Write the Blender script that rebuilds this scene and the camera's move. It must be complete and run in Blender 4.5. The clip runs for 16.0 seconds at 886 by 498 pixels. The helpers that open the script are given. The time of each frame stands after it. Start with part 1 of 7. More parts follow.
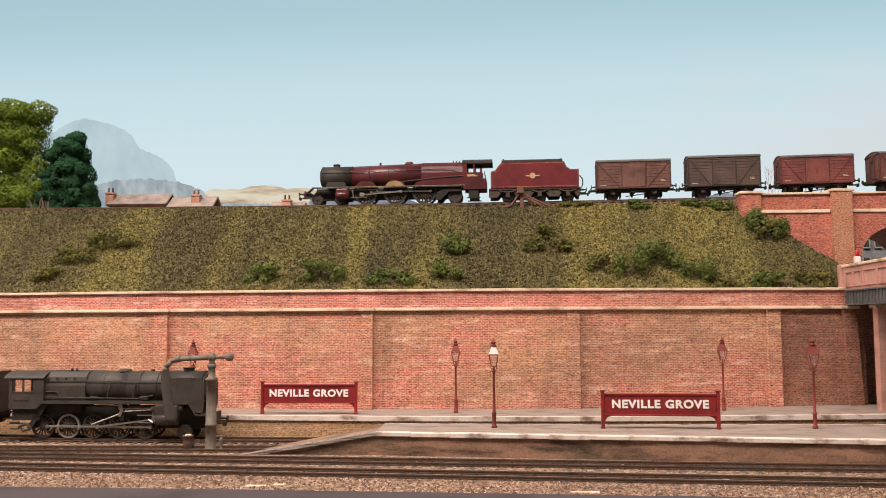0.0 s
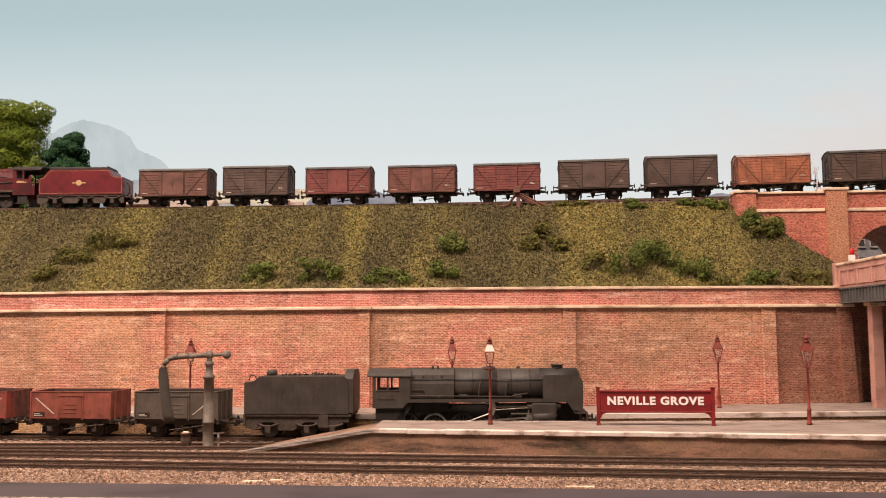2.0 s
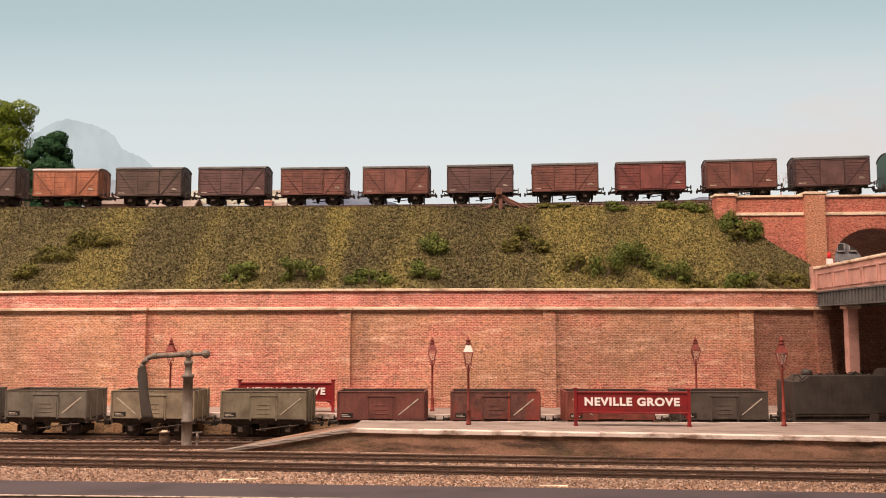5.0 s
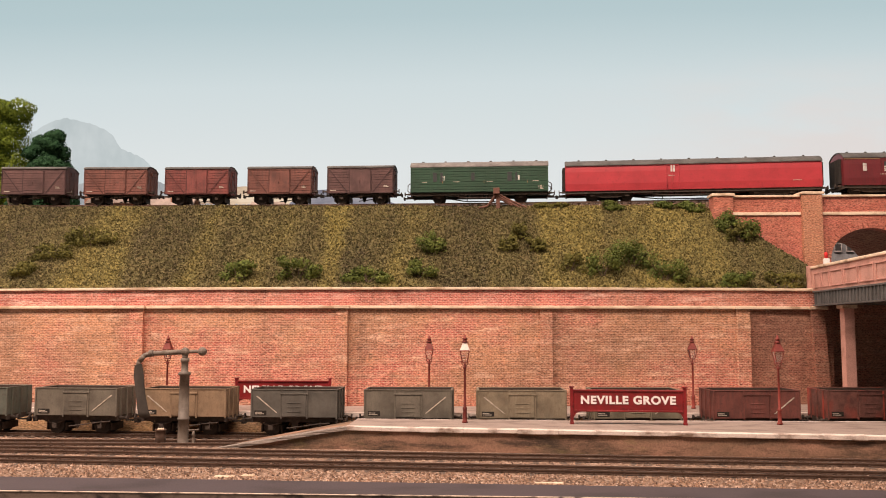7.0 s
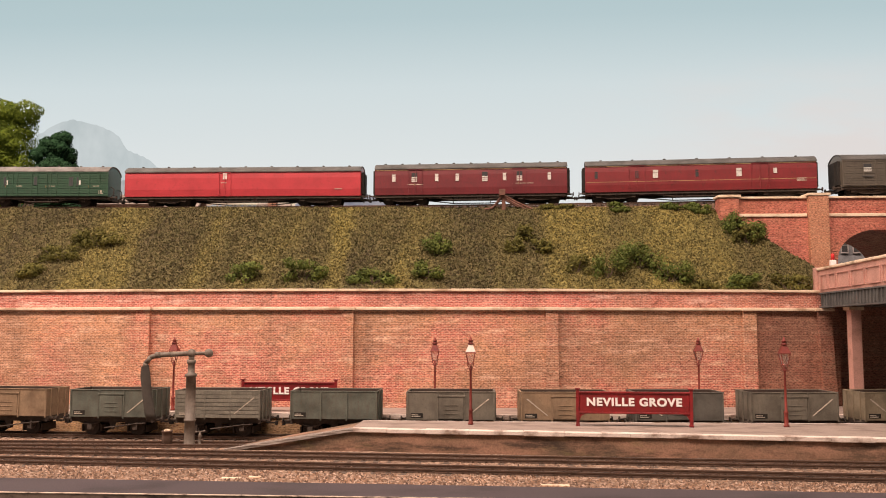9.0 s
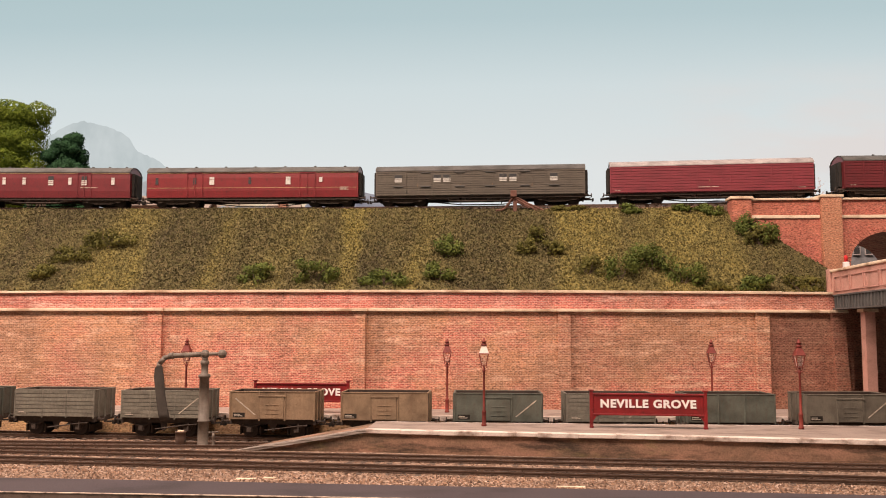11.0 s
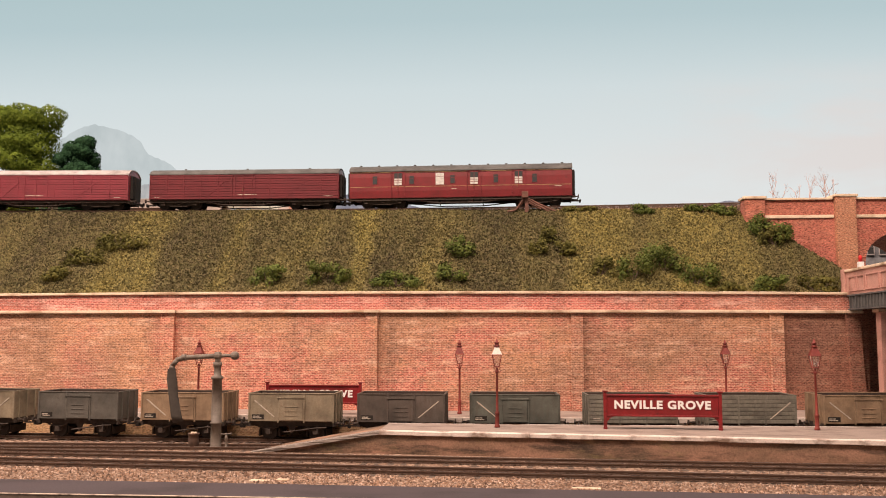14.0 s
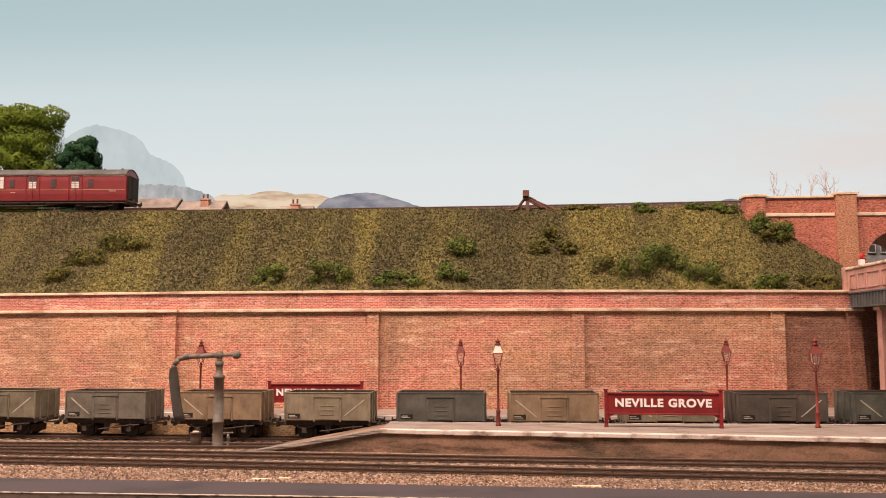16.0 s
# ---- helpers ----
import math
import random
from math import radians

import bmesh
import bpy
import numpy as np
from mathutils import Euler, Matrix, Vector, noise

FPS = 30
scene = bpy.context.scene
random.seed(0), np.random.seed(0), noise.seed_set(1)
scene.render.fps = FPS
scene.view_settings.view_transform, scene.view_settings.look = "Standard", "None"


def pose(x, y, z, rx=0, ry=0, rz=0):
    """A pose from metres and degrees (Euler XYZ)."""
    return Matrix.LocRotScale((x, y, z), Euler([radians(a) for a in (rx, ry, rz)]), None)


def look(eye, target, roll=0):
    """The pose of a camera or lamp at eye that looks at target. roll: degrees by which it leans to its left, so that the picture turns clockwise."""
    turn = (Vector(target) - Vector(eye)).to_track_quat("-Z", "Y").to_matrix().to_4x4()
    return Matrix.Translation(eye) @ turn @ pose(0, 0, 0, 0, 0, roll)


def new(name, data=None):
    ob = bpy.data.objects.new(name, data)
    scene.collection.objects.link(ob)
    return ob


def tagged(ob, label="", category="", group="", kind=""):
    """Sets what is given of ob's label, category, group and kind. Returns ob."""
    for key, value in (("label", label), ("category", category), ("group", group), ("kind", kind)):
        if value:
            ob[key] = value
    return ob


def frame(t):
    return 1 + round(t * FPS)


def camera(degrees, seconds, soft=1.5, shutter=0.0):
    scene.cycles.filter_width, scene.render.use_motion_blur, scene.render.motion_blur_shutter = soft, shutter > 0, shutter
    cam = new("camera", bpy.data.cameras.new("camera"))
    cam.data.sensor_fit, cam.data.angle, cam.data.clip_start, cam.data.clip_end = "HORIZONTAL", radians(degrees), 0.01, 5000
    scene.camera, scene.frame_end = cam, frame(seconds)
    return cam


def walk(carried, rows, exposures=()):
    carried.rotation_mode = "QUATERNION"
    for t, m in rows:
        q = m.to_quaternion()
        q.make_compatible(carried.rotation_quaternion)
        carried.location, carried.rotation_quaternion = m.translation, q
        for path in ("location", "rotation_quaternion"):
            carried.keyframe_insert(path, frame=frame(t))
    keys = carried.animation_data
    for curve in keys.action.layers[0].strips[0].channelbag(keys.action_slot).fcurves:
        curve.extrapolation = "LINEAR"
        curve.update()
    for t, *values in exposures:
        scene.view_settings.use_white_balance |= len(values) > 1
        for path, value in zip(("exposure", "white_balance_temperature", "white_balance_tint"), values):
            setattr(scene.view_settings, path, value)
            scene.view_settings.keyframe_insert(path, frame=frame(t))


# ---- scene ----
cam = camera(53.5, 16.0, soft=1.0)
PATH = [
    (0, (0.13306, -0.73922, 0.07356), (-0.00903, 1.24908, 0.23628), -0.285),
    (0.5, (0.13179, -0.7402, 0.07287), (-0.01379, 1.24765, 0.23794), -0.246),
    (1, (0.13206, -0.7404, 0.07224), (-0.01454, 1.24735, 0.23764), -0.288),
    (1.5, (0.13355, -0.74092, 0.07096), (-0.01105, 1.24677, 0.23877), -0.332),
    (2, (0.13482, -0.74219, 0.06996), (-0.00375, 1.24585, 0.23882), -0.359),
    (2.5, (0.13713, -0.7435, 0.06925), (0.00508, 1.24485, 0.23967), -0.353),
    (3, (0.13928, -0.74394, 0.07025), (0.01246, 1.24487, 0.2392), -0.334),
    (3.5, (0.13939, -0.74455, 0.06835), (0.01775, 1.24405, 0.24354), -0.302),
    (4, (0.14062, -0.74474, 0.06889), (0.02314, 1.24422, 0.24281), -0.199),
    (6.5, (0.14232, -0.74575, 0.0675), (0.03169, 1.24358, 0.24161), 0.011),
    (7, (0.14308, -0.74536, 0.06657), (0.0325, 1.24375, 0.24328), 0.057),
    (7.5, (0.14306, -0.74574, 0.06797), (0.02995, 1.24343, 0.24237), 0.05),
    (8, (0.14376, -0.74613, 0.06754), (0.0278, 1.24273, 0.24362), 0.059),
    (8.5, (0.14321, -0.74618, 0.06742), (0.02498, 1.24242, 0.24493), 0.073),
    (9, (0.14276, -0.74582, 0.06726), (0.02001, 1.24242, 0.24573), 0.085),
    (11.5, (0.13722, -0.74531, 0.06678), (-0.00527, 1.24119, 0.24979), 0.169),
    (12, (0.13758, -0.74475, 0.06681), (-0.01078, 1.24132, 0.24987), 0.143),
    (12.5, (0.13615, -0.74452, 0.0664), (-0.01311, 1.24142, 0.25024), 0.147),
    (13, (0.13688, -0.74473, 0.06586), (-0.01539, 1.24081, 0.25144), 0.125),
    (13.5, (0.13549, -0.7448, 0.06604), (-0.01827, 1.2407, 0.25086), 0.076),
    (14, (0.13528, -0.7439, 0.06597), (-0.02218, 1.24103, 0.25373), 0.042),
    (14.5, (0.13517, -0.74421, 0.06683), (-0.02551, 1.24053, 0.25391), 0.007),
    (15, (0.13657, -0.74439, 0.06644), (-0.02929, 1.23978, 0.25497), -0.008),
    (15.5, (0.1364, -0.74442, 0.06557), (-0.02742, 1.23989, 0.25452), -0.04),
    (16, (0.13637, -0.74506, 0.06573), (-0.02611, 1.23967, 0.25141), -0.096),
]
walk(cam, [(t, look(eye, target, roll)) for t, eye, target, roll in PATH],
     exposures=[(0, 0.0, 6050, 2), (0.5, 0.0, 6700, 10.5), (1.0, 0.0, 6800, 12), (16, 0.0, 6800, 12)])

# ---- light: a model railway room with a long soft lighting rig over the layout ----
world = bpy.data.worlds.new("room")
scene.world = world
world.use_nodes = True
world.node_tree.nodes["Background"].inputs[0].default_value = (1.0, 0.88, 0.79, 1)
world.node_tree.nodes["Background"].inputs[1].default_value = 0.22


def area_lamp(name, eye, target, sx, sy, watts, colour):
    data = bpy.data.lights.new(name, "AREA")
    data.shape, data.size, data.size_y, data.energy, data.color = "RECTANGLE", sx, sy, watts, colour
    ob = new(name, data)
    ob.matrix_world = look(eye, target)
    return ob


area_lamp("lighting_rig", (-0.55, -0.55, 1.15), (-0.45, 0.02, 0.0), 2.4, 0.25, 60.0, (1.0, 0.8, 0.69))
scene.view_settings.exposure = 0.0

# ---- materials ----
MM = 0.001


class Mat:
    """A small helper round one node material."""

    def __init__(self, name, rough=0.7, metal=0.0, spec=0.3):
        self.m = bpy.data.materials.new(name)
        self.m.use_nodes = True
        self.t = self.m.node_tree
        self.b = self.t.nodes["Principled BSDF"]
        self.b.inputs["Roughness"].default_value = rough
        self.b.inputs["Metallic"].default_value = metal
        self.b.inputs["Specular IOR Level"].default_value = spec
        self.co = self.add("ShaderNodeTexCoord").outputs["Object"]
        mul = self.add("ShaderNodeVectorMath")
        mul.operation = "SCALE"
        mul.inputs["Scale"].default_value = 1000.0
        self.link(self.co, mul.inputs[0])
        self.mm = mul.outputs[0]

    def add(self, kind):
        return self.t.nodes.new(kind)

    def link(self, a, b):
        self.t.links.new(a, b)

    def shifted(self):
        """Coordinates in millimetres, moved by a random amount for each object."""
        info, add, sc = self.add("ShaderNodeObjectInfo"), self.add("ShaderNodeVectorMath"), self.add("ShaderNodeMath")
        sc.operation, sc.inputs[1].default_value = "MULTIPLY", 300.0
        self.link(info.outputs["Random"], sc.inputs[0])
        self.link(self.mm, add.inputs[0])
        self.link(sc.outputs[0], add.inputs[1])
        return add.outputs[0]

    def noise(self, scale, detail=3.0, co=None, stretch=None, rough=0.55):
        n = self.add("ShaderNodeTexNoise")
        n.inputs["Scale"].default_value, n.inputs["Detail"].default_value = scale, detail
        n.inputs["Roughness"].default_value = rough
        co = co or self.mm
        if stretch:
            k = self.add("ShaderNodeVectorMath")
            k.operation = "MULTIPLY"
            k.inputs[1].default_value = stretch
            self.link(co, k.inputs[0])
            co = k.outputs[0]
        self.link(co, n.inputs["Vector"])
        return n.outputs["Fac"]

    def ramp(self, fac, stops):
        r = self.add("ShaderNodeValToRGB")
        e = r.color_ramp.elements
        while len(e) < len(stops):
            e.new(0.5)
        for q, (p, c) in zip(e, stops):
            q.position, q.color = p, (*c, 1) if len(c) == 3 else c
        self.link(fac, r.inputs[0])
        return r.outputs[0]

    def mix(self, fac, a, b, mode="MIX"):
        m = self.add("ShaderNodeMix")
        m.data_type, m.blend_type = "RGBA", mode
        for v, s in ((fac, m.inputs[0]), (a, m.inputs[6]), (b, m.inputs[7])):
            if isinstance(v, (int, float)):
                s.default_value = v
            elif isinstance(v, tuple):
                s.default_value = (*v, 1)
            else:
                self.link(v, s)
        return m.outputs[2]

    def bump(self, h, dist=0.0003, strength=0.5):
        b = self.add("ShaderNodeBump")
        b.inputs["Distance"].default_value, b.inputs["Strength"].default_value = dist, strength
        self.link(h, b.inputs["Height"])
        self.link(b.outputs[0], self.b.inputs["Normal"])
        return self

    def colour(self, c):
        if isinstance(c, tuple):
            self.b.inputs["Base Color"].default_value = (*c, 1)
        else:
            self.link(c, self.b.inputs["Base Color"])
        return self


def tone(c, k):
    return tuple(min(1, v * k) for v in c)


def painted(name, c, dirt=(0.06, 0.045, 0.035), amount=0.5, rough=0.65, spec=0.3, vary=0.4):
    """Weathered paint: streaks down the sides, patches and fine grain."""
    m = Mat(name, rough, 0, spec)
    co = m.shifted()
    streak = m.ramp(m.noise(1.0, 4, co, (0.55, 0.55, 0.09)), [(0.42, (0, 0, 0)), (0.78, (1, 1, 1))])
    patch = m.ramp(m.noise(0.07, 4, co), [(0.3, tone(c, 1 - vary)), (0.5, c), (0.72, tone(c, 1 + 0.8 * vary))])
    fine = m.noise(1.4, 3, co)
    s = m.add("ShaderNodeMath")
    s.operation, s.inputs[1].default_value = "MULTIPLY", amount
    m.link(streak, s.inputs[0])
    mixed = m.mix(s.outputs[0], patch, dirt)
    spots = m.ramp(m.noise(0.3, 5, co, None, 0.7), [(0.56, (0, 0, 0)), (0.68, (0.55, 0.55, 0.55))])
    mixed = m.mix(spots, mixed, tone(dirt, 0.8))
    out = m.mix(0.35, mixed, m.ramp(fine, [(0.3, (0.35, 0.35, 0.35)), (0.7, (0.65, 0.65, 0.65))]), "OVERLAY")
    return m.colour(out).bump(fine, 0.00015, 0.35).m


def plain(name, c, rough=0.6, metal=0.0, vary=0.25, scale=0.5, spec=0.3):
    m = Mat(name, rough, metal, spec)
    n = m.noise(scale, 4, m.shifted())
    return m.colour(m.ramp(n, [(0.25, tone(c, 1 - vary)), (0.75, tone(c, 1 + vary))])).bump(n, 0.0002, 0.3).m


def brick(name, colours, mortar, patch_dark, patch_light, bw=4.0, bh=1.42, soot=0.0, axis="x", rise=0.0):
    """Brick paper of a 4 mm to the foot model: courses with pale mortar, washes of tone over many bricks."""
    m = Mat(name, 0.85, 0, 0.2)
    sep, comb = m.add("ShaderNodeSeparateXYZ"), m.add("ShaderNodeCombineXYZ")
    m.link(m.mm, sep.inputs[0])
    if axis == "x":
        m.link(sep.outputs[0], comb.inputs[0])
    else:
        m.link(sep.outputs[1], comb.inputs[0])
    m.link(sep.outputs[2], comb.inputs[1])
    tex = m.add("ShaderNodeTexBrick")
    m.link(comb.outputs[0], tex.inputs["Vector"])
    for key, v in (("Scale", 1.0), ("Mortar Size", 0.2), ("Mortar Smooth", 0.35), ("Brick Width", bw), ("Row Height", bh), ("Bias", -0.1)):
        tex.inputs[key].default_value = v
    tex.offset = 0.5
    tex.inputs["Color1"].default_value = (*colours[0], 1)
    tex.inputs["Color2"].default_value = (*colours[1], 1)
    tex.inputs["Mortar"].default_value = (*mortar, 1)
    per = m.noise(0.5, 2, m.mm, (0.6, 0.6, 1.5))
    one = m.mix(m.ramp(per, [(0.42, (0, 0, 0)), (0.62, (1, 1, 1))]), tex.outputs["Color"], colours[2])
    one = m.mix(0.85, tex.outputs["Color"], one)
    big = m.noise(0.013, 5, m.mm, (1, 1, 1.3), 0.65)
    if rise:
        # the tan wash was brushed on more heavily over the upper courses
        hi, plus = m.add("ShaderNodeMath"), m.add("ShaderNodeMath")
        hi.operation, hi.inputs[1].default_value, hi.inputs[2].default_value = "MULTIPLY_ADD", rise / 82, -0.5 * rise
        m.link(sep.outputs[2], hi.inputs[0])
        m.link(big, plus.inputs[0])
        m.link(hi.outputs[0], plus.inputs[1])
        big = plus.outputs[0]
    mid = m.noise(0.06, 4, m.mm, (0.6, 0.6, 1.8), 0.65)
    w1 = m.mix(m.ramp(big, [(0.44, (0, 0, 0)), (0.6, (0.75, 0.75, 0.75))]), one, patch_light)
    w2 = m.mix(m.ramp(mid, [(0.52, (0, 0, 0)), (0.7, (0.7, 0.7, 0.7))]), w1, patch_dark)
    wash = m.noise(0.0085, 4, m.mm, (1, 1, 1.5), 0.6)
    w2 = m.mix(m.ramp(wash, [(0.46, (0, 0, 0)), (0.62, (0.6, 0.6, 0.6))]), w2, tone(patch_dark, 1.1))
    bloom = m.noise(0.09, 4, m.mm, (0.35, 0.35, 2.4), 0.7)
    w2 = m.mix(m.ramp(bloom, [(0.52, (0, 0, 0)), (0.68, (0.75, 0.75, 0.75))]), w2, tone(mortar, 1.08))
    streak = m.noise(0.05, 4, m.mm, (1, 1, 0.1), 0.6)
    w3 = m.mix(m.ramp(streak, [(0.52, (0, 0, 0)), (0.78, (0.6 + soot, 0.6 + soot, 0.6 + soot))]), w2, tone(patch_dark, 0.75))
    if soot:
        w3 = m.mix(soot, w3, (0.07, 0.045, 0.035))
    fine = m.noise(0.75, 3, m.mm, (0.7, 1, 1.4))
    out = m.mix(0.85, w3, m.ramp(fine, [(0.32, (0.14, 0.14, 0.14)), (0.68, (0.86, 0.86, 0.86))]), "OVERLAY")
    worn = m.add("ShaderNodeMath")
    worn.operation = "MULTIPLY"
    m.link(tex.outputs["Fac"], worn.inputs[0])
    m.link(m.ramp(m.noise(0.25, 3, m.mm, (0.5, 0.5, 1.6)), [(0.34, (0.04, 0.04, 0.04)), (0.64, (0.95, 0.95, 0.95))]), worn.inputs[1])
    out = m.mix(worn.outputs[0], out, mortar)
    return m.colour(out).bump(tex.outputs["Fac"], -0.00018, 0.7).m


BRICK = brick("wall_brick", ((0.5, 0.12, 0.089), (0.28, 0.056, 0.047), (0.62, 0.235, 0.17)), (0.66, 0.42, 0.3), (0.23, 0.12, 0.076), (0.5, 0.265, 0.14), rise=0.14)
BRICK_TOP = brick("parapet_brick", ((0.52, 0.135, 0.105), (0.38, 0.08, 0.065), (0.6, 0.21, 0.16)), (0.68, 0.42, 0.34), (0.27, 0.09, 0.065), (0.52, 0.24, 0.16))
# wall brick coloured darker, standing in for shade at the bridges
BRICK_SHADED = brick("shaded_brick", ((0.34, 0.12, 0.08), (0.26, 0.085, 0.06), (0.37, 0.155, 0.1)), (0.38, 0.21, 0.145), (0.13, 0.06, 0.045), (0.31, 0.15, 0.095))
BRICK_BRIDGE = brick("bridge_brick", ((0.44, 0.125, 0.095), (0.36, 0.095, 0.07), (0.47, 0.16, 0.12)), (0.42, 0.17, 0.12), (0.3, 0.09, 0.06), (0.44, 0.18, 0.11))
BRICK_TAN = brick("pier_brick", ((0.44, 0.18, 0.11), (0.37, 0.14, 0.085), (0.46, 0.22, 0.13)), (0.42, 0.22, 0.14), (0.34, 0.15, 0.09), (0.47, 0.23, 0.13))
BRICK_PLAT = brick("platform_brick", ((0.46, 0.25, 0.13), (0.36, 0.17, 0.1), (0.5, 0.32, 0.16)), (0.48, 0.33, 0.2), (0.22, 0.13, 0.08), (0.54, 0.34, 0.16))


def stone_mat(name, c, dark, k=0.08):
    m = Mat(name, 0.85, 0, 0.2)
    big = m.noise(k, 4, m.mm, (0.6, 1, 1))
    fine = m.noise(1.2, 4)
    base = m.ramp(big, [(0.34, dark), (0.5, c), (0.75, tone(c, 1.12))])
    return m.colour(m.mix(0.4, base, m.ramp(fine, [(0.3, (0.3, 0.3, 0.3)), (0.7, (0.7, 0.7, 0.7))]), "OVERLAY")).bump(fine, 0.0002, 0.4).m


COPING = stone_mat("cream_coping", (0.68, 0.53, 0.39), (0.4, 0.27, 0.18))
WHITE_EDGE = stone_mat("worn_white_edge", (0.62, 0.52, 0.46), (0.2, 0.135, 0.1), 0.09)
SLAB = stone_mat("platform_surface", (0.27, 0.21, 0.18), (0.19, 0.143, 0.12))
PINK_STONE = stone_mat("pink_render", (0.5, 0.27, 0.22), (0.38, 0.2, 0.16))
ROAD = stone_mat("road_surface", (0.16, 0.15, 0.145), (0.12, 0.11, 0.1))
BOARD = stone_mat("front_board_paint", (0.06, 0.047, 0.05), (0.04, 0.032, 0.033), 0.03)
BOARD_EDGE = stone_mat("chipped_board_edge", (0.2, 0.14, 0.11), (0.055, 0.04, 0.035), 0.2)


def ballast_mat(name, stops, fleck=0.35):
    m = Mat(name, 0.95, 0, 0.15)
    v = m.add("ShaderNodeTexVoronoi")
    v.inputs["Scale"].default_value = 0.75
    m.link(m.mm, v.inputs["Vector"])
    sep = m.add("ShaderNodeSeparateColor")
    m.link(v.outputs["Color"], sep.inputs[0])
    cell = m.ramp(sep.outputs[0], stops)
    big = m.noise(0.02, 4, m.mm, (0.5, 1.6, 1))
    c = m.mix(m.ramp(big, [(0.38, (0, 0, 0)), (0.66, (0.75, 0.75, 0.75))]), cell, m.mix(0.5, cell, (0.13, 0.085, 0.06)))
    return m.colour(c).bump(v.outputs["Distance"], -0.0006, 0.9).m


BALLAST = ballast_mat("track_ballast", [(0.0, (0.07, 0.044, 0.034)), (0.35, (0.175, 0.108, 0.076)), (0.7, (0.29, 0.185, 0.128)), (1.0, (0.47, 0.34, 0.26))])
GRAVEL = ballast_mat("gravel_stone", [(0.0, (0.06, 0.038, 0.03)), (0.4, (0.19, 0.115, 0.08)), (0.75, (0.34, 0.195, 0.125)), (1.0, (0.56, 0.42, 0.34))])


def grass_mat(name, kind):
    m = Mat(name, 0.95, 0, 0.1)
    # planted in sweeps that lean a little as they run up the slope
    sep, lean, mr, add = m.add("ShaderNodeSeparateXYZ"), m.add("ShaderNodeMath"), m.add("ShaderNodeMapRange"), m.add("ShaderNodeMath")
    m.link(m.mm, sep.inputs[0])
    wob = m.noise(0.03, 4, m.mm, (1.0, 0.5, 0.2), 0.6)
    lean.operation, lean.inputs[1].default_value = "MULTIPLY_ADD", 55.0
    m.link(wob, lean.inputs[0])
    m.link(sep.outputs[0], lean.inputs[2])
    for k, v in ((1, -300 + 27), (2, 420 + 27), (3, 0.0), (4, 1.0)):
        mr.inputs[k].default_value = v
    m.link(lean.outputs[0], mr.inputs[0])
    bands = [(-300, 0.4), (-262, 0.45), (-236, 0.56), (-205, 0.54), (-190, 0.4), (-146, 0.38), (-128, 0.52), (-108, 0.43), (-50, 0.46), (-20, 0.44), (-8, 0.6), (4, 0.55), (14, 0.36), (30, 0.42),
             (60, 0.5), (90, 0.46), (104, 0.33), (124, 0.35), (140, 0.48), (172, 0.44), (196, 0.62), (236, 0.6), (256, 0.52), (300, 0.6), (336, 0.6), (372, 0.46), (418, 0.44)]
    band = m.ramp(mr.outputs[0], [((x + 300) / 720, (v, v, v)) for x, v in bands])
    loose = m.noise(0.03, 4, m.mm, (1.0, 0.3, 0.1), 0.55)
    add.operation, add.inputs[1].default_value = "MULTIPLY_ADD", 0.45
    m.link(loose, add.inputs[0])
    less = m.add("ShaderNodeMath")
    less.operation, less.inputs[1].default_value = "SUBTRACT", 0.225
    m.link(band, less.inputs[0])
    m.link(less.outputs[0], add.inputs[2])
    sweep = add.outputs[0]
    clump = m.noise(0.22, 4)
    fine = m.noise(0.9, 3)
    if kind == "blade":
        geo = m.add("ShaderNodeNewGeometry")
        f = m.mix(0.45, fine, geo.outputs["Random Per Island"])
    else:
        f = fine
    a = m.ramp(sweep, [(0.34, (0.088, 0.069, 0.039)), (0.46, (0.138, 0.11, 0.049)), (0.56, (0.204, 0.164, 0.058)), (0.7, (0.262, 0.207, 0.064))])
    b = m.mix(m.ramp(clump, [(0.35, (0, 0, 0)), (0.65, (0.6, 0.6, 0.6))]), a, (0.098, 0.092, 0.037))
    c = m.mix(0.8, b, m.ramp(f, [(0.3, (0.1, 0.1, 0.1)), (0.72, (0.86, 0.86, 0.86))]), "OVERLAY")
    return m.colour(c).bump(m.noise(0.38, 4), 0.0024, 1.0).m


GRASS, BLADE = grass_mat("embankment_turf", "turf"), grass_mat("embankment_grass", "blade")


def leaf_mat(name, lo, hi):
    m = Mat(name, 0.8, 0, 0.15)
    geo = m.add("ShaderNodeNewGeometry")
    n = m.noise(0.05, 3)
    c = m.mix(0.5, m.ramp(geo.outputs["Random Per Island"], [(0.0, lo), (1.0, hi)]), m.ramp(n, [(0.3, lo), (0.7, hi)]))
    return m.colour(c).m


LEAF_LIGHT = leaf_mat("lime_foliage", (0.05, 0.08, 0.008), (0.14, 0.18, 0.018))
LEAF_DARK = leaf_mat("dark_foliage", (0.005, 0.022, 0.01), (0.026, 0.074, 0.028))
LEAF_BUSH = leaf_mat("bush_foliage", (0.042, 0.066, 0.015), (0.15, 0.17, 0.038))
LEAF_OLIVE = leaf_mat("olive_foliage", (0.06, 0.06, 0.016), (0.16, 0.14, 0.035))
BARK = plain("bark", (0.1, 0.07, 0.05), 0.9)
TWIG = plain("bare_twig", (0.48, 0.3, 0.25), 0.9)

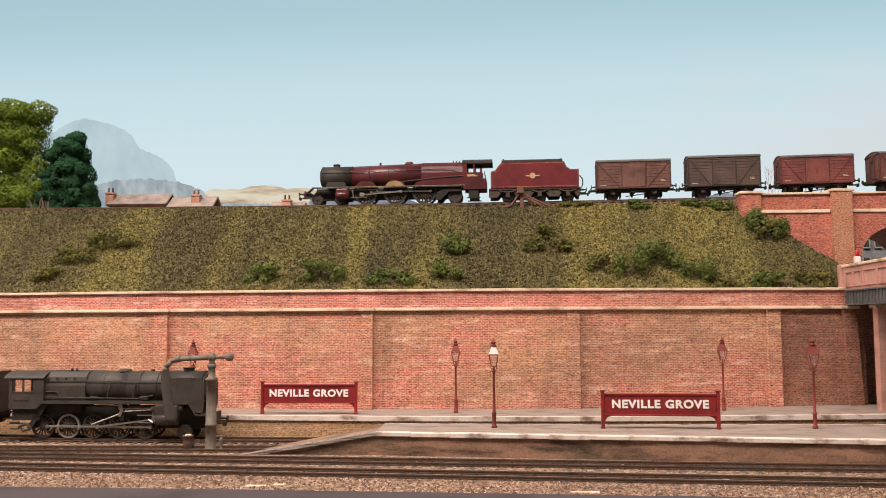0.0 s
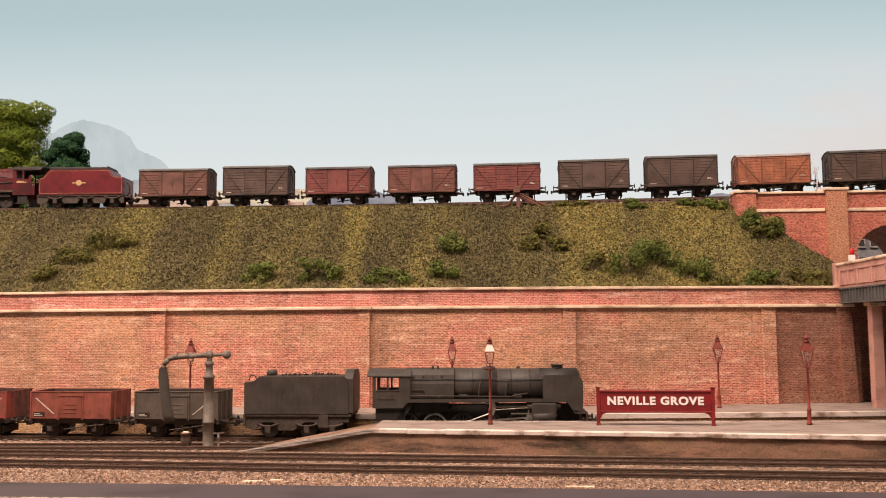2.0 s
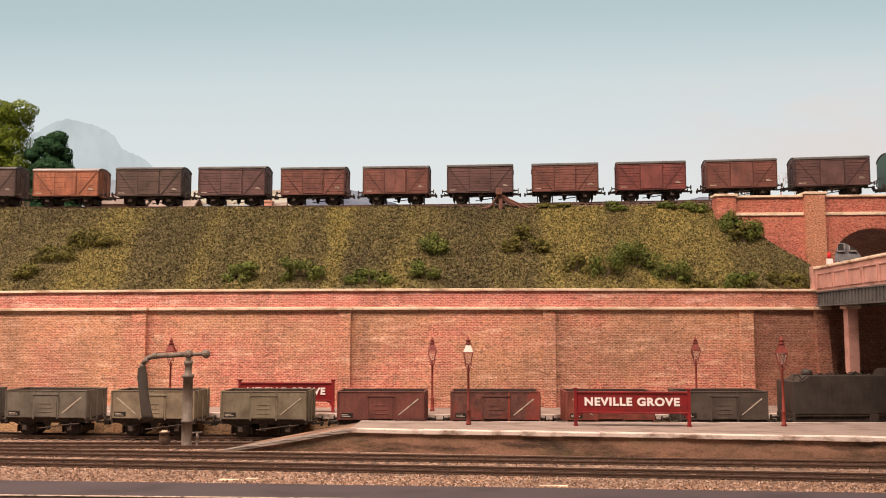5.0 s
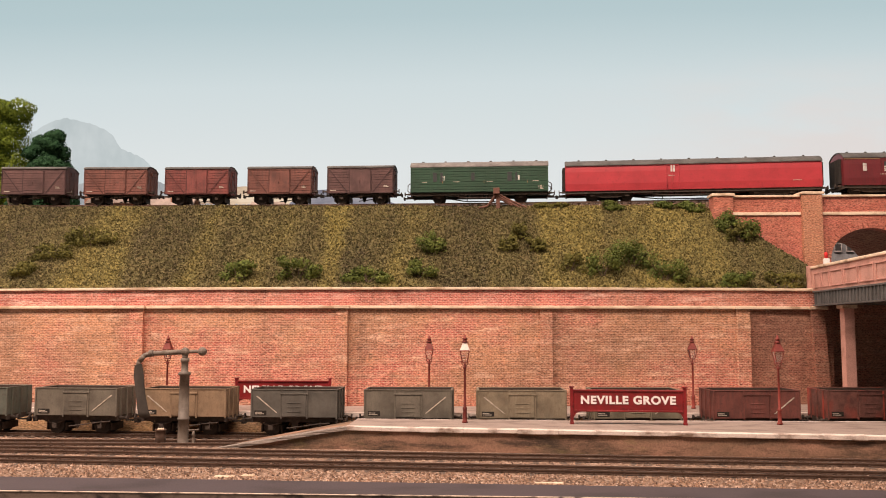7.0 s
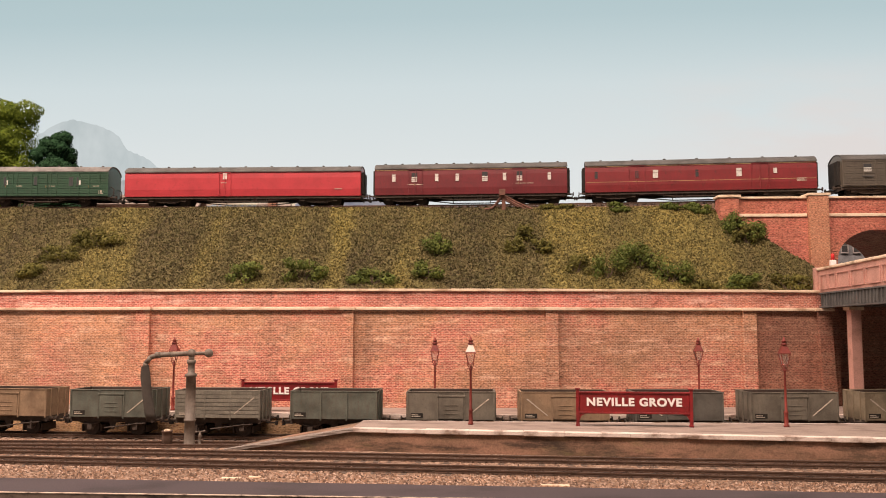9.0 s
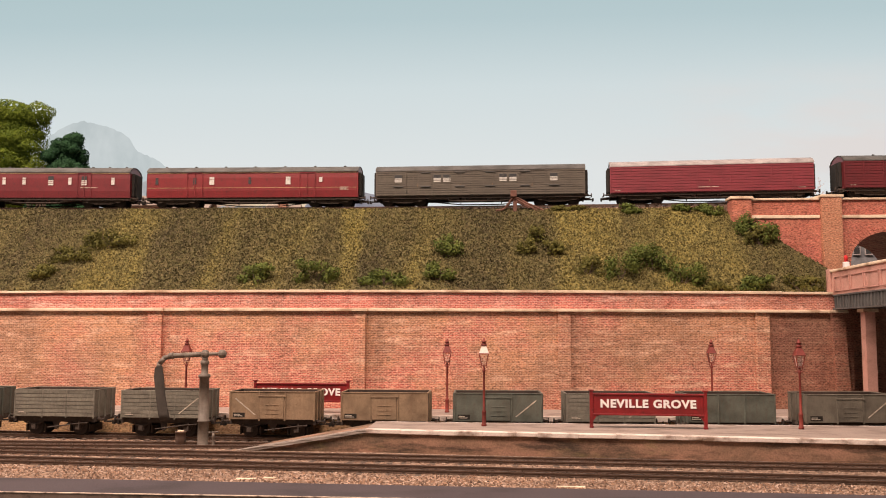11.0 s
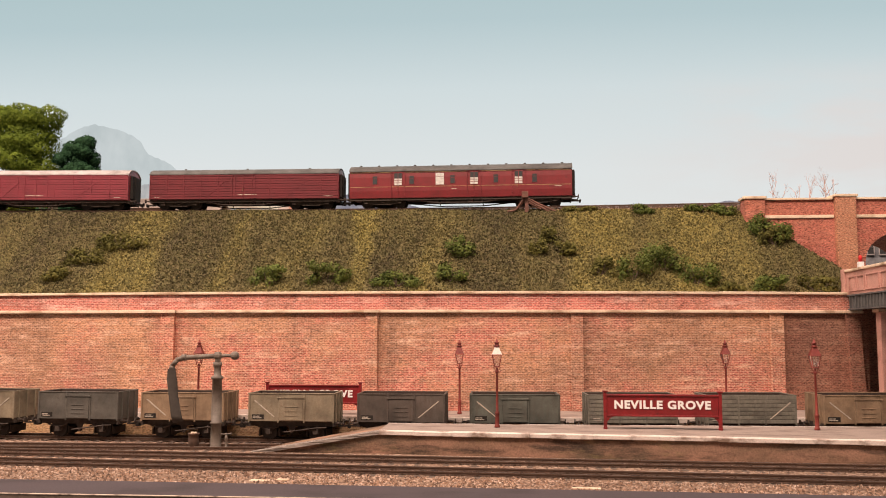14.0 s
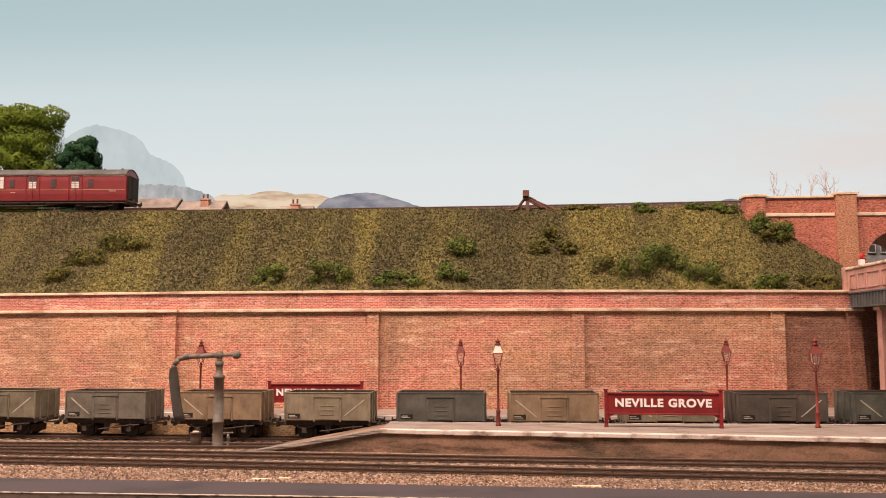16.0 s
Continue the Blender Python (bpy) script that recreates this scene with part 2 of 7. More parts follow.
RAIL = plain("rusty_rail", (0.13, 0.08, 0.058), 0.6, 0.3, 0.3, 0.2)
RAIL_TOP = plain("worn_rail_head", (0.46, 0.38, 0.33), 0.35, 0.8, 0.2, 0.1)
SLEEPER = plain("oily_sleeper", (0.1, 0.07, 0.054), 0.9, 0, 0.4, 0.4)
CHAIR = plain("rail_chair", (0.09, 0.055, 0.04), 0.8)
MAROON = painted("maroon_enamel", (0.2, 0.012, 0.014), (0.09, 0.02, 0.015), 0.25, 0.4, 0.5)
WHITE = plain("white_enamel", (0.8, 0.76, 0.72), 0.5, 0, 0.06)
LAMP_RED = painted("oxide_red_iron", (0.2, 0.035, 0.026), (0.08, 0.02, 0.015), 0.4, 0.55)
PALE_TOP = plain("pale_lamp_top", (0.68, 0.56, 0.5), 0.5, 0, 0.12)
GREY_IRON = painted("weathered_grey_iron", (0.16, 0.13, 0.105), (0.085, 0.055, 0.04), 0.5, 0.6)
HOSE = plain("leather_hose", (0.06, 0.05, 0.042), 0.85, 0, 0.3, 0.15)
DARK = plain("sooty_underframe", (0.022, 0.018, 0.015), 0.85, 0, 0.4, 0.3)
FRAME = plain("grimy_frame", (0.055, 0.041, 0.033), 0.85, 0, 0.4, 0.3)
WHEEL = plain("grimy_wheel", (0.042, 0.033, 0.028), 0.7, 0.2, 0.3, 0.4)
TYRE = plain("bright_tyre", (0.34, 0.31, 0.28), 0.4, 0.7, 0.25, 0.3)
STEEL = plain("oily_steel", (0.36, 0.32, 0.28), 0.35, 0.8, 0.25, 0.3)
LOCO_GREY = painted("grimy_black_paint", (0.04, 0.033, 0.028), (0.085, 0.064, 0.05), 0.3, 0.55, 0.35)
LOCO_RED = painted("weathered_crimson", (0.082, 0.009, 0.012), (0.035, 0.02, 0.018), 0.7, 0.3, 0.6)
TENDER_RED = painted("crimson_lake", (0.115, 0.01, 0.014), (0.06, 0.018, 0.016), 0.35, 0.36, 0.5)
SMOKEBOX = painted("smokebox_black", (0.026, 0.022, 0.02), (0.055, 0.042, 0.034), 0.4, 0.55)
BRASS = plain("brass_splasher", (0.26, 0.16, 0.08), 0.6, 0.3, 0.2, 0.3)
LINING = plain("straw_lining", (0.4, 0.27, 0.13), 0.6, 0, 0.15)
COAL = ballast_mat("coal", [(0, (0.012, 0.011, 0.01)), (1, (0.05, 0.045, 0.04))])
ROOF = painted("sooty_grey_roof", (0.1, 0.095, 0.09), (0.05, 0.042, 0.037), 0.5, 0.85)
ROOF_MID = painted("weathered_grey_roof", (0.17, 0.155, 0.145), (0.08, 0.065, 0.058), 0.5, 0.85)
ROOF_PALE = painted("pale_grey_roof", (0.33, 0.29, 0.28), (0.16, 0.13, 0.12), 0.45, 0.85)
PALE_GLASS = plain("pale_window", (0.5, 0.48, 0.44), 0.4, 0, 0.25)
DARK_GLASS = plain("dark_window", (0.05, 0.05, 0.05), 0.12, 0, 0.2, 0.5, 0.6)
INSIDE = painted("rusty_wagon_inside", (0.05, 0.033, 0.025), (0.05, 0.035, 0.03), 0.6)
ROOF_TILE = painted("faded_tile", (0.27, 0.215, 0.185), (0.2, 0.16, 0.14), 0.4, 0.9)
GREY_STONE = painted("grey_building", (0.2, 0.2, 0.21), (0.1, 0.1, 0.1), 0.4, 0.9)
CHIMNEY = painted("chimney_brick", (0.33, 0.17, 0.12), (0.18, 0.09, 0.06), 0.3, 0.9)
RUST = painted("rusted_rail_iron", (0.17, 0.08, 0.058), (0.1, 0.05, 0.035), 0.5, 0.85)


def damp_render(name):
    """Old render over brick: rust-brown, with tarry runs and mossy blooms along the wall."""
    m = Mat(name, 0.85, 0, 0.2)
    body = m.ramp(m.noise(0.045, 5, m.mm, (0.5, 1, 1.2), 0.65), [(0.34, (0.12, 0.085, 0.058)), (0.5, (0.23, 0.135, 0.09)), (0.7, (0.33, 0.18, 0.125))])
    tar = m.ramp(m.noise(0.07, 5, m.mm, (0.28, 1, 1.5), 0.7), [(0.5, (0, 0, 0)), (0.63, (0.8, 0.8, 0.8))])
    c = m.mix(tar, body, (0.035, 0.026, 0.02))
    moss = m.ramp(m.noise(0.06, 4, m.mm, (0.4, 1, 1.2), 0.6), [(0.56, (0, 0, 0)), (0.7, (0.6, 0.6, 0.6))])
    c = m.mix(moss, c, (0.2, 0.17, 0.07))
    fine = m.noise(1.0, 4)
    return m.colour(m.mix(0.5, c, m.ramp(fine, [(0.3, (0.25, 0.25, 0.25)), (0.7, (0.75, 0.75, 0.75))]), "OVERLAY")).bump(fine, 0.0003, 0.5).m


def old_wood(name):
    """Split grey boards with grain along the ramp."""
    m = Mat(name, 0.9, 0, 0.15)
    g = m.noise(0.9, 4, m.mm, (0.06, 1.3, 1.6), 0.65)
    c = m.ramp(g, [(0.34, (0.06, 0.047, 0.04)), (0.48, (0.22, 0.18, 0.155)), (0.66, (0.4, 0.34, 0.3))])
    return m.colour(c).bump(g, 0.0006, 0.8).m


PLAT_FACE, RAMP_WOOD = damp_render("stained_platform_render"), old_wood("split_grey_boards")
DEVIL = painted("burnt_iron", (0.1, 0.062, 0.045), (0.05, 0.035, 0.03), 0.5, 0.85)
GIRDER = painted("dark_girder_paint", (0.11, 0.105, 0.1), (0.06, 0.05, 0.045), 0.5, 0.7)
SIGNAL_RED = plain("red_paint", (0.6, 0.03, 0.03), 0.5, 0, 0.1)


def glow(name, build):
    """A painted backdrop that gives off its own even light in place of the lamp's."""
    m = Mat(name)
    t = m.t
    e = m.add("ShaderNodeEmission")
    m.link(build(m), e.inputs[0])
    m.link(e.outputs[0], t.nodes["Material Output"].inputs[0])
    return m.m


def sky_paint(m):
    sep = m.add("ShaderNodeSeparateXYZ")
    m.link(m.mm, sep.inputs[0])
    mr = m.add("ShaderNodeMapRange")
    mr.inputs[1].default_value, mr.inputs[2].default_value = 180, 640
    m.link(sep.outputs[2], mr.inputs[0])
    base = m.ramp(mr.outputs[0], [(0.0, (0.74, 0.78, 0.79)), (0.3, (0.71, 0.775, 0.8)), (0.6, (0.61, 0.715, 0.755)), (0.85, (0.455, 0.595, 0.645)), (1.0, (0.42, 0.565, 0.61))])
    # broad soft cloud towards one side
    mx = m.add("ShaderNodeMapRange")
    mx.interpolation_type = "SMOOTHSTEP"
    mx.inputs[1].default_value, mx.inputs[2].default_value = 150, 750
    m.link(sep.outputs[0], mx.inputs[0])
    cloud = m.ramp(m.noise(0.0045, 4, m.mm, (0.7, 1, 2.2)), [(0.42, (0, 0, 0)), (0.62, (0.8, 0.8, 0.8))])
    mz = m.add("ShaderNodeMapRange")
    mz.interpolation_type = "SMOOTHSTEP"
    mz.inputs[1].default_value, mz.inputs[2].default_value, mz.inputs[3].default_value, mz.inputs[4].default_value = 380, 520, 1, 0
    m.link(sep.outputs[2], mz.inputs[0])
    f = m.add("ShaderNodeMath")
    f.operation = "MULTIPLY"
    m.link(mx.outputs[0], f.inputs[0])
    m.link(mz.outputs[0], f.inputs[1])
    f2 = m.add("ShaderNodeMath")
    f2.operation = "MULTIPLY"
    m.link(f.outputs[0], f2.inputs[0])
    m.link(cloud, f2.inputs[1])
    return m.mix(f2.outputs[0], base, (0.73, 0.69, 0.685))


SKY = glow("painted_sky", sky_paint)
# painted distance pieces, with emission standing in for light falling on them
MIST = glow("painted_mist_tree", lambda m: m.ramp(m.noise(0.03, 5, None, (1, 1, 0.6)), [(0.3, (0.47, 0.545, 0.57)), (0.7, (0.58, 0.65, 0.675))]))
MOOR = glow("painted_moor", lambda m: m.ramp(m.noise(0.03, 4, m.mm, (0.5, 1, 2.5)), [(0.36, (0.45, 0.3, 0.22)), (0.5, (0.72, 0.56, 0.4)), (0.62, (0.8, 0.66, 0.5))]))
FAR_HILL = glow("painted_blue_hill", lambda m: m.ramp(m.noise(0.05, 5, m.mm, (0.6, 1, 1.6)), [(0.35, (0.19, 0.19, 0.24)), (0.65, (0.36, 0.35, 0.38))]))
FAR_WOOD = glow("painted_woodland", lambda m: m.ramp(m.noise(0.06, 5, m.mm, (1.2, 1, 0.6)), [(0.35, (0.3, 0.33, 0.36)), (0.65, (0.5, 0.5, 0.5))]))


# ---- mesh helpers; all lengths below are millimetres ----
def box(bm, x0, x1, y0, y1, z0, z1, bev=0.0):
    vs = [bm.verts.new(p) for p in ((x0, y0, z0), (x1, y0, z0), (x1, y1, z0), (x0, y1, z0), (x0, y0, z1), (x1, y0, z1), (x1, y1, z1), (x0, y1, z1))]
    fs = [bm.faces.new([vs[i] for i in f]) for f in ((3, 2, 1, 0), (4, 5, 6, 7), (0, 1, 5, 4), (1, 2, 6, 5), (2, 3, 7, 6), (3, 0, 4, 7))]
    if bev:
        es = {e for f in fs for e in f.edges}
        bmesh.ops.bevel(bm, geom=list(es), offset=bev, segments=2, affect="EDGES", profile=0.5)
    return bm


def rod(bm, p, q, r0, r1=None, n=10, caps=True):
    p, q = Vector(p), Vector(q)
    r1 = r0 if r1 is None else r1
    d = (q - p).normalized()
    u = d.orthogonal().normalized()
    w = d.cross(u)
    ring = [[bm.verts.new(c + (u * math.cos(2 * math.pi * k / n) + w * math.sin(2 * math.pi * k / n)) * r) for k in range(n)] for c, r in ((p, r0), (q, r1))]
    for k in range(n):
        f = bm.faces.new((ring[0][k], ring[0][(k + 1) % n], ring[1][(k + 1) % n], ring[1][k]))
        f.smooth = n > 6
    if caps:
        bm.faces.new(ring[0][::-1])
        bm.faces.new(ring[1])
    return bm


def tube(bm, pts, r, n=8):
    for a, b in zip(pts, pts[1:]):
        rod(bm, a, b, r, r, n)
    return bm


def turned(bm, cx, cy, profile, n=14):
    """A turned shape about an upright axis from (radius, height) pairs."""
    rings = [[bm.verts.new((cx + r * math.cos(2 * math.pi * k / n), cy + r * math.sin(2 * math.pi * k / n), z)) for k in range(n)] for r, z in profile]
    for a, b in zip(rings, rings[1:]):
        for k in range(n):
            f = bm.faces.new((a[k], a[(k + 1) % n], b[(k + 1) % n], b[k]))
            f.smooth = n > 6
    bm.faces.new(rings[0][::-1])
    bm.faces.new(rings[-1])
    return bm


def prism(bm, pts, axis, a0, a1):
    """An outline pushed along an axis: y takes (x, z) points, x takes (y, z), z takes (x, y)."""
    put = {"y": lambda p, a: (p[0], a, p[1]), "x": lambda p, a: (a, p[0], p[1]), "z": lambda p, a: (p[0], p[1], a)}[axis]
    lo, hi = [bm.verts.new(put(p, a0)) for p in pts], [bm.verts.new(put(p, a1)) for p in pts]
    bm.faces.new(lo), bm.faces.new(hi[::-1])
    for k in range(len(pts)):
        j = (k + 1) % len(pts)
        bm.faces.new((lo[j], lo[k], hi[k], hi[j]))
    return bm


def ball(bm, c, r, n=10):
    bmesh.ops.create_uvsphere(bm, u_segments=n, v_segments=max(4, n // 2), radius=r, matrix=Matrix.Translation(c))
    return bm


def mesh_of(name, bm, material):
    bmesh.ops.recalc_face_normals(bm, faces=bm.faces)
    bmesh.ops.scale(bm, vec=(MM, MM, MM), verts=bm.verts)
    me = bpy.data.meshes.new(name)
    bm.to_mesh(me)
    bm.free()
    me.materials.append(material)
    return me


def part(name, bm, material, parent=None, label="", at=None):
    ob = new(name, mesh_of(name, bm, material))
    if parent is not None:
        ob.parent = parent
    if at:
        ob.location = Vector(at) * MM
    return tagged(ob, label)


def B():
    return bmesh.new()


def thing(name, label, category, at=(0, 0, 0), turn=0.0, group="", kind=""):
    ob = new(name)
    ob.empty_display_size = 0.01
    ob.matrix_basis = pose(at[0] * MM, at[1] * MM, at[2] * MM, 0, 0, turn)
    return tagged(ob, label, category, group, kind)


def struct(name, bm, material, label):
    return tagged(part(name, bm, material), label, "", "", "structure")


def raw(name, verts, faces, material, label, category, smooth=False):
    me = bpy.data.meshes.new(name)
    me.from_pydata((np.asarray(verts, float) * MM).tolist(), [], faces)
    me.materials.append(material)
    if smooth:
        me.polygons.foreach_set("use_smooth", [True] * len(me.polygons))
    return tagged(new(name, me), label, category, "", "stuff")


# ---- plan ----
RAIL_LOW, RAIL_FRONT, RAIL_HIGH = -14.5, -12.6, 193.0
XL, XR = -4300.0, 3700.0


LOW_A, LOW_B, LOW_C = -76.85, -0.00022, 0.0001173


def low_y(x):
    """Centre of the line between the platforms, bowed towards the front."""
    q = max(-520, min(520, x))
    return LOW_A + LOW_B * q + LOW_C * q * q


def low_turn(x):
    return math.degrees(math.atan(LOW_B + 2 * LOW_C * x)) if abs(x) < 520 else 0.0


def high_y(x):
    """Centre of the line on the embankment, a wide curve that nears the front at both ends."""
    q = max(-520, min(520, x))
    return 156.6 - 9.0e-3 * q - 0.0987e-3 * q * q


def high_turn(x):
    return math.degrees(math.atan(-9.0e-3 - 0.1974e-3 * x)) if abs(x) < 520 else 0.0


def near_front(x):
    return -149.5 - 0.088 * x


def near_back(x):
    return -100.5 - 0.046 * x


def far_front(x):
    return -58.5 - 0.036 * max(-450, min(520, x))


# ---- ground, front board, far boards ----
SHOULDER = -112.0  # the line between the platforms lies a little lower
bm = B()
prism(bm, [(XL, -286 + 0.03 * 500), (0, -286), (600, -304), (XR, -304), (XR, SHOULDER), (XL, SHOULDER)], "z", -60, -15.0)
prism(bm, [(XL, SHOULDER), (XR, SHOULDER), (XR, 20), (XL, 20)], "z", -60, -17.5)
struct("ground", bm, BALLAST, "brown track ballast spread between the running lines")
bm = B()
prism(bm, [(XL, -325), (XR, -325), (XR, -304.5), (600, -304.5), (0, -286.5), (-300, -281), (XL, -271)], "z", -60, -12.6)
struct("front_board", bm, BOARD, "dark painted timber board along the layout's front")
bm = B()
box(bm, XL, XR, -327.5, -325.4, -60, -12.0, 0.5)
struct("board_edge", bm, BOARD_EDGE, "chipped pale edge of the front board")
bm = B()
box(bm, XL, XR, -327.7, -326.4, -12.4, -11.8, 0.2)
struct("board_arris", bm, stone_mat("chipped_arris", (0.5, 0.38, 0.3), (0.09, 0.065, 0.055), 0.3), "thin pale chipped arris of the front board")
bm = B()
box(bm, XL, XR, -900, -328, -700, -60)
box(bm, XL, XR, -2600, -900, -900, -700)
struct("fascia", bm, DARK, "black fascia and floor before the layout")


def gravel(name, count, y0, y1, x0, x1, size, material, label, seed, top=-15.2, skip=None):
    rng = np.random.default_rng(seed)
    v, f = [], []
    for _ in range(count):
        x = rng.uniform(x0, x1)
        k = rng.uniform()
        y = (y0(x)) * (1 - k) + y1(x) * k
        if skip and skip(x, y):
            continue
        s = size * rng.uniform(0.5, 1.2) ** 1.5
        low = top - 2.5 if y > SHOULDER else top
        a = rng.uniform(0, 6.28)
        c, sn, n = math.cos(a), math.sin(a), len(v)
        px = [(s * rng.uniform(0.7, 1.3), 0), (0, s * rng.uniform(0.6, 1.1)), (-s, 0), (0, -s * rng.uniform(0.6, 1.1))]
        v += [(x + c * p - sn * q, y + sn * p + c * q, low + rng.uniform(-0.1, 0.3) * s) for p, q in px]
        v += [(x + rng.uniform(-0.3, 0.3) * s, y + rng.uniform(-0.3, 0.3) * s, low + s * rng.uniform(0.6, 1.3))]
        f += [(n, n + 1, n + 4), (n + 1, n + 2, n + 4), (n + 2, n + 3, n + 4), (n + 3, n, n + 4)]
    return raw(name, v, f, material, label, "gravel")


TRACKS = {  # centre line y = a + b x, from and to
    "middle": (-183, -0.048, XL, XR), "front": (-224.5, -0.062, XL, XR), "siding": (-133.5, 0.05, XL, 45)}


def line_y(k, x):
    a, b = TRACKS[k][:2]
    return a + b * max(-420, min(520, x))


gravel("gravel", 11000, lambda x: line_y("front", x) - 13, lambda x: -286 - (0.03 * x if x > 0 else 0.018 * x), -420, 520, 1.15, GRAVEL, "rusty tan gravel beside the front track", 3)
gravel("ballast", 9000, lambda x: low_y(x) - 10, lambda x: line_y("front", x) - 12, -420, 520, 0.8, GRAVEL, "loose brown ballast stones between the rails", 4,
       skip=lambda x, y: x > -40 and y > near_front(x) - 2)
bm = B()
for x0, x1, y0, y1 in ((-8, 3, -267, -264), (6, 13, -264, -260), (165, 180, -277, -274), (270, 420, -300, -296.5)):
    box(bm, x0, x1, y0, y1, -15.4, -14.2, 0.3)
struct("plaster_patch", bm, COPING, "pale bare plaster showing through the gravel")


def rail_piece(bm, x0, x1, fy, z, w=0.55, h=2.0):
    xs = np.linspace(max(x0, -700), min(x1, 700), 60).tolist()
    xs = ([x0] if x0 < -700 else []) + xs + ([x1] if x1 > 700 else [])
    for a, b in zip(xs, xs[1:]):
        ya, yb = fy(a), fy(b)
        for lo, hi, ww in ((z - h, z - h + 0.4, 1.0), (z - h + 0.4, z - 0.7, 0.25), (z - 0.7, z, w)):
            vs = [bm.verts.new(p) for p in ((a, ya - ww, lo), (b, yb - ww, lo), (b, yb + ww, lo), (a, ya + ww, lo), (a, ya - ww, hi), (b, yb - ww, hi), (b, yb + ww, hi), (a, ya + ww, hi))]
            for f in ((4, 5, 6, 7), (0, 1, 5, 4), (2, 3, 7, 6)):
                bm.faces.new([vs[i] for i in f])
    return bm


def track(name, fy, x0, x1, z, label, sleepers=(-460, 560)):
    t = thing(name, label, "railway track", kind="structure")
    for side in (-8.25, 8.25):
        part("rail", rail_piece(B(), x0, x1, lambda x: fy(x) + side, z), RAIL, t)
        bm = B()
        xs = np.linspace(max(x0, -700), min(x1, 700), 50).tolist()
        for a, b in zip(xs, xs[1:]):
            bm.faces.new([bm.verts.new(p) for p in ((a, fy(a) + side - 0.36, z + 0.06), (b, fy(b) + side - 0.36, z + 0.06), (b, fy(b) + side + 0.36, z + 0.06), (a, fy(a) + side + 0.36, z + 0.06))])
        part("rail_head", bm, RAIL_TOP, t, "worn bright running surface")
    rng = random.Random(name)
    bm, ch = B(), B()
    x = max(sleepers[0], x0)
    while x < min(sleepers[1], x1):
        y, d = fy(x), rng.uniform(-0.4, 0.4)
        box(bm, x - 1.7, x + 1.7, y - 16.5 + d, y + 16.5 + d, z - 5.0, z - 2.35 + rng.uniform(-0.3, 0.15))
        for s in (-8.25, 8.25):
            box(ch, x - 0.7, x + 0.7, y + s - 1.3, y + s + 1.3, z - 2.4, z - 1.3)
        x += 8.4 + rng.uniform(-0.4, 0.4)
    tagged(part("sleepers", bm, SLEEPER, t, "oil-stained timber sleepers"), kind="stuff")
    tagged(part("chairs", ch, CHAIR, t, "small iron rail chairs"), kind="stuff")
    return t


track("platform_track", low_y, XL, XR, RAIL_LOW, "rusty-sided main line track between the platforms")
track("middle_track", lambda x: line_y("middle", x), XL, XR, RAIL_FRONT, "brown rusty running line past the platform")
track("front_track", lambda x: line_y("front", x), XL, XR, RAIL_FRONT, "brown rusty running line beside the gravel")
track("siding_track", lambda x: line_y("siding", x), XL, 45, RAIL_FRONT, "rusty siding that ends at the platform ramp", (-460, 30))
track("embankment_track", high_y, XL, XR, RAIL_HIGH, "main line track on top of the embankment")

# ---- platforms ----
plat = thing("near_platform", "station platform with worn white edge and brick face", "platform", kind="structure")
bm = B()
prism(bm, [(45, near_front(45) + 6.2), (1200, near_front(1200) + 6.2), (1200, near_back(1200) - 1.6), (45, near_back(45) - 1.6)], "z", -2, 0)
part("surface", bm, SLAB, plat, "grey gritty platform surface")
rng = random.Random(5)
bm, x = B(), 45.0
while x < 620:
    w = rng.uniform(14, 30)
    a, b = x - 0.02, x + w + 0.02
    d, h = rng.uniform(-0.2, 0.2), rng.uniform(-0.12, 0.12)
    prism(bm, [(a, near_front(a) - 0.6 + d), (b, near_front(b) - 0.6 + d), (b, near_front(b) + 6), (a, near_front(a) + 6)], "z", -2.7 + rng.uniform(-0.2, 0.2), 0.2 + h)
    x += w
prism(bm, [(620, near_front(620)), (1200, near_front(1200)), (1200, near_front(1200) + 6), (620, near_front(620) + 6)], "z", -2.6, 0.2)
bmesh.ops.bevel(bm, geom=list(bm.edges), offset=0.35, segments=1, affect="EDGES")
part("edge_stones", bm, WHITE_EDGE, plat, "chipped white-painted edging slabs")
bm = B()
prism(bm, [(45, near_back(45) - 1.4), (1200, near_back(1200) - 1.4), (1200, near_back(1200)), (45, near_back(45))], "z", -3, 0.25)
part("back_edge", bm, WHITE_EDGE, plat, "thin white line of the back edge")
bm = B()
prism(bm, [(44, near_front(44) + 0.8), (1200, near_front(1200) + 0.8), (1200, near_back(1200) - 0.8), (44, near_back(44) - 0.8)], "z", -18, -2.3)
part("brick_face", bm, PLAT_FACE, plat, "stained brown platform face")
# the ramp down to the track
ramp = B()
y0, y1 = near_front(45), near_back(45)
vs = [ramp.verts.new(p) for p in ((46, y0 + 0.8, -0.6), (46, y1 - 0.8, -0.6), (-42, y1 - 22, -15.5), (-42, y0 + 2, -15.5), (46, y0 + 0.8, -18), (46, y1 - 0.8, -18), (-42, y1 - 22, -18), (-42, y0 + 2, -18))]
for f in ((0, 1, 2, 3), (7, 6, 5, 4), (0, 3, 7, 4), (1, 0, 4, 5), (2, 1, 5, 6), (3, 2, 6, 7)):
    ramp.faces.new([vs[i] for i in f])
part("ramp", ramp, PLAT_FACE, plat, "sloping end of the platform")
bm = B()
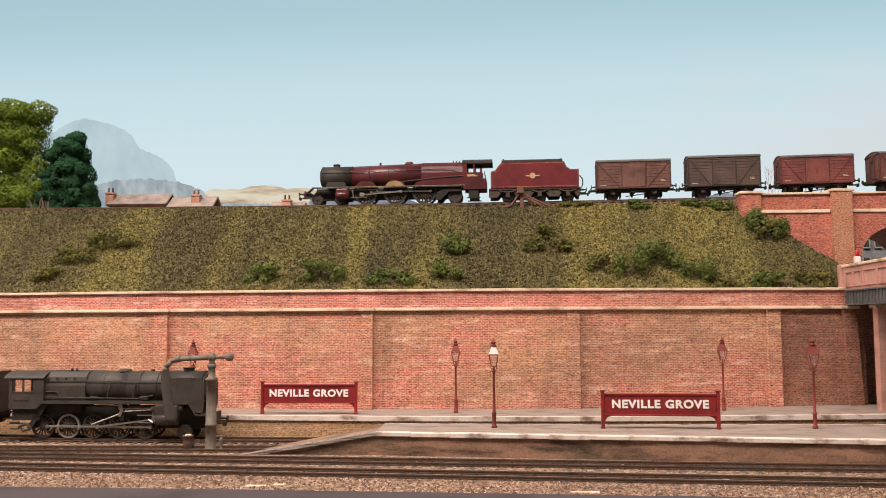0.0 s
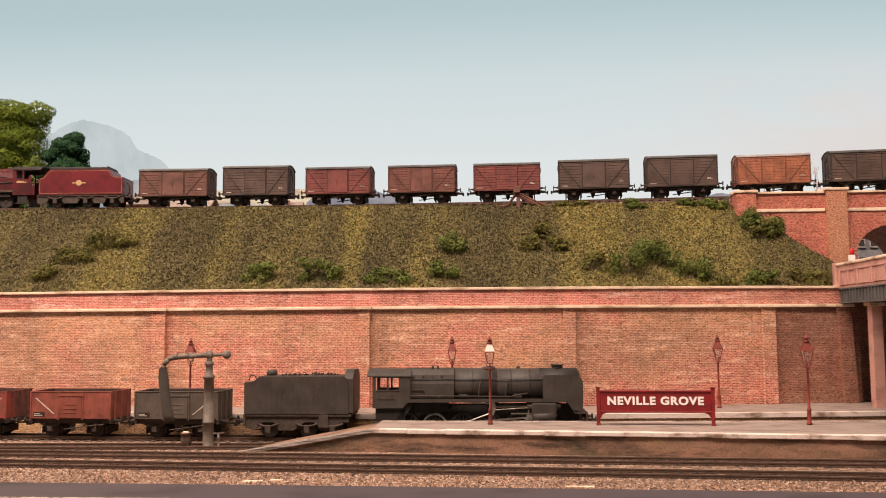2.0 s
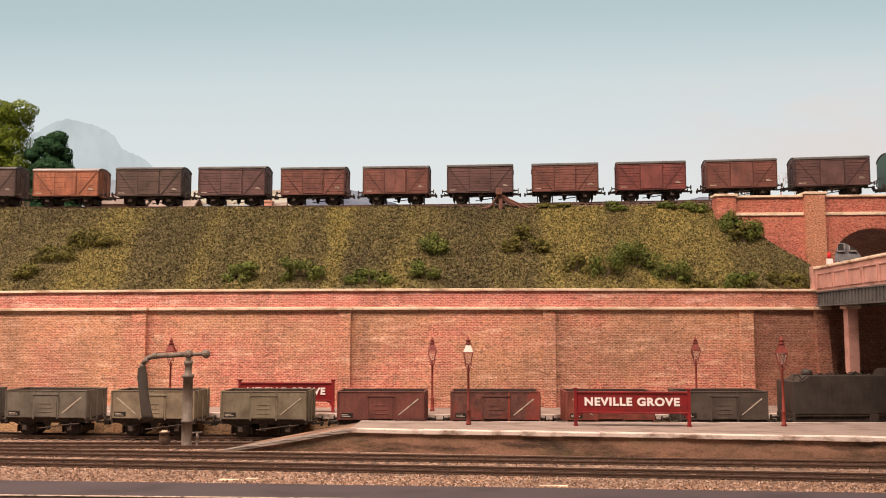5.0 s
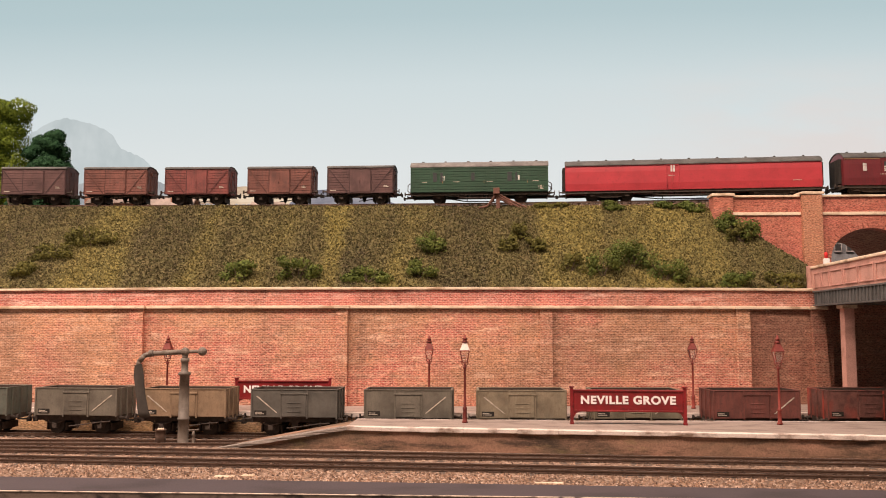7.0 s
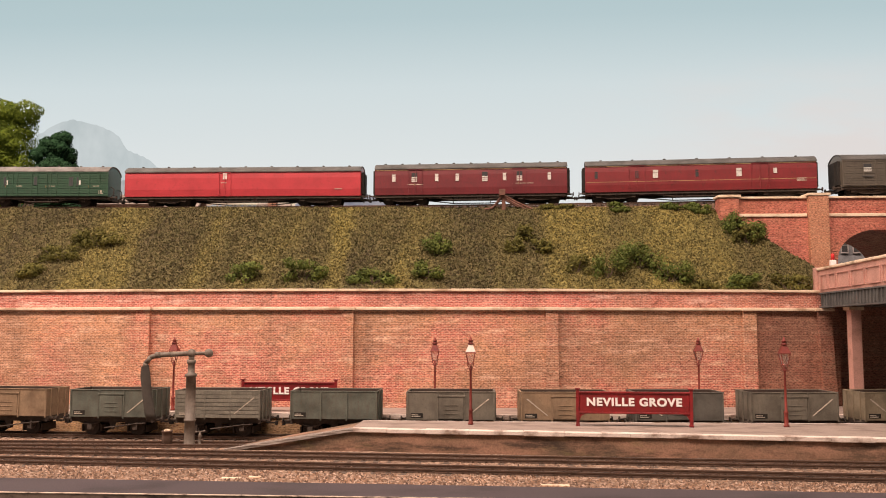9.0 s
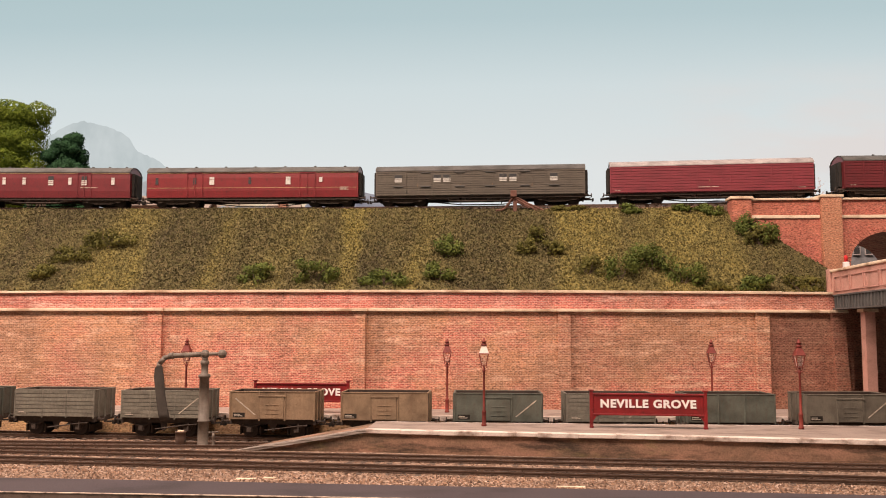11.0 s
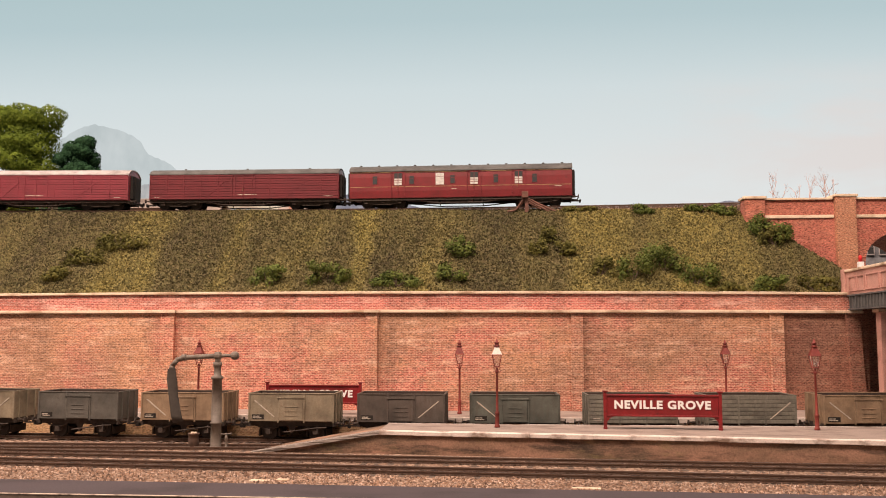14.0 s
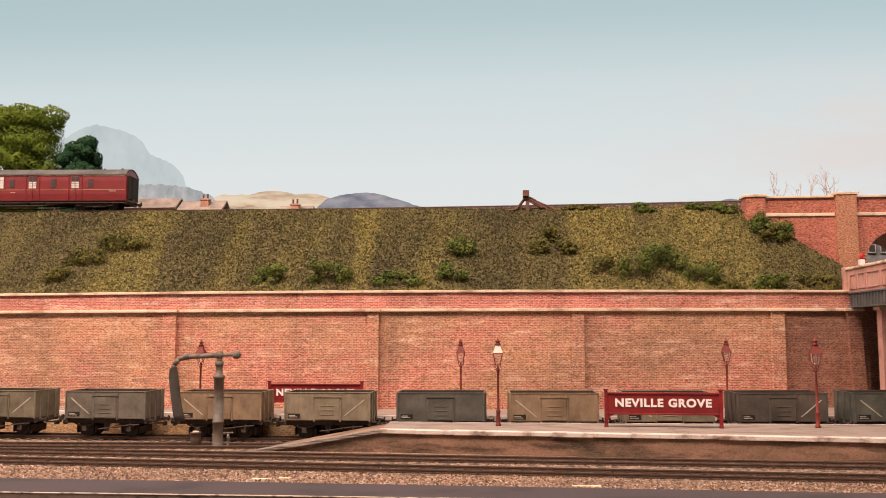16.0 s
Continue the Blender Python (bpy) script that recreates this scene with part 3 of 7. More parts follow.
for k in range(7):
    o = k * 1.75
    a, b = (46.5, y0 - 0.6 + o, 0.1), (-43, y0 + 0.4 + o, -15.0)
    vs = [bm.verts.new(p) for p in (a, (a[0], a[1] + 1.6, a[2]), (b[0], b[1] + 1.6, b[2]), b, (a[0], a[1], -1.9), (a[0], a[1] + 1.6, -1.9), (b[0], b[1] + 1.6, -17), (b[0], b[1], -17))]
    for f in ((0, 1, 2, 3), (0, 3, 7, 4), (1, 0, 4, 5), (2, 1, 5, 6), (3, 2, 6, 7)):
        bm.faces.new([vs[i] for i in f])
part("ramp_edge", bm, RAMP_WOOD, plat, "weathered grey boards along the ramp")

far = thing("far_platform", "station platform along the foot of the retaining wall", "platform", kind="structure")
xs = [XL, -450, 0, 520, XR]
bm = B()
prism(bm, [(x, far_front(x) + 6) for x in xs] + [(XR, 1.0), (XL, 1.0)], "z", -18, 0)
part("surface", bm, SLAB, far, "grey gritty platform surface")
bm = B()
prism(bm, [(x, far_front(x)) for x in xs] + [(x, far_front(x) + 5.9) for x in xs[::-1]], "z", -3.2, 0.3)
part("edge_stones", bm, WHITE_EDGE, far, "pale worn edging slabs")
bm = B()
prism(bm, [(x, far_front(x) + 1.2) for x in xs] + [(x, far_front(x) + 5.9) for x in xs[::-1]], "z", -18, -3.3)
part("brick_face", bm, BRICK_PLAT, far, "stained brown brick platform face")

# ---- retaining wall ----
wall = thing("wall_retaining", "tall red brick retaining wall with pilasters and cream coping", "wall", kind="structure")
PIL = [(-1060, -1048), (-880, -868), (-700, -688), (-520, -508), (-345, -332), (-168, -156), (11, 21), (183.5, 193.5), (345.5, 356)]


def wall_run(bm, x0, x1, z0, z1, y=0.0, depth=24.0):
    box(bm, x0, x1, y, depth, z0, z1)


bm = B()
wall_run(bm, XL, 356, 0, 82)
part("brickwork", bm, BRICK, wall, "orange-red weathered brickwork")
# the road bridge's cast shade is put into this panel's brick colour
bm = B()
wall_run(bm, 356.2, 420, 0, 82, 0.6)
part("shaded_panel", bm, BRICK_SHADED, wall, "brown brick panel with the bridge's shade in its colour")
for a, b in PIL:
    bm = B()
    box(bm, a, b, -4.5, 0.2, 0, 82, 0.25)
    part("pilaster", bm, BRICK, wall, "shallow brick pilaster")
# the end pilaster takes the same shade-coloured brick
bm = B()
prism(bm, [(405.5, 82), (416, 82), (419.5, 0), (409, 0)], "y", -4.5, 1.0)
part("end_pilaster", bm, BRICK_SHADED, wall, "battered brick end pilaster")
bm = B()
box(bm, XL, 420, -2.6, 3, 82.05, 84.6, 0.5)
for a, b in PIL + [(405.5, 416)]:
    box(bm, a - 1.5, b + 1.5, -6.5, -2.4, 82.05, 84.6, 0.4)
part("string_course", bm, COPING, wall, "cream stone string course")
bm = B()
box(bm, XL, 412, 0.0, 10, 84.65, 98.2)
part("parapet", bm, BRICK_TOP, wall, "pinkish red brick parapet")
rng, bm, x = random.Random(8), B(), -620.0
box(bm, XL, x, -1.6, 11, 98.25, 100.4, 0.3)
while x < 410:
    w = rng.uniform(26, 34)
    box(bm, x + 0.1, min(x + w, 412) - 0.1, -1.6 + rng.uniform(-0.2, 0.2), 11, 98.25, 100.4 + rng.uniform(-0.15, 0.15), 0.3)
    x += w
part("coping", bm, COPING, wall, "thin cream coping stones")


# ---- embankment ----
def emb_z(x, y):
    t = max(0.0, min(1.0, (y - 6) / 113.0))
    z = 97 + 91 * t
    if x > 366:
        z = min(z, 97 + max(0.0, 78 - 1.0 * (x - 366)))
    n = noise.fractal(Vector((x * 0.02, y * 0.02, 3)), 0.6, 2.0, 4) * 2.0 + noise.noise(Vector((x * 0.2, y * 0.2, 9))) * 1.3
    k = min(1.0, max(0.0, (y - 8) / 12))
    z -= 2.8 * t ** 4 * max(0.0, min(1.0, (x + 150) / 300))
    if y > high_y(x) - 19.5:
        z -= 1.2
    return z + n * k * (1.0 if t < 1 else 0.35)


gx = [XL, -1500, -900] + [-640 + 2.0 * k for k in range(535)] + [432]
gy = [6 + 1.7 * k for k in range(70)] + [128, 132, 136, 142]
verts = [(x, y, emb_z(x, y) if -660 < x else 97 + 91 * max(0, min(1, (y - 6) / 113))) for y in gy for x in gx]
nx = len(gx)
faces = [(j * nx + i, j * nx + i + 1, (j + 1) * nx + i + 1, (j + 1) * nx + i) for j in range(len(gy) - 1) for i in range(nx - 1)]
emb = raw("embankment", verts, faces, GRASS, "steep grassy railway embankment in olive and yellow sweeps", "embankment", True)
emb["kind"] = "structure"
bm = B()
xs = [XL, -420, -300, -150, 0, 150, 250, 352]
prism(bm, [(x, max(121, high_y(x) - 19)) for x in xs] + [(352, 640), (XL, 640)], "z", 60, 188.2)
prism(bm, [(352, 114), (XR, 114), (XR, 210), (352, 210)], "z", 181, 188.2)
struct("embankment_top", bm, BALLAST, "level ballast bed on top of the embankment")


def tufts():
    rng = np.random.default_rng(11)
    v, f = [], []
    for _ in range(85000):
        x, y = rng.uniform(-520, 428), 8 + 116 * rng.uniform() ** 0.95
        if x > 366 and y > 100:
            continue
        z = emb_z(x, y)
        if x > 366 and z < 99:
            continue
        h, w, a = rng.uniform(0.6, 1.8), rng.uniform(0.8, 1.7), rng.uniform(0, 6.28)
        n = len(v)
        for q in range(3):
            c, s = math.cos(a + 2.094 * q) * w, math.sin(a + 2.094 * q) * w
            v.append((x + c, y + 0.78 * s, z + 0.62 * s - 0.25))
        v.append((x + rng.uniform(-0.7, 0.7), y - 0.62 * h + rng.uniform(-0.4, 0.4), z + 0.78 * h))
        f += [(n, n + 1, n + 3), (n + 1, n + 2, n + 3), (n + 2, n, n + 3)]
    raw("grass", v, f, BLADE, "coarse scatter of olive and yellow-green grass", "grass")


tufts()


def leaves(lobes, count, size, seed, fill=0.72):
    """Small leaf clumps over a set of lobes (x, y, z, rx, ry, rz)."""
    rng = np.random.default_rng(seed)
    lob = np.array(lobes, float)
    weight = lob[:, 3] * lob[:, 5]
    k = rng.choice(len(lob), count, p=weight / weight.sum())
    d = rng.normal(size=(count, 3))
    d /= np.linalg.norm(d, axis=1)[:, None]
    lump = 1 + 0.07 * np.sin(5 * d[:, 0] + 1.7 * k) + 0.07 * np.sin(6 * d[:, 2] + 2.3 * k)
    r = (fill + (1 - fill) * rng.uniform(size=count)) * lump
    c = lob[k, :3] + d * lob[k, 3:] * r[:, None]
    u = rng.normal(size=(count, 3))
    u -= 0.85 * d * (u * d).sum(1)[:, None]
    u /= np.linalg.norm(u, axis=1)[:, None]
    w = np.cross(u, d + 0.3 * rng.normal(size=(count, 3)))
    w /= np.linalg.norm(w, axis=1)[:, None] + 1e-6
    s = (size * rng.uniform(0.6, 1.3, count))[:, None]
    v = np.stack([c - u * s * 0.6, c + w * s * 0.5, c + u * s * 0.7 + d * s * 0.3, c - w * s * 0.5], 1).reshape(-1, 3)
    n = 4 * np.arange(count)
    f = np.concatenate([np.stack([n, n + 1, n + 2], 1), np.stack([n, n + 2, n + 3], 1)])
    return v.tolist(), f.tolist()


def leaf_part(name, lobes, count, size, seed, material, parent, fill=0.72, label=""):
    v, f = leaves(lobes, count, size, seed, fill)
    me = bpy.data.meshes.new(name)
    me.from_pydata((np.array(v) * MM).tolist(), [], f)
    me.materials.append(material)
    ob = new(name, me)
    ob.parent = parent
    return tagged(ob, label)


def bush(at, w, h, material, label, seed, count=420):
    b = thing("bush", label, "bush", at, group="bushes on the embankment")
    rng = random.Random(seed)
    h *= 1.85
    lobes = [(rng.uniform(-0.45, 0.45) * w, rng.uniform(-0.2, 0.3) * h, rng.uniform(0.0, 0.75) * h, w * rng.uniform(0.16, 0.32), h * 0.34, h * rng.uniform(0.25, 0.4)) for _ in range(9)]
    leaf_part("foliage", lobes, count, 1.7, seed, material, b, 0.45)
    bm = B()
    for k in range(5):
        rod(bm, (0, 0, -3), (rng.uniform(-0.4, 0.4) * w, rng.uniform(-2, 1), rng.uniform(0.3, 0.7) * h), 0.4, 0.15, 5)
    part("stem", bm, BARK, b)
    return b


# place along the slope: x, share of the slope's height, width, height, tone
for k, (x, t, w, h, tone_of) in enumerate((
        (-236, 0.52, 46, 10, 1), (-262, 0.36, 40, 9, 1), (-282, 0.18, 28, 9, 1), (-81, 0.13, 30, 10, 0), (-28, 0.15, 34, 10, 0), (34, 0.11, 36, 8, 0),
        (88, 0.42, 24, 11, 0), (82, 0.14, 24, 9, 0), (172, 0.58, 24, 10, 1), (160, 0.44, 18, 7, 1), (182, 0.43, 18, 7, 1), (212, 0.22, 24, 10, 1),
        (239, 0.16, 24, 13, 0), (268, 0.26, 40, 15, 0), (292, 0.13, 34, 13, 0), (366, 0.7, 26, 10, 0), (371, 0.6, 32, 12, 0), (372, 0.55, 30, 9, 2),
        (352, 0.05, 34, 8, 0), (388, 0.05, 40, 8, 2), (320, 0.04, 26, 6, 2), (262, 0.93, 22, 5, 0), (320, 0.95, 30, 4, 0), (337, 0.9, 20, 5, 0), (200, 0.98, 30, 3, 2))):
    y = 6 + 113 * t
    bush((x, y - 1, emb_z(x, y) + 0.5), w, h, (LEAF_BUSH, LEAF_OLIVE, LEAF_OLIVE)[tone_of],
         ("dark green low bush on the embankment slope", "sparse olive scrub on the embankment slope", "yellowish scrub on the embankment slope")[tone_of], 40 + k, int(38 * w))


def tree(at, lobes, material, label, seed, count, height):
    t = thing("tree", label, "tree", at)
    bm, rng = B(), random.Random(seed)
    rod(bm, (0, 0, 0), (2, 0, height * 0.45), 5, 3.2, 10)
    for k in range(7):
        a = rng.uniform(0, 6.28)
        z = height * rng.uniform(0.25, 0.45)
        rod(bm, (1, 0, z), (math.cos(a) * height * 0.22, math.sin(a) * height * 0.16, z + height * rng.uniform(0.2, 0.35)), 2.2, 0.7, 7)
    part("trunk", bm, BARK, t)
    leaf_part("crown", lobes, count, 1.9, seed, material, t, 0.8)
    return t


rng = random.Random(21)
lobes = [(0, 0, 66, 46, 40, 46), (-52, 4, 62, 46, 40, 44), (30, -6, 98, 34, 30, 36), (-22, -4, 116, 44, 34, 30), (48, 0, 58, 26, 26, 30), (-70, 0, 100, 40, 32, 36), (36, -8, 36, 30, 26, 24), (-30, -10, 34, 44, 28, 26)]
lobes += [(rng.uniform(-80, 66), rng.uniform(-34, -10), rng.uniform(24, 130), rng.uniform(7, 20), 13, rng.uniform(6, 15)) for _ in range(90)]
lobes = [(x * 1.18, y, z * 1.1, rx * 1.18, ry * 1.1, rz * 1.1) for x, y, z, rx, ry, rz in lobes]
tree((-483, 262, 183), lobes, LEAF_LIGHT, "large lime-green broadleaf tree on the embankment", 31, 120000, 140)
lobes = [(4, 0, 30, 26, 20, 26), (8, 0, 56, 21, 18, 24), (4, 0, 78, 14, 14, 18), (2, 0, 92, 8, 9, 9), (22, -3, 26, 15, 15, 22), (-16, -2, 24, 16, 16, 22), (-12, 0, 56, 12, 13, 18)]
for _ in range(75):
    z = rng.uniform(4, 94)
    half = 33 * (1 - (z / 112) ** 1.8) + 3
    lobes.append((4 + rng.uniform(-0.95, 0.95) * half, rng.uniform(-22, -4), z, rng.uniform(4, 9.5), 8, rng.uniform(4, 9)))
lobes = [(x * 1.08, y, z * 1.1, rx * 1.08, ry, rz * 1.06) for x, y, z, rx, ry, rz in lobes]
tree((-371, 236, 183), lobes, LEAF_DARK, "dense dark green tree beside the lime-green tree", 33, 60000, 100)
hedge = thing("hedge", "straggling olive hedge at the foot of the trees", "hedge", (-440, 205, 188))
leaf_part("foliage", [(rng.uniform(-110, 66), rng.uniform(-8, 8), rng.uniform(2, 9), rng.uniform(9, 16), 8, rng.uniform(6, 10)) for _ in range(26)], 4200, 2.2, 35, LEAF_OLIVE, hedge, 0.4)
bm = B()
for k in range(9):
    rod(bm, (-100 + 19 * k, 0, 0), (-98 + 19 * k, 0, 8), 0.9, 0.5, 6)
part("stem", bm, BARK, hedge)
for x, y in ((-394, 208), (-380, 206)):
    p = thing("dead_shrub", "bare brown twiggy shrub below the tree", "shrub", (x, y, 188))
    bm = B()
    for k in range(16):
        a, h = rng.uniform(-0.5, 0.5), rng.uniform(12, 28)
        rod(bm, (0, 0, 0), (math.sin(a) * h, rng.uniform(-3, 3), h), 0.7, 0.25, 5)
    part("twig", bm, BARK, p)

# ---- backdrop ----
bm = B()
pts = [(-2600, -700), (-1600, 400), (-900, 640), (1100, 640), (1800, 400), (2800, -700)]
for a, b in zip(pts, pts[1:]):
    bm.faces.new([bm.verts.new(p) for p in ((a[0], a[1], -80), (b[0], b[1], -80), (b[0], b[1], 1150), (a[0], a[1], 1150))])
struct("backdrop_sky", bm, SKY, "pale blue painted sky backdrop with soft cloud")


def cutout(name, outline, y, material, label, base=180):
    pts = [(outline[0][0], base)] + outline + [(outline[-1][0], base)]
    return struct(name, prism(B(), pts, "y", y, y + 2), material, label)


def rough(outline, step, amp, seed):
    r, out = random.Random(seed), []
    for (x0, z0), (x1, z1) in zip(outline, outline[1:]):
        n = max(1, int(math.hypot(x1 - x0, z1 - z0) / step))
        out += [(x0 + (x1 - x0) * k / n, z0 + (z1 - z0) * k / n + r.uniform(-amp, amp)) for k in range(n)]
    return out + [outline[-1]]


# flat painted pieces; their brightness is added glow, though none is a lamp
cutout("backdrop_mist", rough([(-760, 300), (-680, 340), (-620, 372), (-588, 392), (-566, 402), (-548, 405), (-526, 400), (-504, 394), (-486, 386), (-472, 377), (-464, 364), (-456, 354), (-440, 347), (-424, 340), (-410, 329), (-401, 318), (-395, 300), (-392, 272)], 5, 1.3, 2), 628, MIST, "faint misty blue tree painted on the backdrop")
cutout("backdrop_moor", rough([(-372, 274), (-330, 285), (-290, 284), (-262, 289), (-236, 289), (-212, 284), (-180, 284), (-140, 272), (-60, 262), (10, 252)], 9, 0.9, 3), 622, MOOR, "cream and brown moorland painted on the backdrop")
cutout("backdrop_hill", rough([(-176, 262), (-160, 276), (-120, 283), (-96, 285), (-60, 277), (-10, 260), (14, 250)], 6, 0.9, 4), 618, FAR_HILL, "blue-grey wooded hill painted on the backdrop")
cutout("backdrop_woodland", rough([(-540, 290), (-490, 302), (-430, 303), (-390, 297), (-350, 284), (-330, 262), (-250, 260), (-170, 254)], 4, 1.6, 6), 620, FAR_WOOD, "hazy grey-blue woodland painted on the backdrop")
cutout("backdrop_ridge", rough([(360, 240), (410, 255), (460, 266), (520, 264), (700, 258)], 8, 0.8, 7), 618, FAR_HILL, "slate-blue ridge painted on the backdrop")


def house(x0, x1, ridge, label, chimneys):
    h = thing("terraced_house", label, "house", (0, 0, 0), group="houses behind the embankment")
    bm = B()
    box(bm, x0, x1, 296, 330, 188.2, ridge - 14)
    part("wall", bm, CHIMNEY, h)
    bm = B()
    prism(bm, [(292, ridge - 15), (314, ridge), (336, ridge - 15), (334, ridge - 17), (314, ridge - 2), (294, ridge - 17)], "x", x0 - 2, x1 + 2)
    part("roof", bm, ROOF_TILE, h, "faded brown tiled roof")
    for cx in chimneys:
        bm = B()
        box(bm, cx - 5, cx + 5, 300, 308, ridge - 16, ridge + 1, 0.4)
        box(bm, cx - 5.8, cx + 5.8, 299.2, 308.8, ridge - 1.5, ridge + 0.6, 0.3)
        c = part("chimney", bm, CHIMNEY, h, "red brick chimney stack")
        for d in (-2.6, 2.6):
            part("chimney_pot", turned(B(), cx + d, 304, [(1.3, ridge + 0.5), (1.1, ridge + 6), (1.4, ridge + 6.2), (1.3, ridge + 7)], 8), ROOF_TILE, c)
    return h


house(-350, -280, 232, "brown-roofed terraced house behind the embankment", (-352,))
house(-275, -222, 228, "low tiled house with a brick chimney behind the line", (-236 - 8,))
house(-150, -112, 220, "small house whose chimney shows over the embankment", (-131,))

# ---- railway bridge at the embankment's end ----
viaduct = thing("railway_bridge", "red brick railway bridge with stone-capped piers over a road", "bridge", kind="structure")
bm = B()
arch = [(463 + 37 * (1 - math.cos(a)), 132 + 28 * math.sin(a)) for a in np.linspace(0, math.pi, 17)]
prism(bm, [(355, 60), (463, 60)] + arch + [(537, 60), (640, 60), (640, 175.2), (355, 175.2)], "y", 100.5, 112)
part("brickwork", bm, BRICK_BRIDGE, viaduct, "dark red brickwork")
bm = B()
box(bm, 356, 640, 101.3, 109, 175.2, 190)
part("parapet", bm, BRICK_BRIDGE, viaduct, "red brick parapet")
for a, b, top in ((354, 372.4, 191), (436, 454, 192), (545, 566, 192)):
    bm = B()
    box(bm, a, b, 93 if a > 400 else 97, 114, 60, top, 0.4)
    part("pier", bm, BRICK_TAN if a > 400 else BRICK_BRIDGE, viaduct, "square brick pier")
    bm = B()
    box(bm, a - 1.6, b + 1.6, 91.5 if a > 400 else 95.4, 115.6, top + 0.05, top + 2.6, 0.6)
    part("cap", bm, COPING, viaduct, "pale stone cap")
bm = B()
for a, b in ((372.6, 435.8), (454.2, 544.8), (566.2, 640)):
    box(bm, a, b, 98.8, 111.4, 190.05, 192, 0.4)
    box(bm, a, b, 98.9, 101.2, 172.6, 175.6, 0.5)
part("string_course", bm, COPING, viaduct, "thin stone coping and string course")
bm = B()
for k in range(27):
    a0, a1 = math.pi * k / 27 + 0.008, math.pi * (k + 1) / 27 - 0.008
    ring = [(500 - 37 * math.cos(a0), 132 + 28 * math.sin(a0)), (500 - 37 * math.cos(a1), 132 + 28 * math.sin(a1)), (500 - 43 * math.cos(a1), 132 + 34 * math.sin(a1)), (500 - 43 * math.cos(a0), 132 + 34 * math.sin(a0))]
    prism(bm, ring, "y", 99.6, 101.5)
part("arch_ring", bm, BRICK_BRIDGE, viaduct, "ring of arch bricks")
# vault brick is coloured dark in place of shade under the arch
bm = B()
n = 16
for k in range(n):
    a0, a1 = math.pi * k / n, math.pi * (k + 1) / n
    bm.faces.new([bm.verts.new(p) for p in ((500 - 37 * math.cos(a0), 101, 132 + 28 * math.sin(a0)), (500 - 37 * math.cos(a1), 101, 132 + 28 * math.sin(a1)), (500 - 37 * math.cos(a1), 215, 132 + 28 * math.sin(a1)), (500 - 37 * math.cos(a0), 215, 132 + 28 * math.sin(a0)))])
part("vault", bm, BRICK_SHADED, viaduct, "brick underside of the arch, coloured dark for shade")
building = thing("grey_building", "grey stone building seen through the bridge arch", "building", (0, 0, 0))
bm = B()
box(bm, 420, 640, 300, 330, 60, 196)
part("wall", bm, GREY_STONE, building)
for k in range(28):
    x, z = 448 + 13.5 * (k % 14), (128, 156)[k // 14]
    bm = B()
    box(bm, x, x + 7, 298.5, 300.5, z, z + 15, 0.2)
    w = part("window", bm, DARK_GLASS, building, "dark sash window")
    bm = B()
    box(bm, x - 0.8, x + 0.1, 297.8, 299.5, z - 1, z + 16)
    box(bm, x + 6.9, x + 7.8, 297.8, 299.5, z - 1, z + 16)
    box(bm, x - 0.8, x + 7.8, 297.6, 299.5, z - 2, z - 0.6)
    box(bm, x, x + 7, 298, 299.5, z + 7.2, z + 7.9)
    part("frame", bm, ROOF_PALE, w, "pale window frame")

# ---- road bridge over the platforms ----
road = thing("road_bridge", "pink panelled road bridge on dark girders crossing the station", "bridge", kind="structure")
bm = B()
box(bm, 412, 640, -420, 40, 95.5, 103)
part("deck", bm, ROAD, road, "grey road surface")
bm = B()
box(bm, 408.6, 412.4, -420, 0.5, 98, 117.4)
part("parapet", bm, PINK_STONE, road, "pink rendered parapet wall")
y = -6.0
while y > -330:
    bm = B()
    L = 14.0 if y > -25 else 24.0
    for a, b, z0, z1 in ((y - L, y, 112.4, 113.4), (y - L, y, 100.4, 101.4), (y - 1, y, 101.4, 112.4), (y - L, y - L + 1, 101.4, 112.4)):
        box(bm, 407.4, 408.7, a, b, z0, z1, 0.2)
    part("panel", bm, PINK_STONE, road, "raised panel frame")
    y -= L + 3.4
bm = B()
box(bm, 407, 414, -420, 1, 117.45, 119.8, 0.6)
part("coping", bm, COPING, road, "pale stone coping")
bm = B()
box(bm, 406.8, 414.5, 0.8, 9, 97, 120.6, 0.5)
part("end_post", bm, PINK_STONE, road, "square end post")
bm = B()
box(bm, 409.5, 413, -420, -1, 86, 97.8)
box(bm, 408, 414, -420, -1, 85, 86.2)
box(bm, 408, 414, -420, -1, 96.8, 98)
for k in range(70):
    box(bm, 408.2, 409.6, -6 - 6 * k, -5.3 - 6 * k, 86, 97)
part("girder", bm, GIRDER, road, "dark riveted plate girder")
bm = B()
box(bm, 440, 640, -420, -1, 86, 95.4)
part("inner_girder", bm, GIRDER, road, "dark underside of the deck")
for y in (-38,):
    bm = B()
    prism(bm, [(417.5, y - 4.5), (425.5, y - 4.5), (425.5, y + 4.5), (417.5, y + 4.5)], "z", 0, 82)
    c = part("column", bm, PINK_STONE, road, "pink square column")
    bm = B()
    box(bm, 415.5, 427.5, y - 6.5, y + 6.5, 82.1, 85, 0.4)
    part("capital", bm, COPING, c, "white column cap")
# abutment in the darker brick, shade under the deck put into its colour
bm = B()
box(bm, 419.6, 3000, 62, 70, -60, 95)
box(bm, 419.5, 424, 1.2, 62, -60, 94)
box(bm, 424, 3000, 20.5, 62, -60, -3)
struct("wall_under_bridge", bm, BRICK_SHADED, "brick abutment coloured dark for shade under the road bridge")
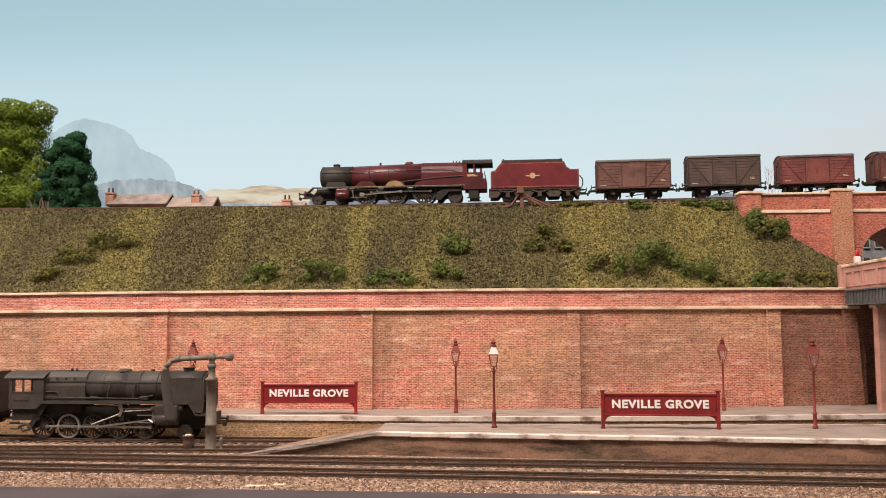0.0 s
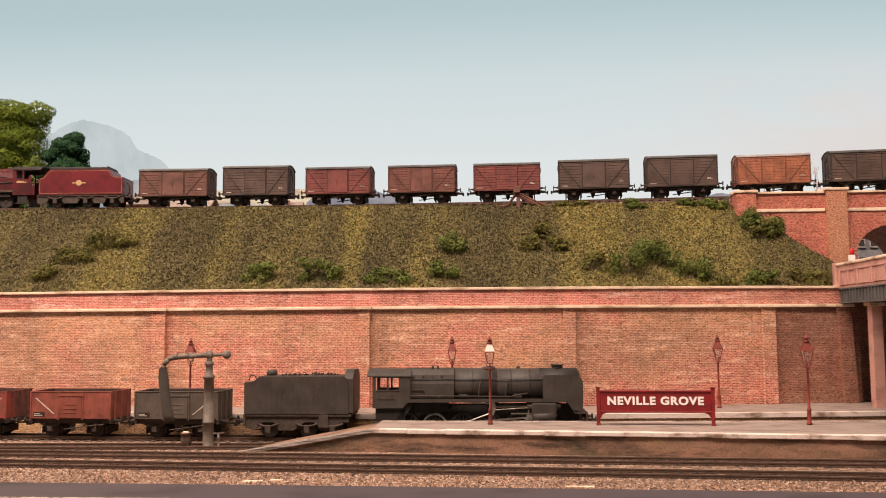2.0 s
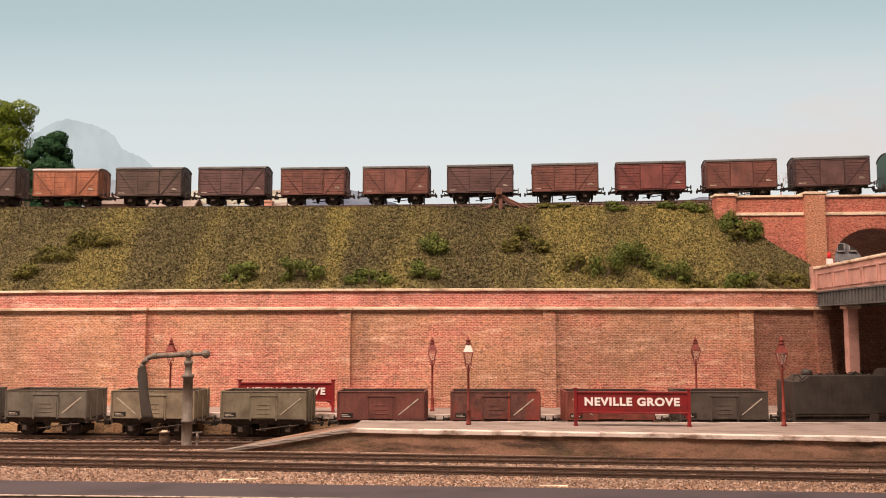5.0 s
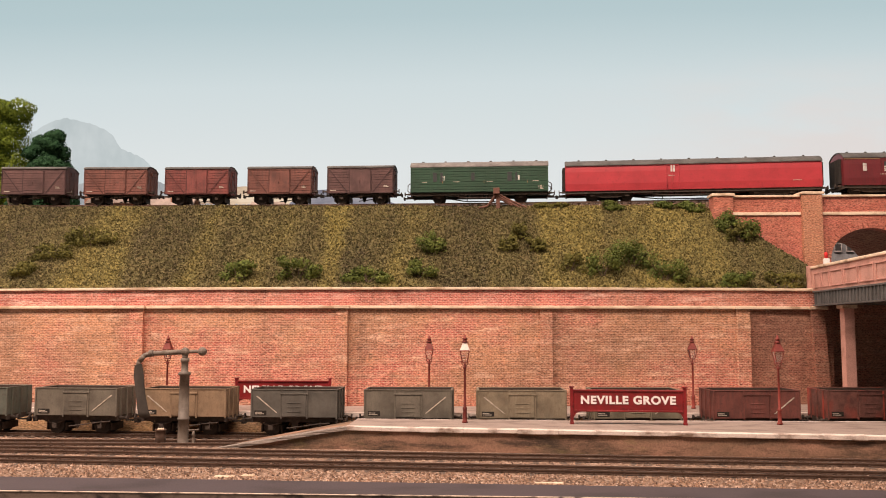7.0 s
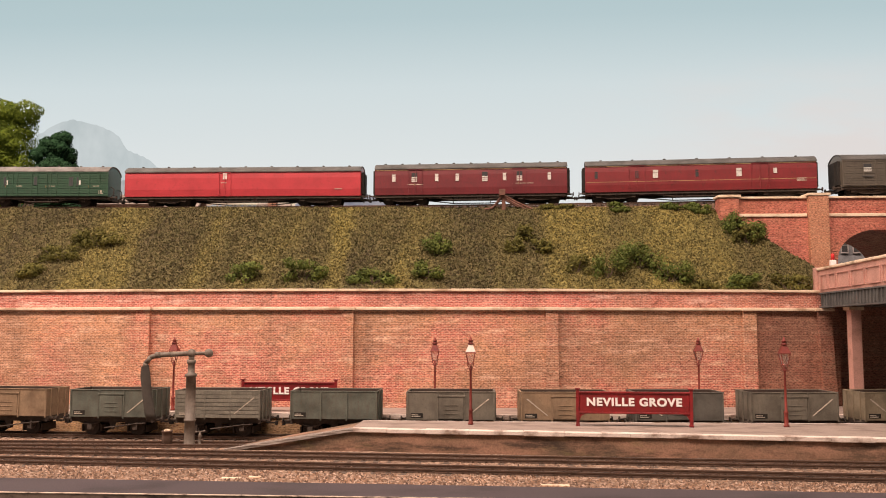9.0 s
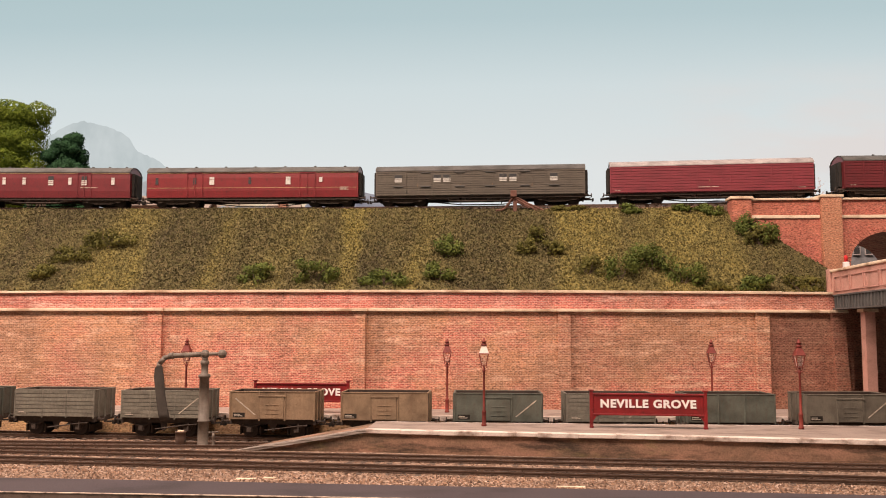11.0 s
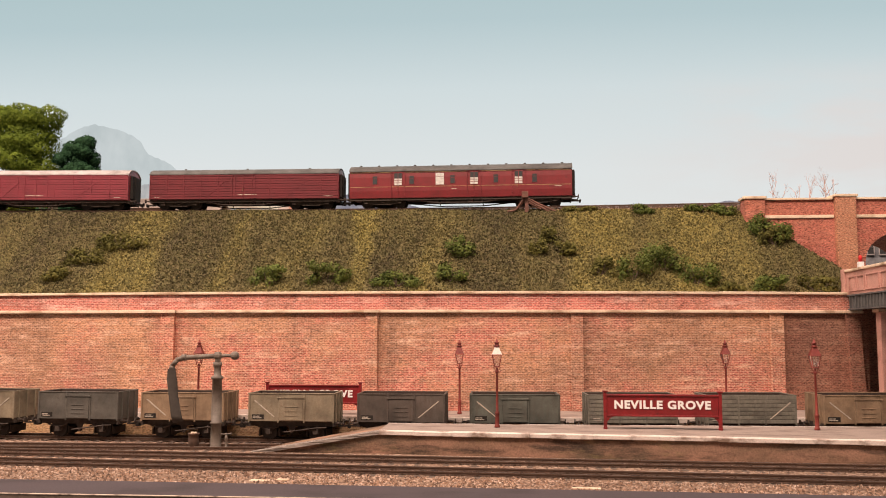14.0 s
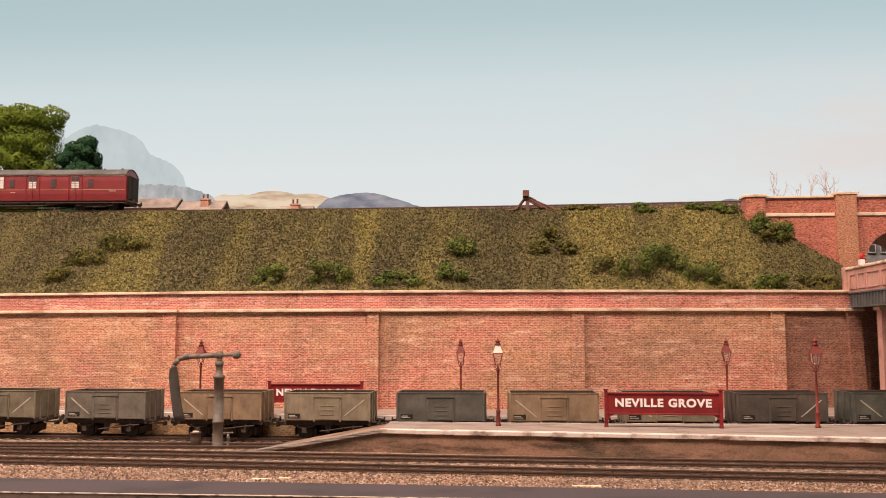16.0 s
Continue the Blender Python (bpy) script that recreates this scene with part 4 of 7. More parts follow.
bollard = thing("road_marker", "white post with a red top beside the road", "bollard", (440, 52, 103))
part("post", box(B(), -2.4, 2.4, -2.4, 2.4, 0, 27, 0.5), WHITE, bollard)
part("top", turned(B(), 0, 0, [(1.7, 27.1), (1.7, 31.5), (1.3, 32.6), (0.4, 33.0)], 12), SIGNAL_RED, bollard, "red domed top")
bm = B()
box(bm, -1.5, -0.4, -2.6, -2.3, 20, 22)
box(bm, 0.4, 1.5, -2.6, -2.3, 20, 22)
part("reflector", bm, DARK, bollard)

# bare saplings behind the parapet
rng = random.Random(61)
for x in (408, 418, 428, 444, 456, 466, 474):
    p = thing("bare_sapling", "leafless reddish sapling behind the bridge parapet", "sapling", (x, 192 + rng.uniform(-3, 10), 188.2), group="saplings behind the bridge")
    bm = B()

    def branch(a, d, length, r, depth):
        b = a + d * length
        rod(bm, a, b, r, r * 0.6, 5, False)
        if depth:
            for _ in range(3):
                e = (d + Vector((rng.uniform(-0.7, 0.7), rng.uniform(-0.4, 0.4), rng.uniform(-0.1, 0.4)))).normalized()
                branch(a + d * length * rng.uniform(0.45, 1.0), e, length * rng.uniform(0.45, 0.7), r * 0.55, depth - 1)

    branch(Vector((0, 0, 0)), Vector((rng.uniform(-0.35, 0.35), 0, 1)).normalized(), rng.uniform(20, 28), 0.45, 3)
    part("twig", bm, TWIG, p)

# ---- buffer stop on the embankment ----
stop = thing("buffer_stop", "rusty rail-built buffer stop on the embankment's edge", "buffer stop", (146.5, 121, 184.8))
for s in (-6, 6):
    bm = B()
    tube(bm, [(-16, s, -1.2), (-11, s, -0.6), (-7.4, s, 0.8), (-0.6, s, 10.2), (2.6, s, 12.0), (6.4, s, 10.9), (13, s, 7.0), (31, s, -1.4)], 1.0, 6)
    part("bent_rail", bm, RUST, stop, "rail bent up and over in one bow")
    bm = B()
    rod(bm, (2.0, s, 11), (26, s, -2.2), 0.9, 0.9, 6)
    part("brace", bm, RUST, stop)
    bm = B()
    box(bm, 1.2, 4.8, s - 1.0, s + 1.0, -2, 11.4, 0.2)
    part("upright", bm, RUST, stop)
part("beam", box(B(), -1.6, 4.6, -11, 11, 12.0, 18.2, 0.5), RUST, stop, "timber buffer beam")


# ---- station furniture ----
def sign(at, turn, w):
    s = thing("station_sign", "maroon station nameboard with white lettering on two posts", "sign", at, turn, "station nameboards")
    h = w / 2
    part("board", box(B(), -h + 1.4, h - 1.4, -0.7, 0.7, 9.6, 22.6, 0.25), MAROON, s)
    bm = B()
    box(bm, -h + 1.0, h - 1.0, -1.3, 0.9, 22.4, 23.7, 0.3)
    box(bm, -h + 1.0, h - 1.0, -1.1, 0.9, 8.6, 9.8, 0.25)
    part("rail", bm, MAROON, s, "moulded top and bottom rails")
    for d in (-1, 1):
        bm = B()
        box(bm, d * (h - 0.2) - 1.15, d * (h - 0.2) + 1.15, -1.15, 1.15, 0, 25.0, 0.2)
        box(bm, d * (h - 0.2) - 1.9, d * (h - 0.2) + 1.9, -1.6, 1.6, 25.0, 26.0, 0.3)
        box(bm, d * (h - 0.2) - 1.4, d * (h - 0.2) + 1.4, -1.4, 1.4, 0, 1.4, 0.2)
        part("post", bm, MAROON, s)
        bm = B()
        prism(bm, [(d * (h - 1.2), 8.8), (d * (h - 6.5), 8.8), (d * (h - 3.2), 7.4), (d * (h - 1.2), 4.2)], "y", -0.6, 0.6)
        part("bracket", bm, MAROON, s, "curved corner bracket")
    text = bpy.data.curves.new("lettering", "FONT")
    text.body, text.align_x, text.align_y, text.size, text.extrude, text.offset, text.space_character = "NEVILLE GROVE", "CENTER", "CENTER", 1.0, 0.02, 0.042, 1.14
    tmp = new("lettering", text)
    bpy.context.view_layer.update()
    me = bpy.data.meshes.new_from_object(tmp.evaluated_get(bpy.context.evaluated_depsgraph_get()))
    bpy.data.objects.remove(tmp)
    co = np.empty(len(me.vertices) * 3)
    me.vertices.foreach_get("co", co)
    co = co.reshape(-1, 3)
    lo, hi = co.min(0), co.max(0)
    k = (w * 0.835) / (hi[0] - lo[0])
    v = 5.8 / (hi[1] - lo[1])
    mid = (lo + hi) / 2
    co = np.stack([(co[:, 0] - mid[0]) * k, -0.75 - (co[:, 2] - lo[2]) * 8, 16.7 + (co[:, 1] - mid[1]) * v], 1) * MM
    me.vertices.foreach_set("co", co.ravel())
    me.materials.clear()
    me.materials.append(WHITE)
    ob = new("lettering", me)
    ob.parent = s
    tagged(ob, "raised white capital letters")
    return s


sign((235.5, -133, 0), -2.0, 77)
sign((-24.5, -41, 0), 0.0, 76)


def lamp(at, top_mat, k=1.0):
    p = thing("platform_lamp", "dark red cast-iron platform gas lamp" + (" with a pale painted top" if top_mat is PALE_TOP else ""), "lamp", at, group="platform lamps")
    bm = B()
    turned(bm, 0, 0, [(1.9, 0), (1.9, 1.2), (1.45, 1.8), (1.35, 9), (1.6, 9.4), (1.6, 10.2), (0.95, 11.2), (0.75, 36 * k), (1.25, 36.6 * k), (1.25, 37.3 * k), (0.75, 38 * k), (0.8, 40 * k)], 12)
    part("post", bm, LAMP_RED, p)
    bm = B()
    rod(bm, (-2.8, 0, 37.4 * k), (2.8, 0, 37.4 * k), 0.3, 0.3, 6)
    tube(bm, [(-1, 0, 38 * k), (-2.2, 0, 39.5 * k), (-2.0, 0, 41 * k)], 0.3, 6)
    tube(bm, [(1, 0, 38 * k), (2.2, 0, 39.5 * k), (2.0, 0, 41 * k)], 0.3, 6)
    part("ladder_bar", bm, LAMP_RED, p)
    z0, z1 = 40.6 * k, 48.4 * k
    bm = B()
    for a in range(4):
        c, s = math.cos(math.pi / 4 + a * math.pi / 2), math.sin(math.pi / 4 + a * math.pi / 2)
        rod(bm, (c * 2.3, s * 2.3, z0), (c * 4.6, s * 4.6, z1), 0.32, 0.32, 5)
        d, e = math.cos(math.pi / 4 + (a + 1) * math.pi / 2), math.sin(math.pi / 4 + (a + 1) * math.pi / 2)
        rod(bm, (c * 2.3, s * 2.3, z0), (d * 2.3, e * 2.3, z0), 0.32, 0.32, 5)
        rod(bm, (c * 4.6, s * 4.6, z1), (d * 4.6, e * 4.6, z1), 0.38, 0.38, 5)
    f = part("lantern_frame", bm, LAMP_RED, p)
    bm = B()
    lo = [bm.verts.new((2.1 * math.cos(math.pi / 4 + a * math.pi / 2), 2.1 * math.sin(math.pi / 4 + a * math.pi / 2), z0)) for a in range(4)]
    hi = [bm.verts.new((4.3 * math.cos(math.pi / 4 + a * math.pi / 2), 4.3 * math.sin(math.pi / 4 + a * math.pi / 2), z1)) for a in range(4)]
    for a in range(4):
        bm.faces.new((lo[a], lo[(a + 1) % 4], hi[(a + 1) % 4], hi[a]))
    part("pane", bm, LAMP_GLASS, f, "clear lantern panes")
    bm = B()
    rings = []
    for r, z in ((5.0, z1), (4.6, z1 + 0.7), (2.3, z1 + 5.0), (2.3, z1 + 5.4)):
        rings.append([bm.verts.new((r * math.cos(math.pi / 4 + a * math.pi / 2), r * math.sin(math.pi / 4 + a * math.pi / 2), z)) for a in range(4)])
    for a, b in zip(rings, rings[1:]):
        for q in range(4):
            bm.faces.new((a[q], a[(q + 1) % 4], b[(q + 1) % 4], b[q]))
    bm.faces.new(rings[0][::-1])
    bm.faces.new(rings[-1])
    part("hood", bm, top_mat, p)
    bm = turned(B(), 0, 0, [(1.7, z1 + 5.4), (2.5, z1 + 5.9), (1.4, z1 + 6.8), (1.4, z1 + 7.8), (2.1, z1 + 8.2), (0.9, z1 + 9.0), (0.5, z1 + 11.2)], 10)
    part("finial", bm, LAMP_RED, p)
    return p


gl = Mat("lantern_glass", 0.08, 0, 0.5)
gl.b.inputs["Base Color"].default_value = (0.95, 0.9, 0.86, 1)
gl.b.inputs["Transmission Weight"].default_value = 0.9
gl.b.inputs["IOR"].default_value = 1.05
LAMP_GLASS = gl.m
for at, m in (((124, -126, 0), PALE_TOP), ((337, -132, 0), LAMP_RED), ((-120, -40, 0), LAMP_RED), ((92, -28, 0), LAMP_RED), ((303, -27, 0), LAMP_RED)):
    lamp(at, m, 1.035 if at[1] < -100 else 1.0)

crane = thing("water_crane", "weathered grey locomotive water crane with hanging leather hose", "water crane", (-70, -141, -16.2))
bm = turned(B(), 0, 0, [(4.8, 0), (4.8, 1.4), (3.7, 2.2), (3.6, 18.6), (4.1, 18.8), (4.1, 20), (3.6, 20.2), (3.3, 49), (4.2, 49.4), (4.2, 51), (2.4, 52), (2.4, 58), (3.0, 58.6), (3.0, 61)], 16)
part("column", bm, GREY_IRON, crane)
bm = B()
tube(bm, [(0, 0, 65.4), (-14, 0, 64.6), (-24, 0, 64.2), (-29, 0, 62.6), (-32.4, 0, 58.6), (-33, 0, 56)], 1.75, 10)
for p in ((-14, 0, 64.6), (-24, 0, 64.2), (-29, 0, 62.6), (-32.4, 0, 58.6)):
    ball(bm, p, 1.78, 10)
rod(bm, (-22.5, 0, 64.3), (-25.5, 0, 64.1), 2.3, 2.3, 12)
part("arm", bm, GREY_IRON, crane, "swinging pipe arm")
bm = B()
ball(bm, (0, 0, 65.4), 3.1, 14)
rod(bm, (0, 0, 65.4), (12, 0, 65.6), 1.2, 1.2, 10)
rod(bm, (0, 0, 60), (0, 0, 64), 2.0, 2.0, 12)
part("swivel", bm, GREY_IRON, crane)
part("counterweight", ball(B(), (12.2, 0, 65.6), 3.1, 14), GREY_IRON, crane, "round iron counterweight")
bm = B()
rows = [(-33.0, 56.5, 2.6, 2.2), (-32.6, 50, 3.6, 1.6), (-30.8, 36, 3.4, 1.4), (-28.6, 24, 3.8, 1.5), (-27.0, 19.5, 3.6, 1.6)]
rings = [[bm.verts.new((x + w * math.cos(a), d * math.sin(a), z + 0.6 * math.cos(a))) for a in np.linspace(0, 2 * math.pi, 12, endpoint=False)] for x, z, w, d in rows]
for a, b in zip(rings, rings[1:]):
    for k in range(12):
        bm.faces.new((a[k], a[(k + 1) % 12], b[(k + 1) % 12], b[k])).smooth = True
bm.faces.new(rings[-1])
part("hose", bm, HOSE, crane, "limp dark leather hose")
valve = thing("valve_stand", "small grey valve stand beside the water crane", "valve", (-62, -143, -16.2))
bm = turned(B(), 0, 0, [(2.0, 0), (2.0, 1), (1.0, 1.6), (0.9, 8), (1.3, 8.4), (0.7, 11.5)], 10)
part("pedestal", bm, GREY_IRON, valve)
bm = B()
rod(bm, (-3, 0, 11.8), (3, 0, 12.2), 0.45, 0.45, 6)
ball(bm, (-3, 0, 11.8), 0.8, 8)
ball(bm, (3, 0, 12.2), 0.8, 8)
part("handle", bm, GREY_IRON, valve)
drum = thing("fire_devil", "rusty brown coke brazier by the water crane", "brazier", (-85, -143, -16.2))
bm = turned(B(), 0, 0, [(2.6, 2), (3.3, 2.4), (3.5, 8), (3.4, 11.4), (3.9, 11.6), (3.9, 12.4), (3.0, 12.5), (2.8, 11.5)], 14)
part("drum", bm, DEVIL, drum)
for a in range(3):
    c, s = math.cos(2.1 * a), math.sin(2.1 * a)
    part("leg", rod(B(), (c * 3.6, s * 3.6, 0), (c * 2.6, s * 2.6, 3.4), 0.6, 0.5, 6), FRAME, drum)
part("vent", rod(B(), (3.3, 0, 6), (3.6, 0, 6), 1.2, 1.2, 8), FRAME, drum)
bm = B()
rg = random.Random(3)
for k in range(14):
    ball(bm, (rg.uniform(-2.2, 2.2), rg.uniform(-2.2, 2.2), 12.4), rg.uniform(0.5, 1.0), 6)
part("ash", bm, COPING, drum, "pale ash heap")


# ---- rolling stock; each stands on its own rail level, x along the line ----
SPIN = []  # wheelsets: object, radius, train


def wheelset(parent, x, r, holes=True, tyre=WHEEL, train="low", z=None):
    bm = B()
    for s in (-1, 1):
        y0, y1 = s * 7.4, s * 9.2
        rod(bm, (0, y0, 0), (0, y1, 0), r * 0.96, r * 0.96, 24)
        rod(bm, (0, s * 6.9, 0), (0, s * 7.4, 0), r * 1.06, r * 1.06, 24)
        rod(bm, (0, y1, 0), (0, s * 9.9, 0), r * 0.24, r * 0.2, 10)
        n = 20
        for k in range(n):
            a0, a1 = 2 * math.pi * k / n, 2 * math.pi * (k + 1) / n
            ring = [(q * math.cos(a), y, q * math.sin(a)) for y in (s * 9.2, s * 9.5) for q, a in ((r * 0.8, a0), (r * 0.8, a1), (r * 0.97, a1), (r * 0.97, a0))]
            vs = [bm.verts.new(p) for p in ring]
            for f in ((4, 5, 6, 7), (0, 1, 5, 4), (2, 3, 7, 6)):
                bm.faces.new([vs[i] for i in f])
        if holes:
            for k in range(3):
                a = 2.09 * k
                rod(bm, (0.52 * r * math.cos(a), s * 9.21, 0.52 * r * math.sin(a)), (0.52 * r * math.cos(a), s * 9.4, 0.52 * r * math.sin(a)), 0.17 * r, 0.17 * r, 8)
    rod(bm, (0, -9, 0), (0, 9, 0), 0.9, 0.9, 8)
    ob = part("wheelset", bm, tyre, parent, "grimy steel wheels on an axle", (x, 0, r if z is None else z))
    SPIN.append((ob, r, train))
    return ob


def driving_wheel(parent, x, r, spokes, train, tyre_mat):
    bm = B()
    for s in (-1, 1):
        for k in range(spokes):
            a = 2 * math.pi * k / spokes
            rod(bm, (0.1 * r * math.cos(a), s * 8.8, 0.1 * r * math.sin(a)), (0.86 * r * math.cos(a), s * 8.6, 0.86 * r * math.sin(a)), 0.075 * r, 0.055 * r, 6)
        rod(bm, (0, s * 7.6, 0), (0, s * 10, 0), 0.2 * r, 0.17 * r, 12)
        prism(bm, [(0.84 * r * math.cos(a), 0.84 * r * math.sin(a)) for a in np.linspace(2.6, 3.7, 7)], "y", min(s * 8.2, s * 9.2), max(s * 8.2, s * 9.2))
        rod(bm, (0.5 * r, s * 8.6, 0), (0.5 * r, s * 10.4, 0), 0.12 * r, 0.12 * r, 8)
    rod(bm, (0, -8, 0), (0, 8, 0), 1.4, 1.4, 8)
    ob = part("driving_wheel", bm, WHEEL, parent, "spoked driving wheel pair", (x, 0, r))
    bm = B()
    n = 32
    for s in (-1, 1):
        for k in range(n):
            a0, a1 = 2 * math.pi * k / n, 2 * math.pi * (k + 1) / n
            vs = [bm.verts.new((q * r * math.cos(a), y, q * r * math.sin(a))) for y in (s * 7.2, s * 9.1) for q, a in ((0.84, a0), (0.84, a1), (1.0, a1), (1.0, a0))]
            for f in ((4, 5, 6, 7), (0, 1, 5, 4), (2, 3, 7, 6), (0, 1, 2, 3)):
                bm.faces.new([vs[i] for i in f])
    part("tyre", bm, tyre_mat, ob, "worn steel tyre")
    SPIN.append((ob, r, train))
    return ob


def buffers(parent, half, z=12.5, y=11.0, ends=(-1, 1)):
    for e in ends:
        for s in (-1, 1):
            bm = B()
            rod(bm, (e * half, s * y, z), (e * (half + 3.6), s * y, z), 1.2, 1.0, 8)
            rod(bm, (e * (half + 3.6), s * y, z), (e * (half + 6.2), s * y, z), 0.65, 0.65, 8)
            rod(bm, (e * (half + 6.0), s * y, z), (e * (half + 6.8), s * y, z), 2.1, 2.1, 12)
            part("buffer", bm, FRAME, parent)
        bm = B()
        box(bm, *(sorted((e * half, e * (half + 9.4)))), -1.0, 1.0, z - 3.4, z - 2.2)
        box(bm, *(sorted((e * (half + 7.6), e * (half + 9.2)))), -2.6, 2.6, z - 4.6, z - 1.6, 0.2)
        part("coupling", bm, DARK, parent, "small black hook coupling")


def running_gear(parent, wb, half, train, r=6.2, brake=True, wood=True):
    bm = B()
    for s in (-1, 1):
        box(bm, -half + 0.4, half - 0.4, *sorted((s * 11.5, s * 13.0)), 10.6, 14.2)
        for e in (-1, 1):
            x = e * wb
            yy = sorted((s * 10.6, s * 11.6))
            prism(bm, [(x - 5.6, 10.8), (x + 5.6, 10.8), (x + 2.0, 4.2), (x - 2.0, 4.2)], "y", *yy)
            box(bm, x - 1.8, x + 1.8, *sorted((s * 11.2, s * 13.6)), 4.4, 8.2, 0.3)
            tube(bm, [(x - 8, s * 12.4, 10.2), (x - 3, s * 12.4, 8.6), (x + 3, s * 12.4, 8.6), (x + 8, s * 12.4, 10.2)], 0.7, 5)
        if brake:
            tube(bm, [(-6, s * 13.6, 6), (2, s * 14.0, 7), (half - 13, s * 14.2, 9.4), (half - 6, s * 14.2, 9.8)], 0.5, 5)
            box(bm, half - 13.5, half - 12.6, *sorted((s * 13.4, s * 14.4)), 4.8, 11)
            prism(bm, [(-3, 10.6), (3, 10.6), (0.8, 4.6), (-0.8, 4.6)], "y", *sorted((s * 11.8, s * 12.6)))
    box(bm, -half, -half + 1.6, -15, 15, 10.4, 14.4)
    box(bm, half - 1.6, half, -15, 15, 10.4, 14.4)
    for e in (-1, 1):
        box(bm, e * wb - 8, e * wb - 7, -9.6, 9.6, 2.6, 8)
        box(bm, e * wb + 7, e * wb + 8, -9.6, 9.6, 2.6, 8)
    part("underframe", bm, FRAME, parent, "grimy underframe with axleguards and brake lever")
    bm = B()
    box(bm, -half + 3, half - 3, -9, 9, 9.8, 10.6)
    part("floor", bm, DARK, parent)
    for e in (-1, 1):
        wheelset(parent, e * wb, r, True, WHEEL, train)
    buffers(parent, half)


def bars(bm, x, z, w, rows, y, h=0.55):
    for k in range(rows):
        box(bm, x, x + w * (1 - 0.25 * (k % 2)), y, y + 0.12, z + k * 1.1, z + k * 1.1 + h)


PAINT = {k: painted(k + "_wagon_paint", c, d, a) for k, c, d, a in (
    ("dark_grey", (0.085, 0.068, 0.056), (0.07, 0.045, 0.035), 0.55), ("red", (0.24, 0.065, 0.045), (0.1, 0.045, 0.035), 0.45), ("brown", (0.13, 0.055, 0.045), (0.26, 0.06, 0.04), 0.4),
    ("red_brown", (0.15, 0.05, 0.04), (0.06, 0.035, 0.03), 0.5), ("olive", (0.17, 0.145, 0.1), (0.12, 0.085, 0.06), 0.45), ("straw", (0.215, 0.175, 0.12), (0.16, 0.11, 0.07), 0.45),
    ("grey_green", (0.14, 0.122, 0.096), (0.1, 0.08, 0.06), 0.45), ("blue_grey", (0.098, 0.09, 0.077), (0.09, 0.075, 0.06), 0.45), ("tan", (0.235, 0.16, 0.1), (0.17, 0.1, 0.06), 0.45),
    ("teal", (0.1, 0.107, 0.087), (0.1, 0.075, 0.055), 0.5), ("bare_wood", (0.165, 0.15, 0.12), (0.085, 0.07, 0.055), 0.5), ("dark_green", (0.088, 0.09, 0.074), (0.085, 0.065, 0.05), 0.45))}
TONE_WORDS = {"dark_grey": "dark grey", "red": "faded red", "brown": "brown and rust-patched", "red_brown": "dark red-brown", "olive": "dull olive grey", "straw": "straw-coloured", "grey_green": "pale grey-green",
              "blue_grey": "blue-grey", "tan": "rusty tan", "teal": "greenish grey", "bare_wood": "bare grey timber", "dark_green": "dark grey-green"}
STRIPE = plain("faded_white_stripe", (0.42, 0.36, 0.29), 0.8, 0, 0.4, 0.35)


def patched(name, c, bright):
    """Brown paint with one broad, soft-edged patch of fresher red lead after another."""
    m = Mat(name, 0.65, 0, 0.3)
    co = m.shifted()
    f = m.ramp(m.noise(0.035, 3, co, (1, 1, 0.6)), [(0.5, (0, 0, 0)), (0.64, (0.9, 0.9, 0.9))])
    base = m.mix(f, m.ramp(m.noise(0.25, 4, co), [(0.3, tone(c, 0.6)), (0.7, tone(c, 1.3))]), bright)
    g = m.noise(1.4, 3, co)
    return m.colour(m.mix(0.4, base, m.ramp(g, [(0.3, (0.3, 0.3, 0.3)), (0.7, (0.7, 0.7, 0.7))]), "OVERLAY")).bump(g, 0.00015, 0.35).m


PAINT["brown"] = patched("brown_patched_paint", (0.12, 0.05, 0.04), (0.3, 0.055, 0.038))


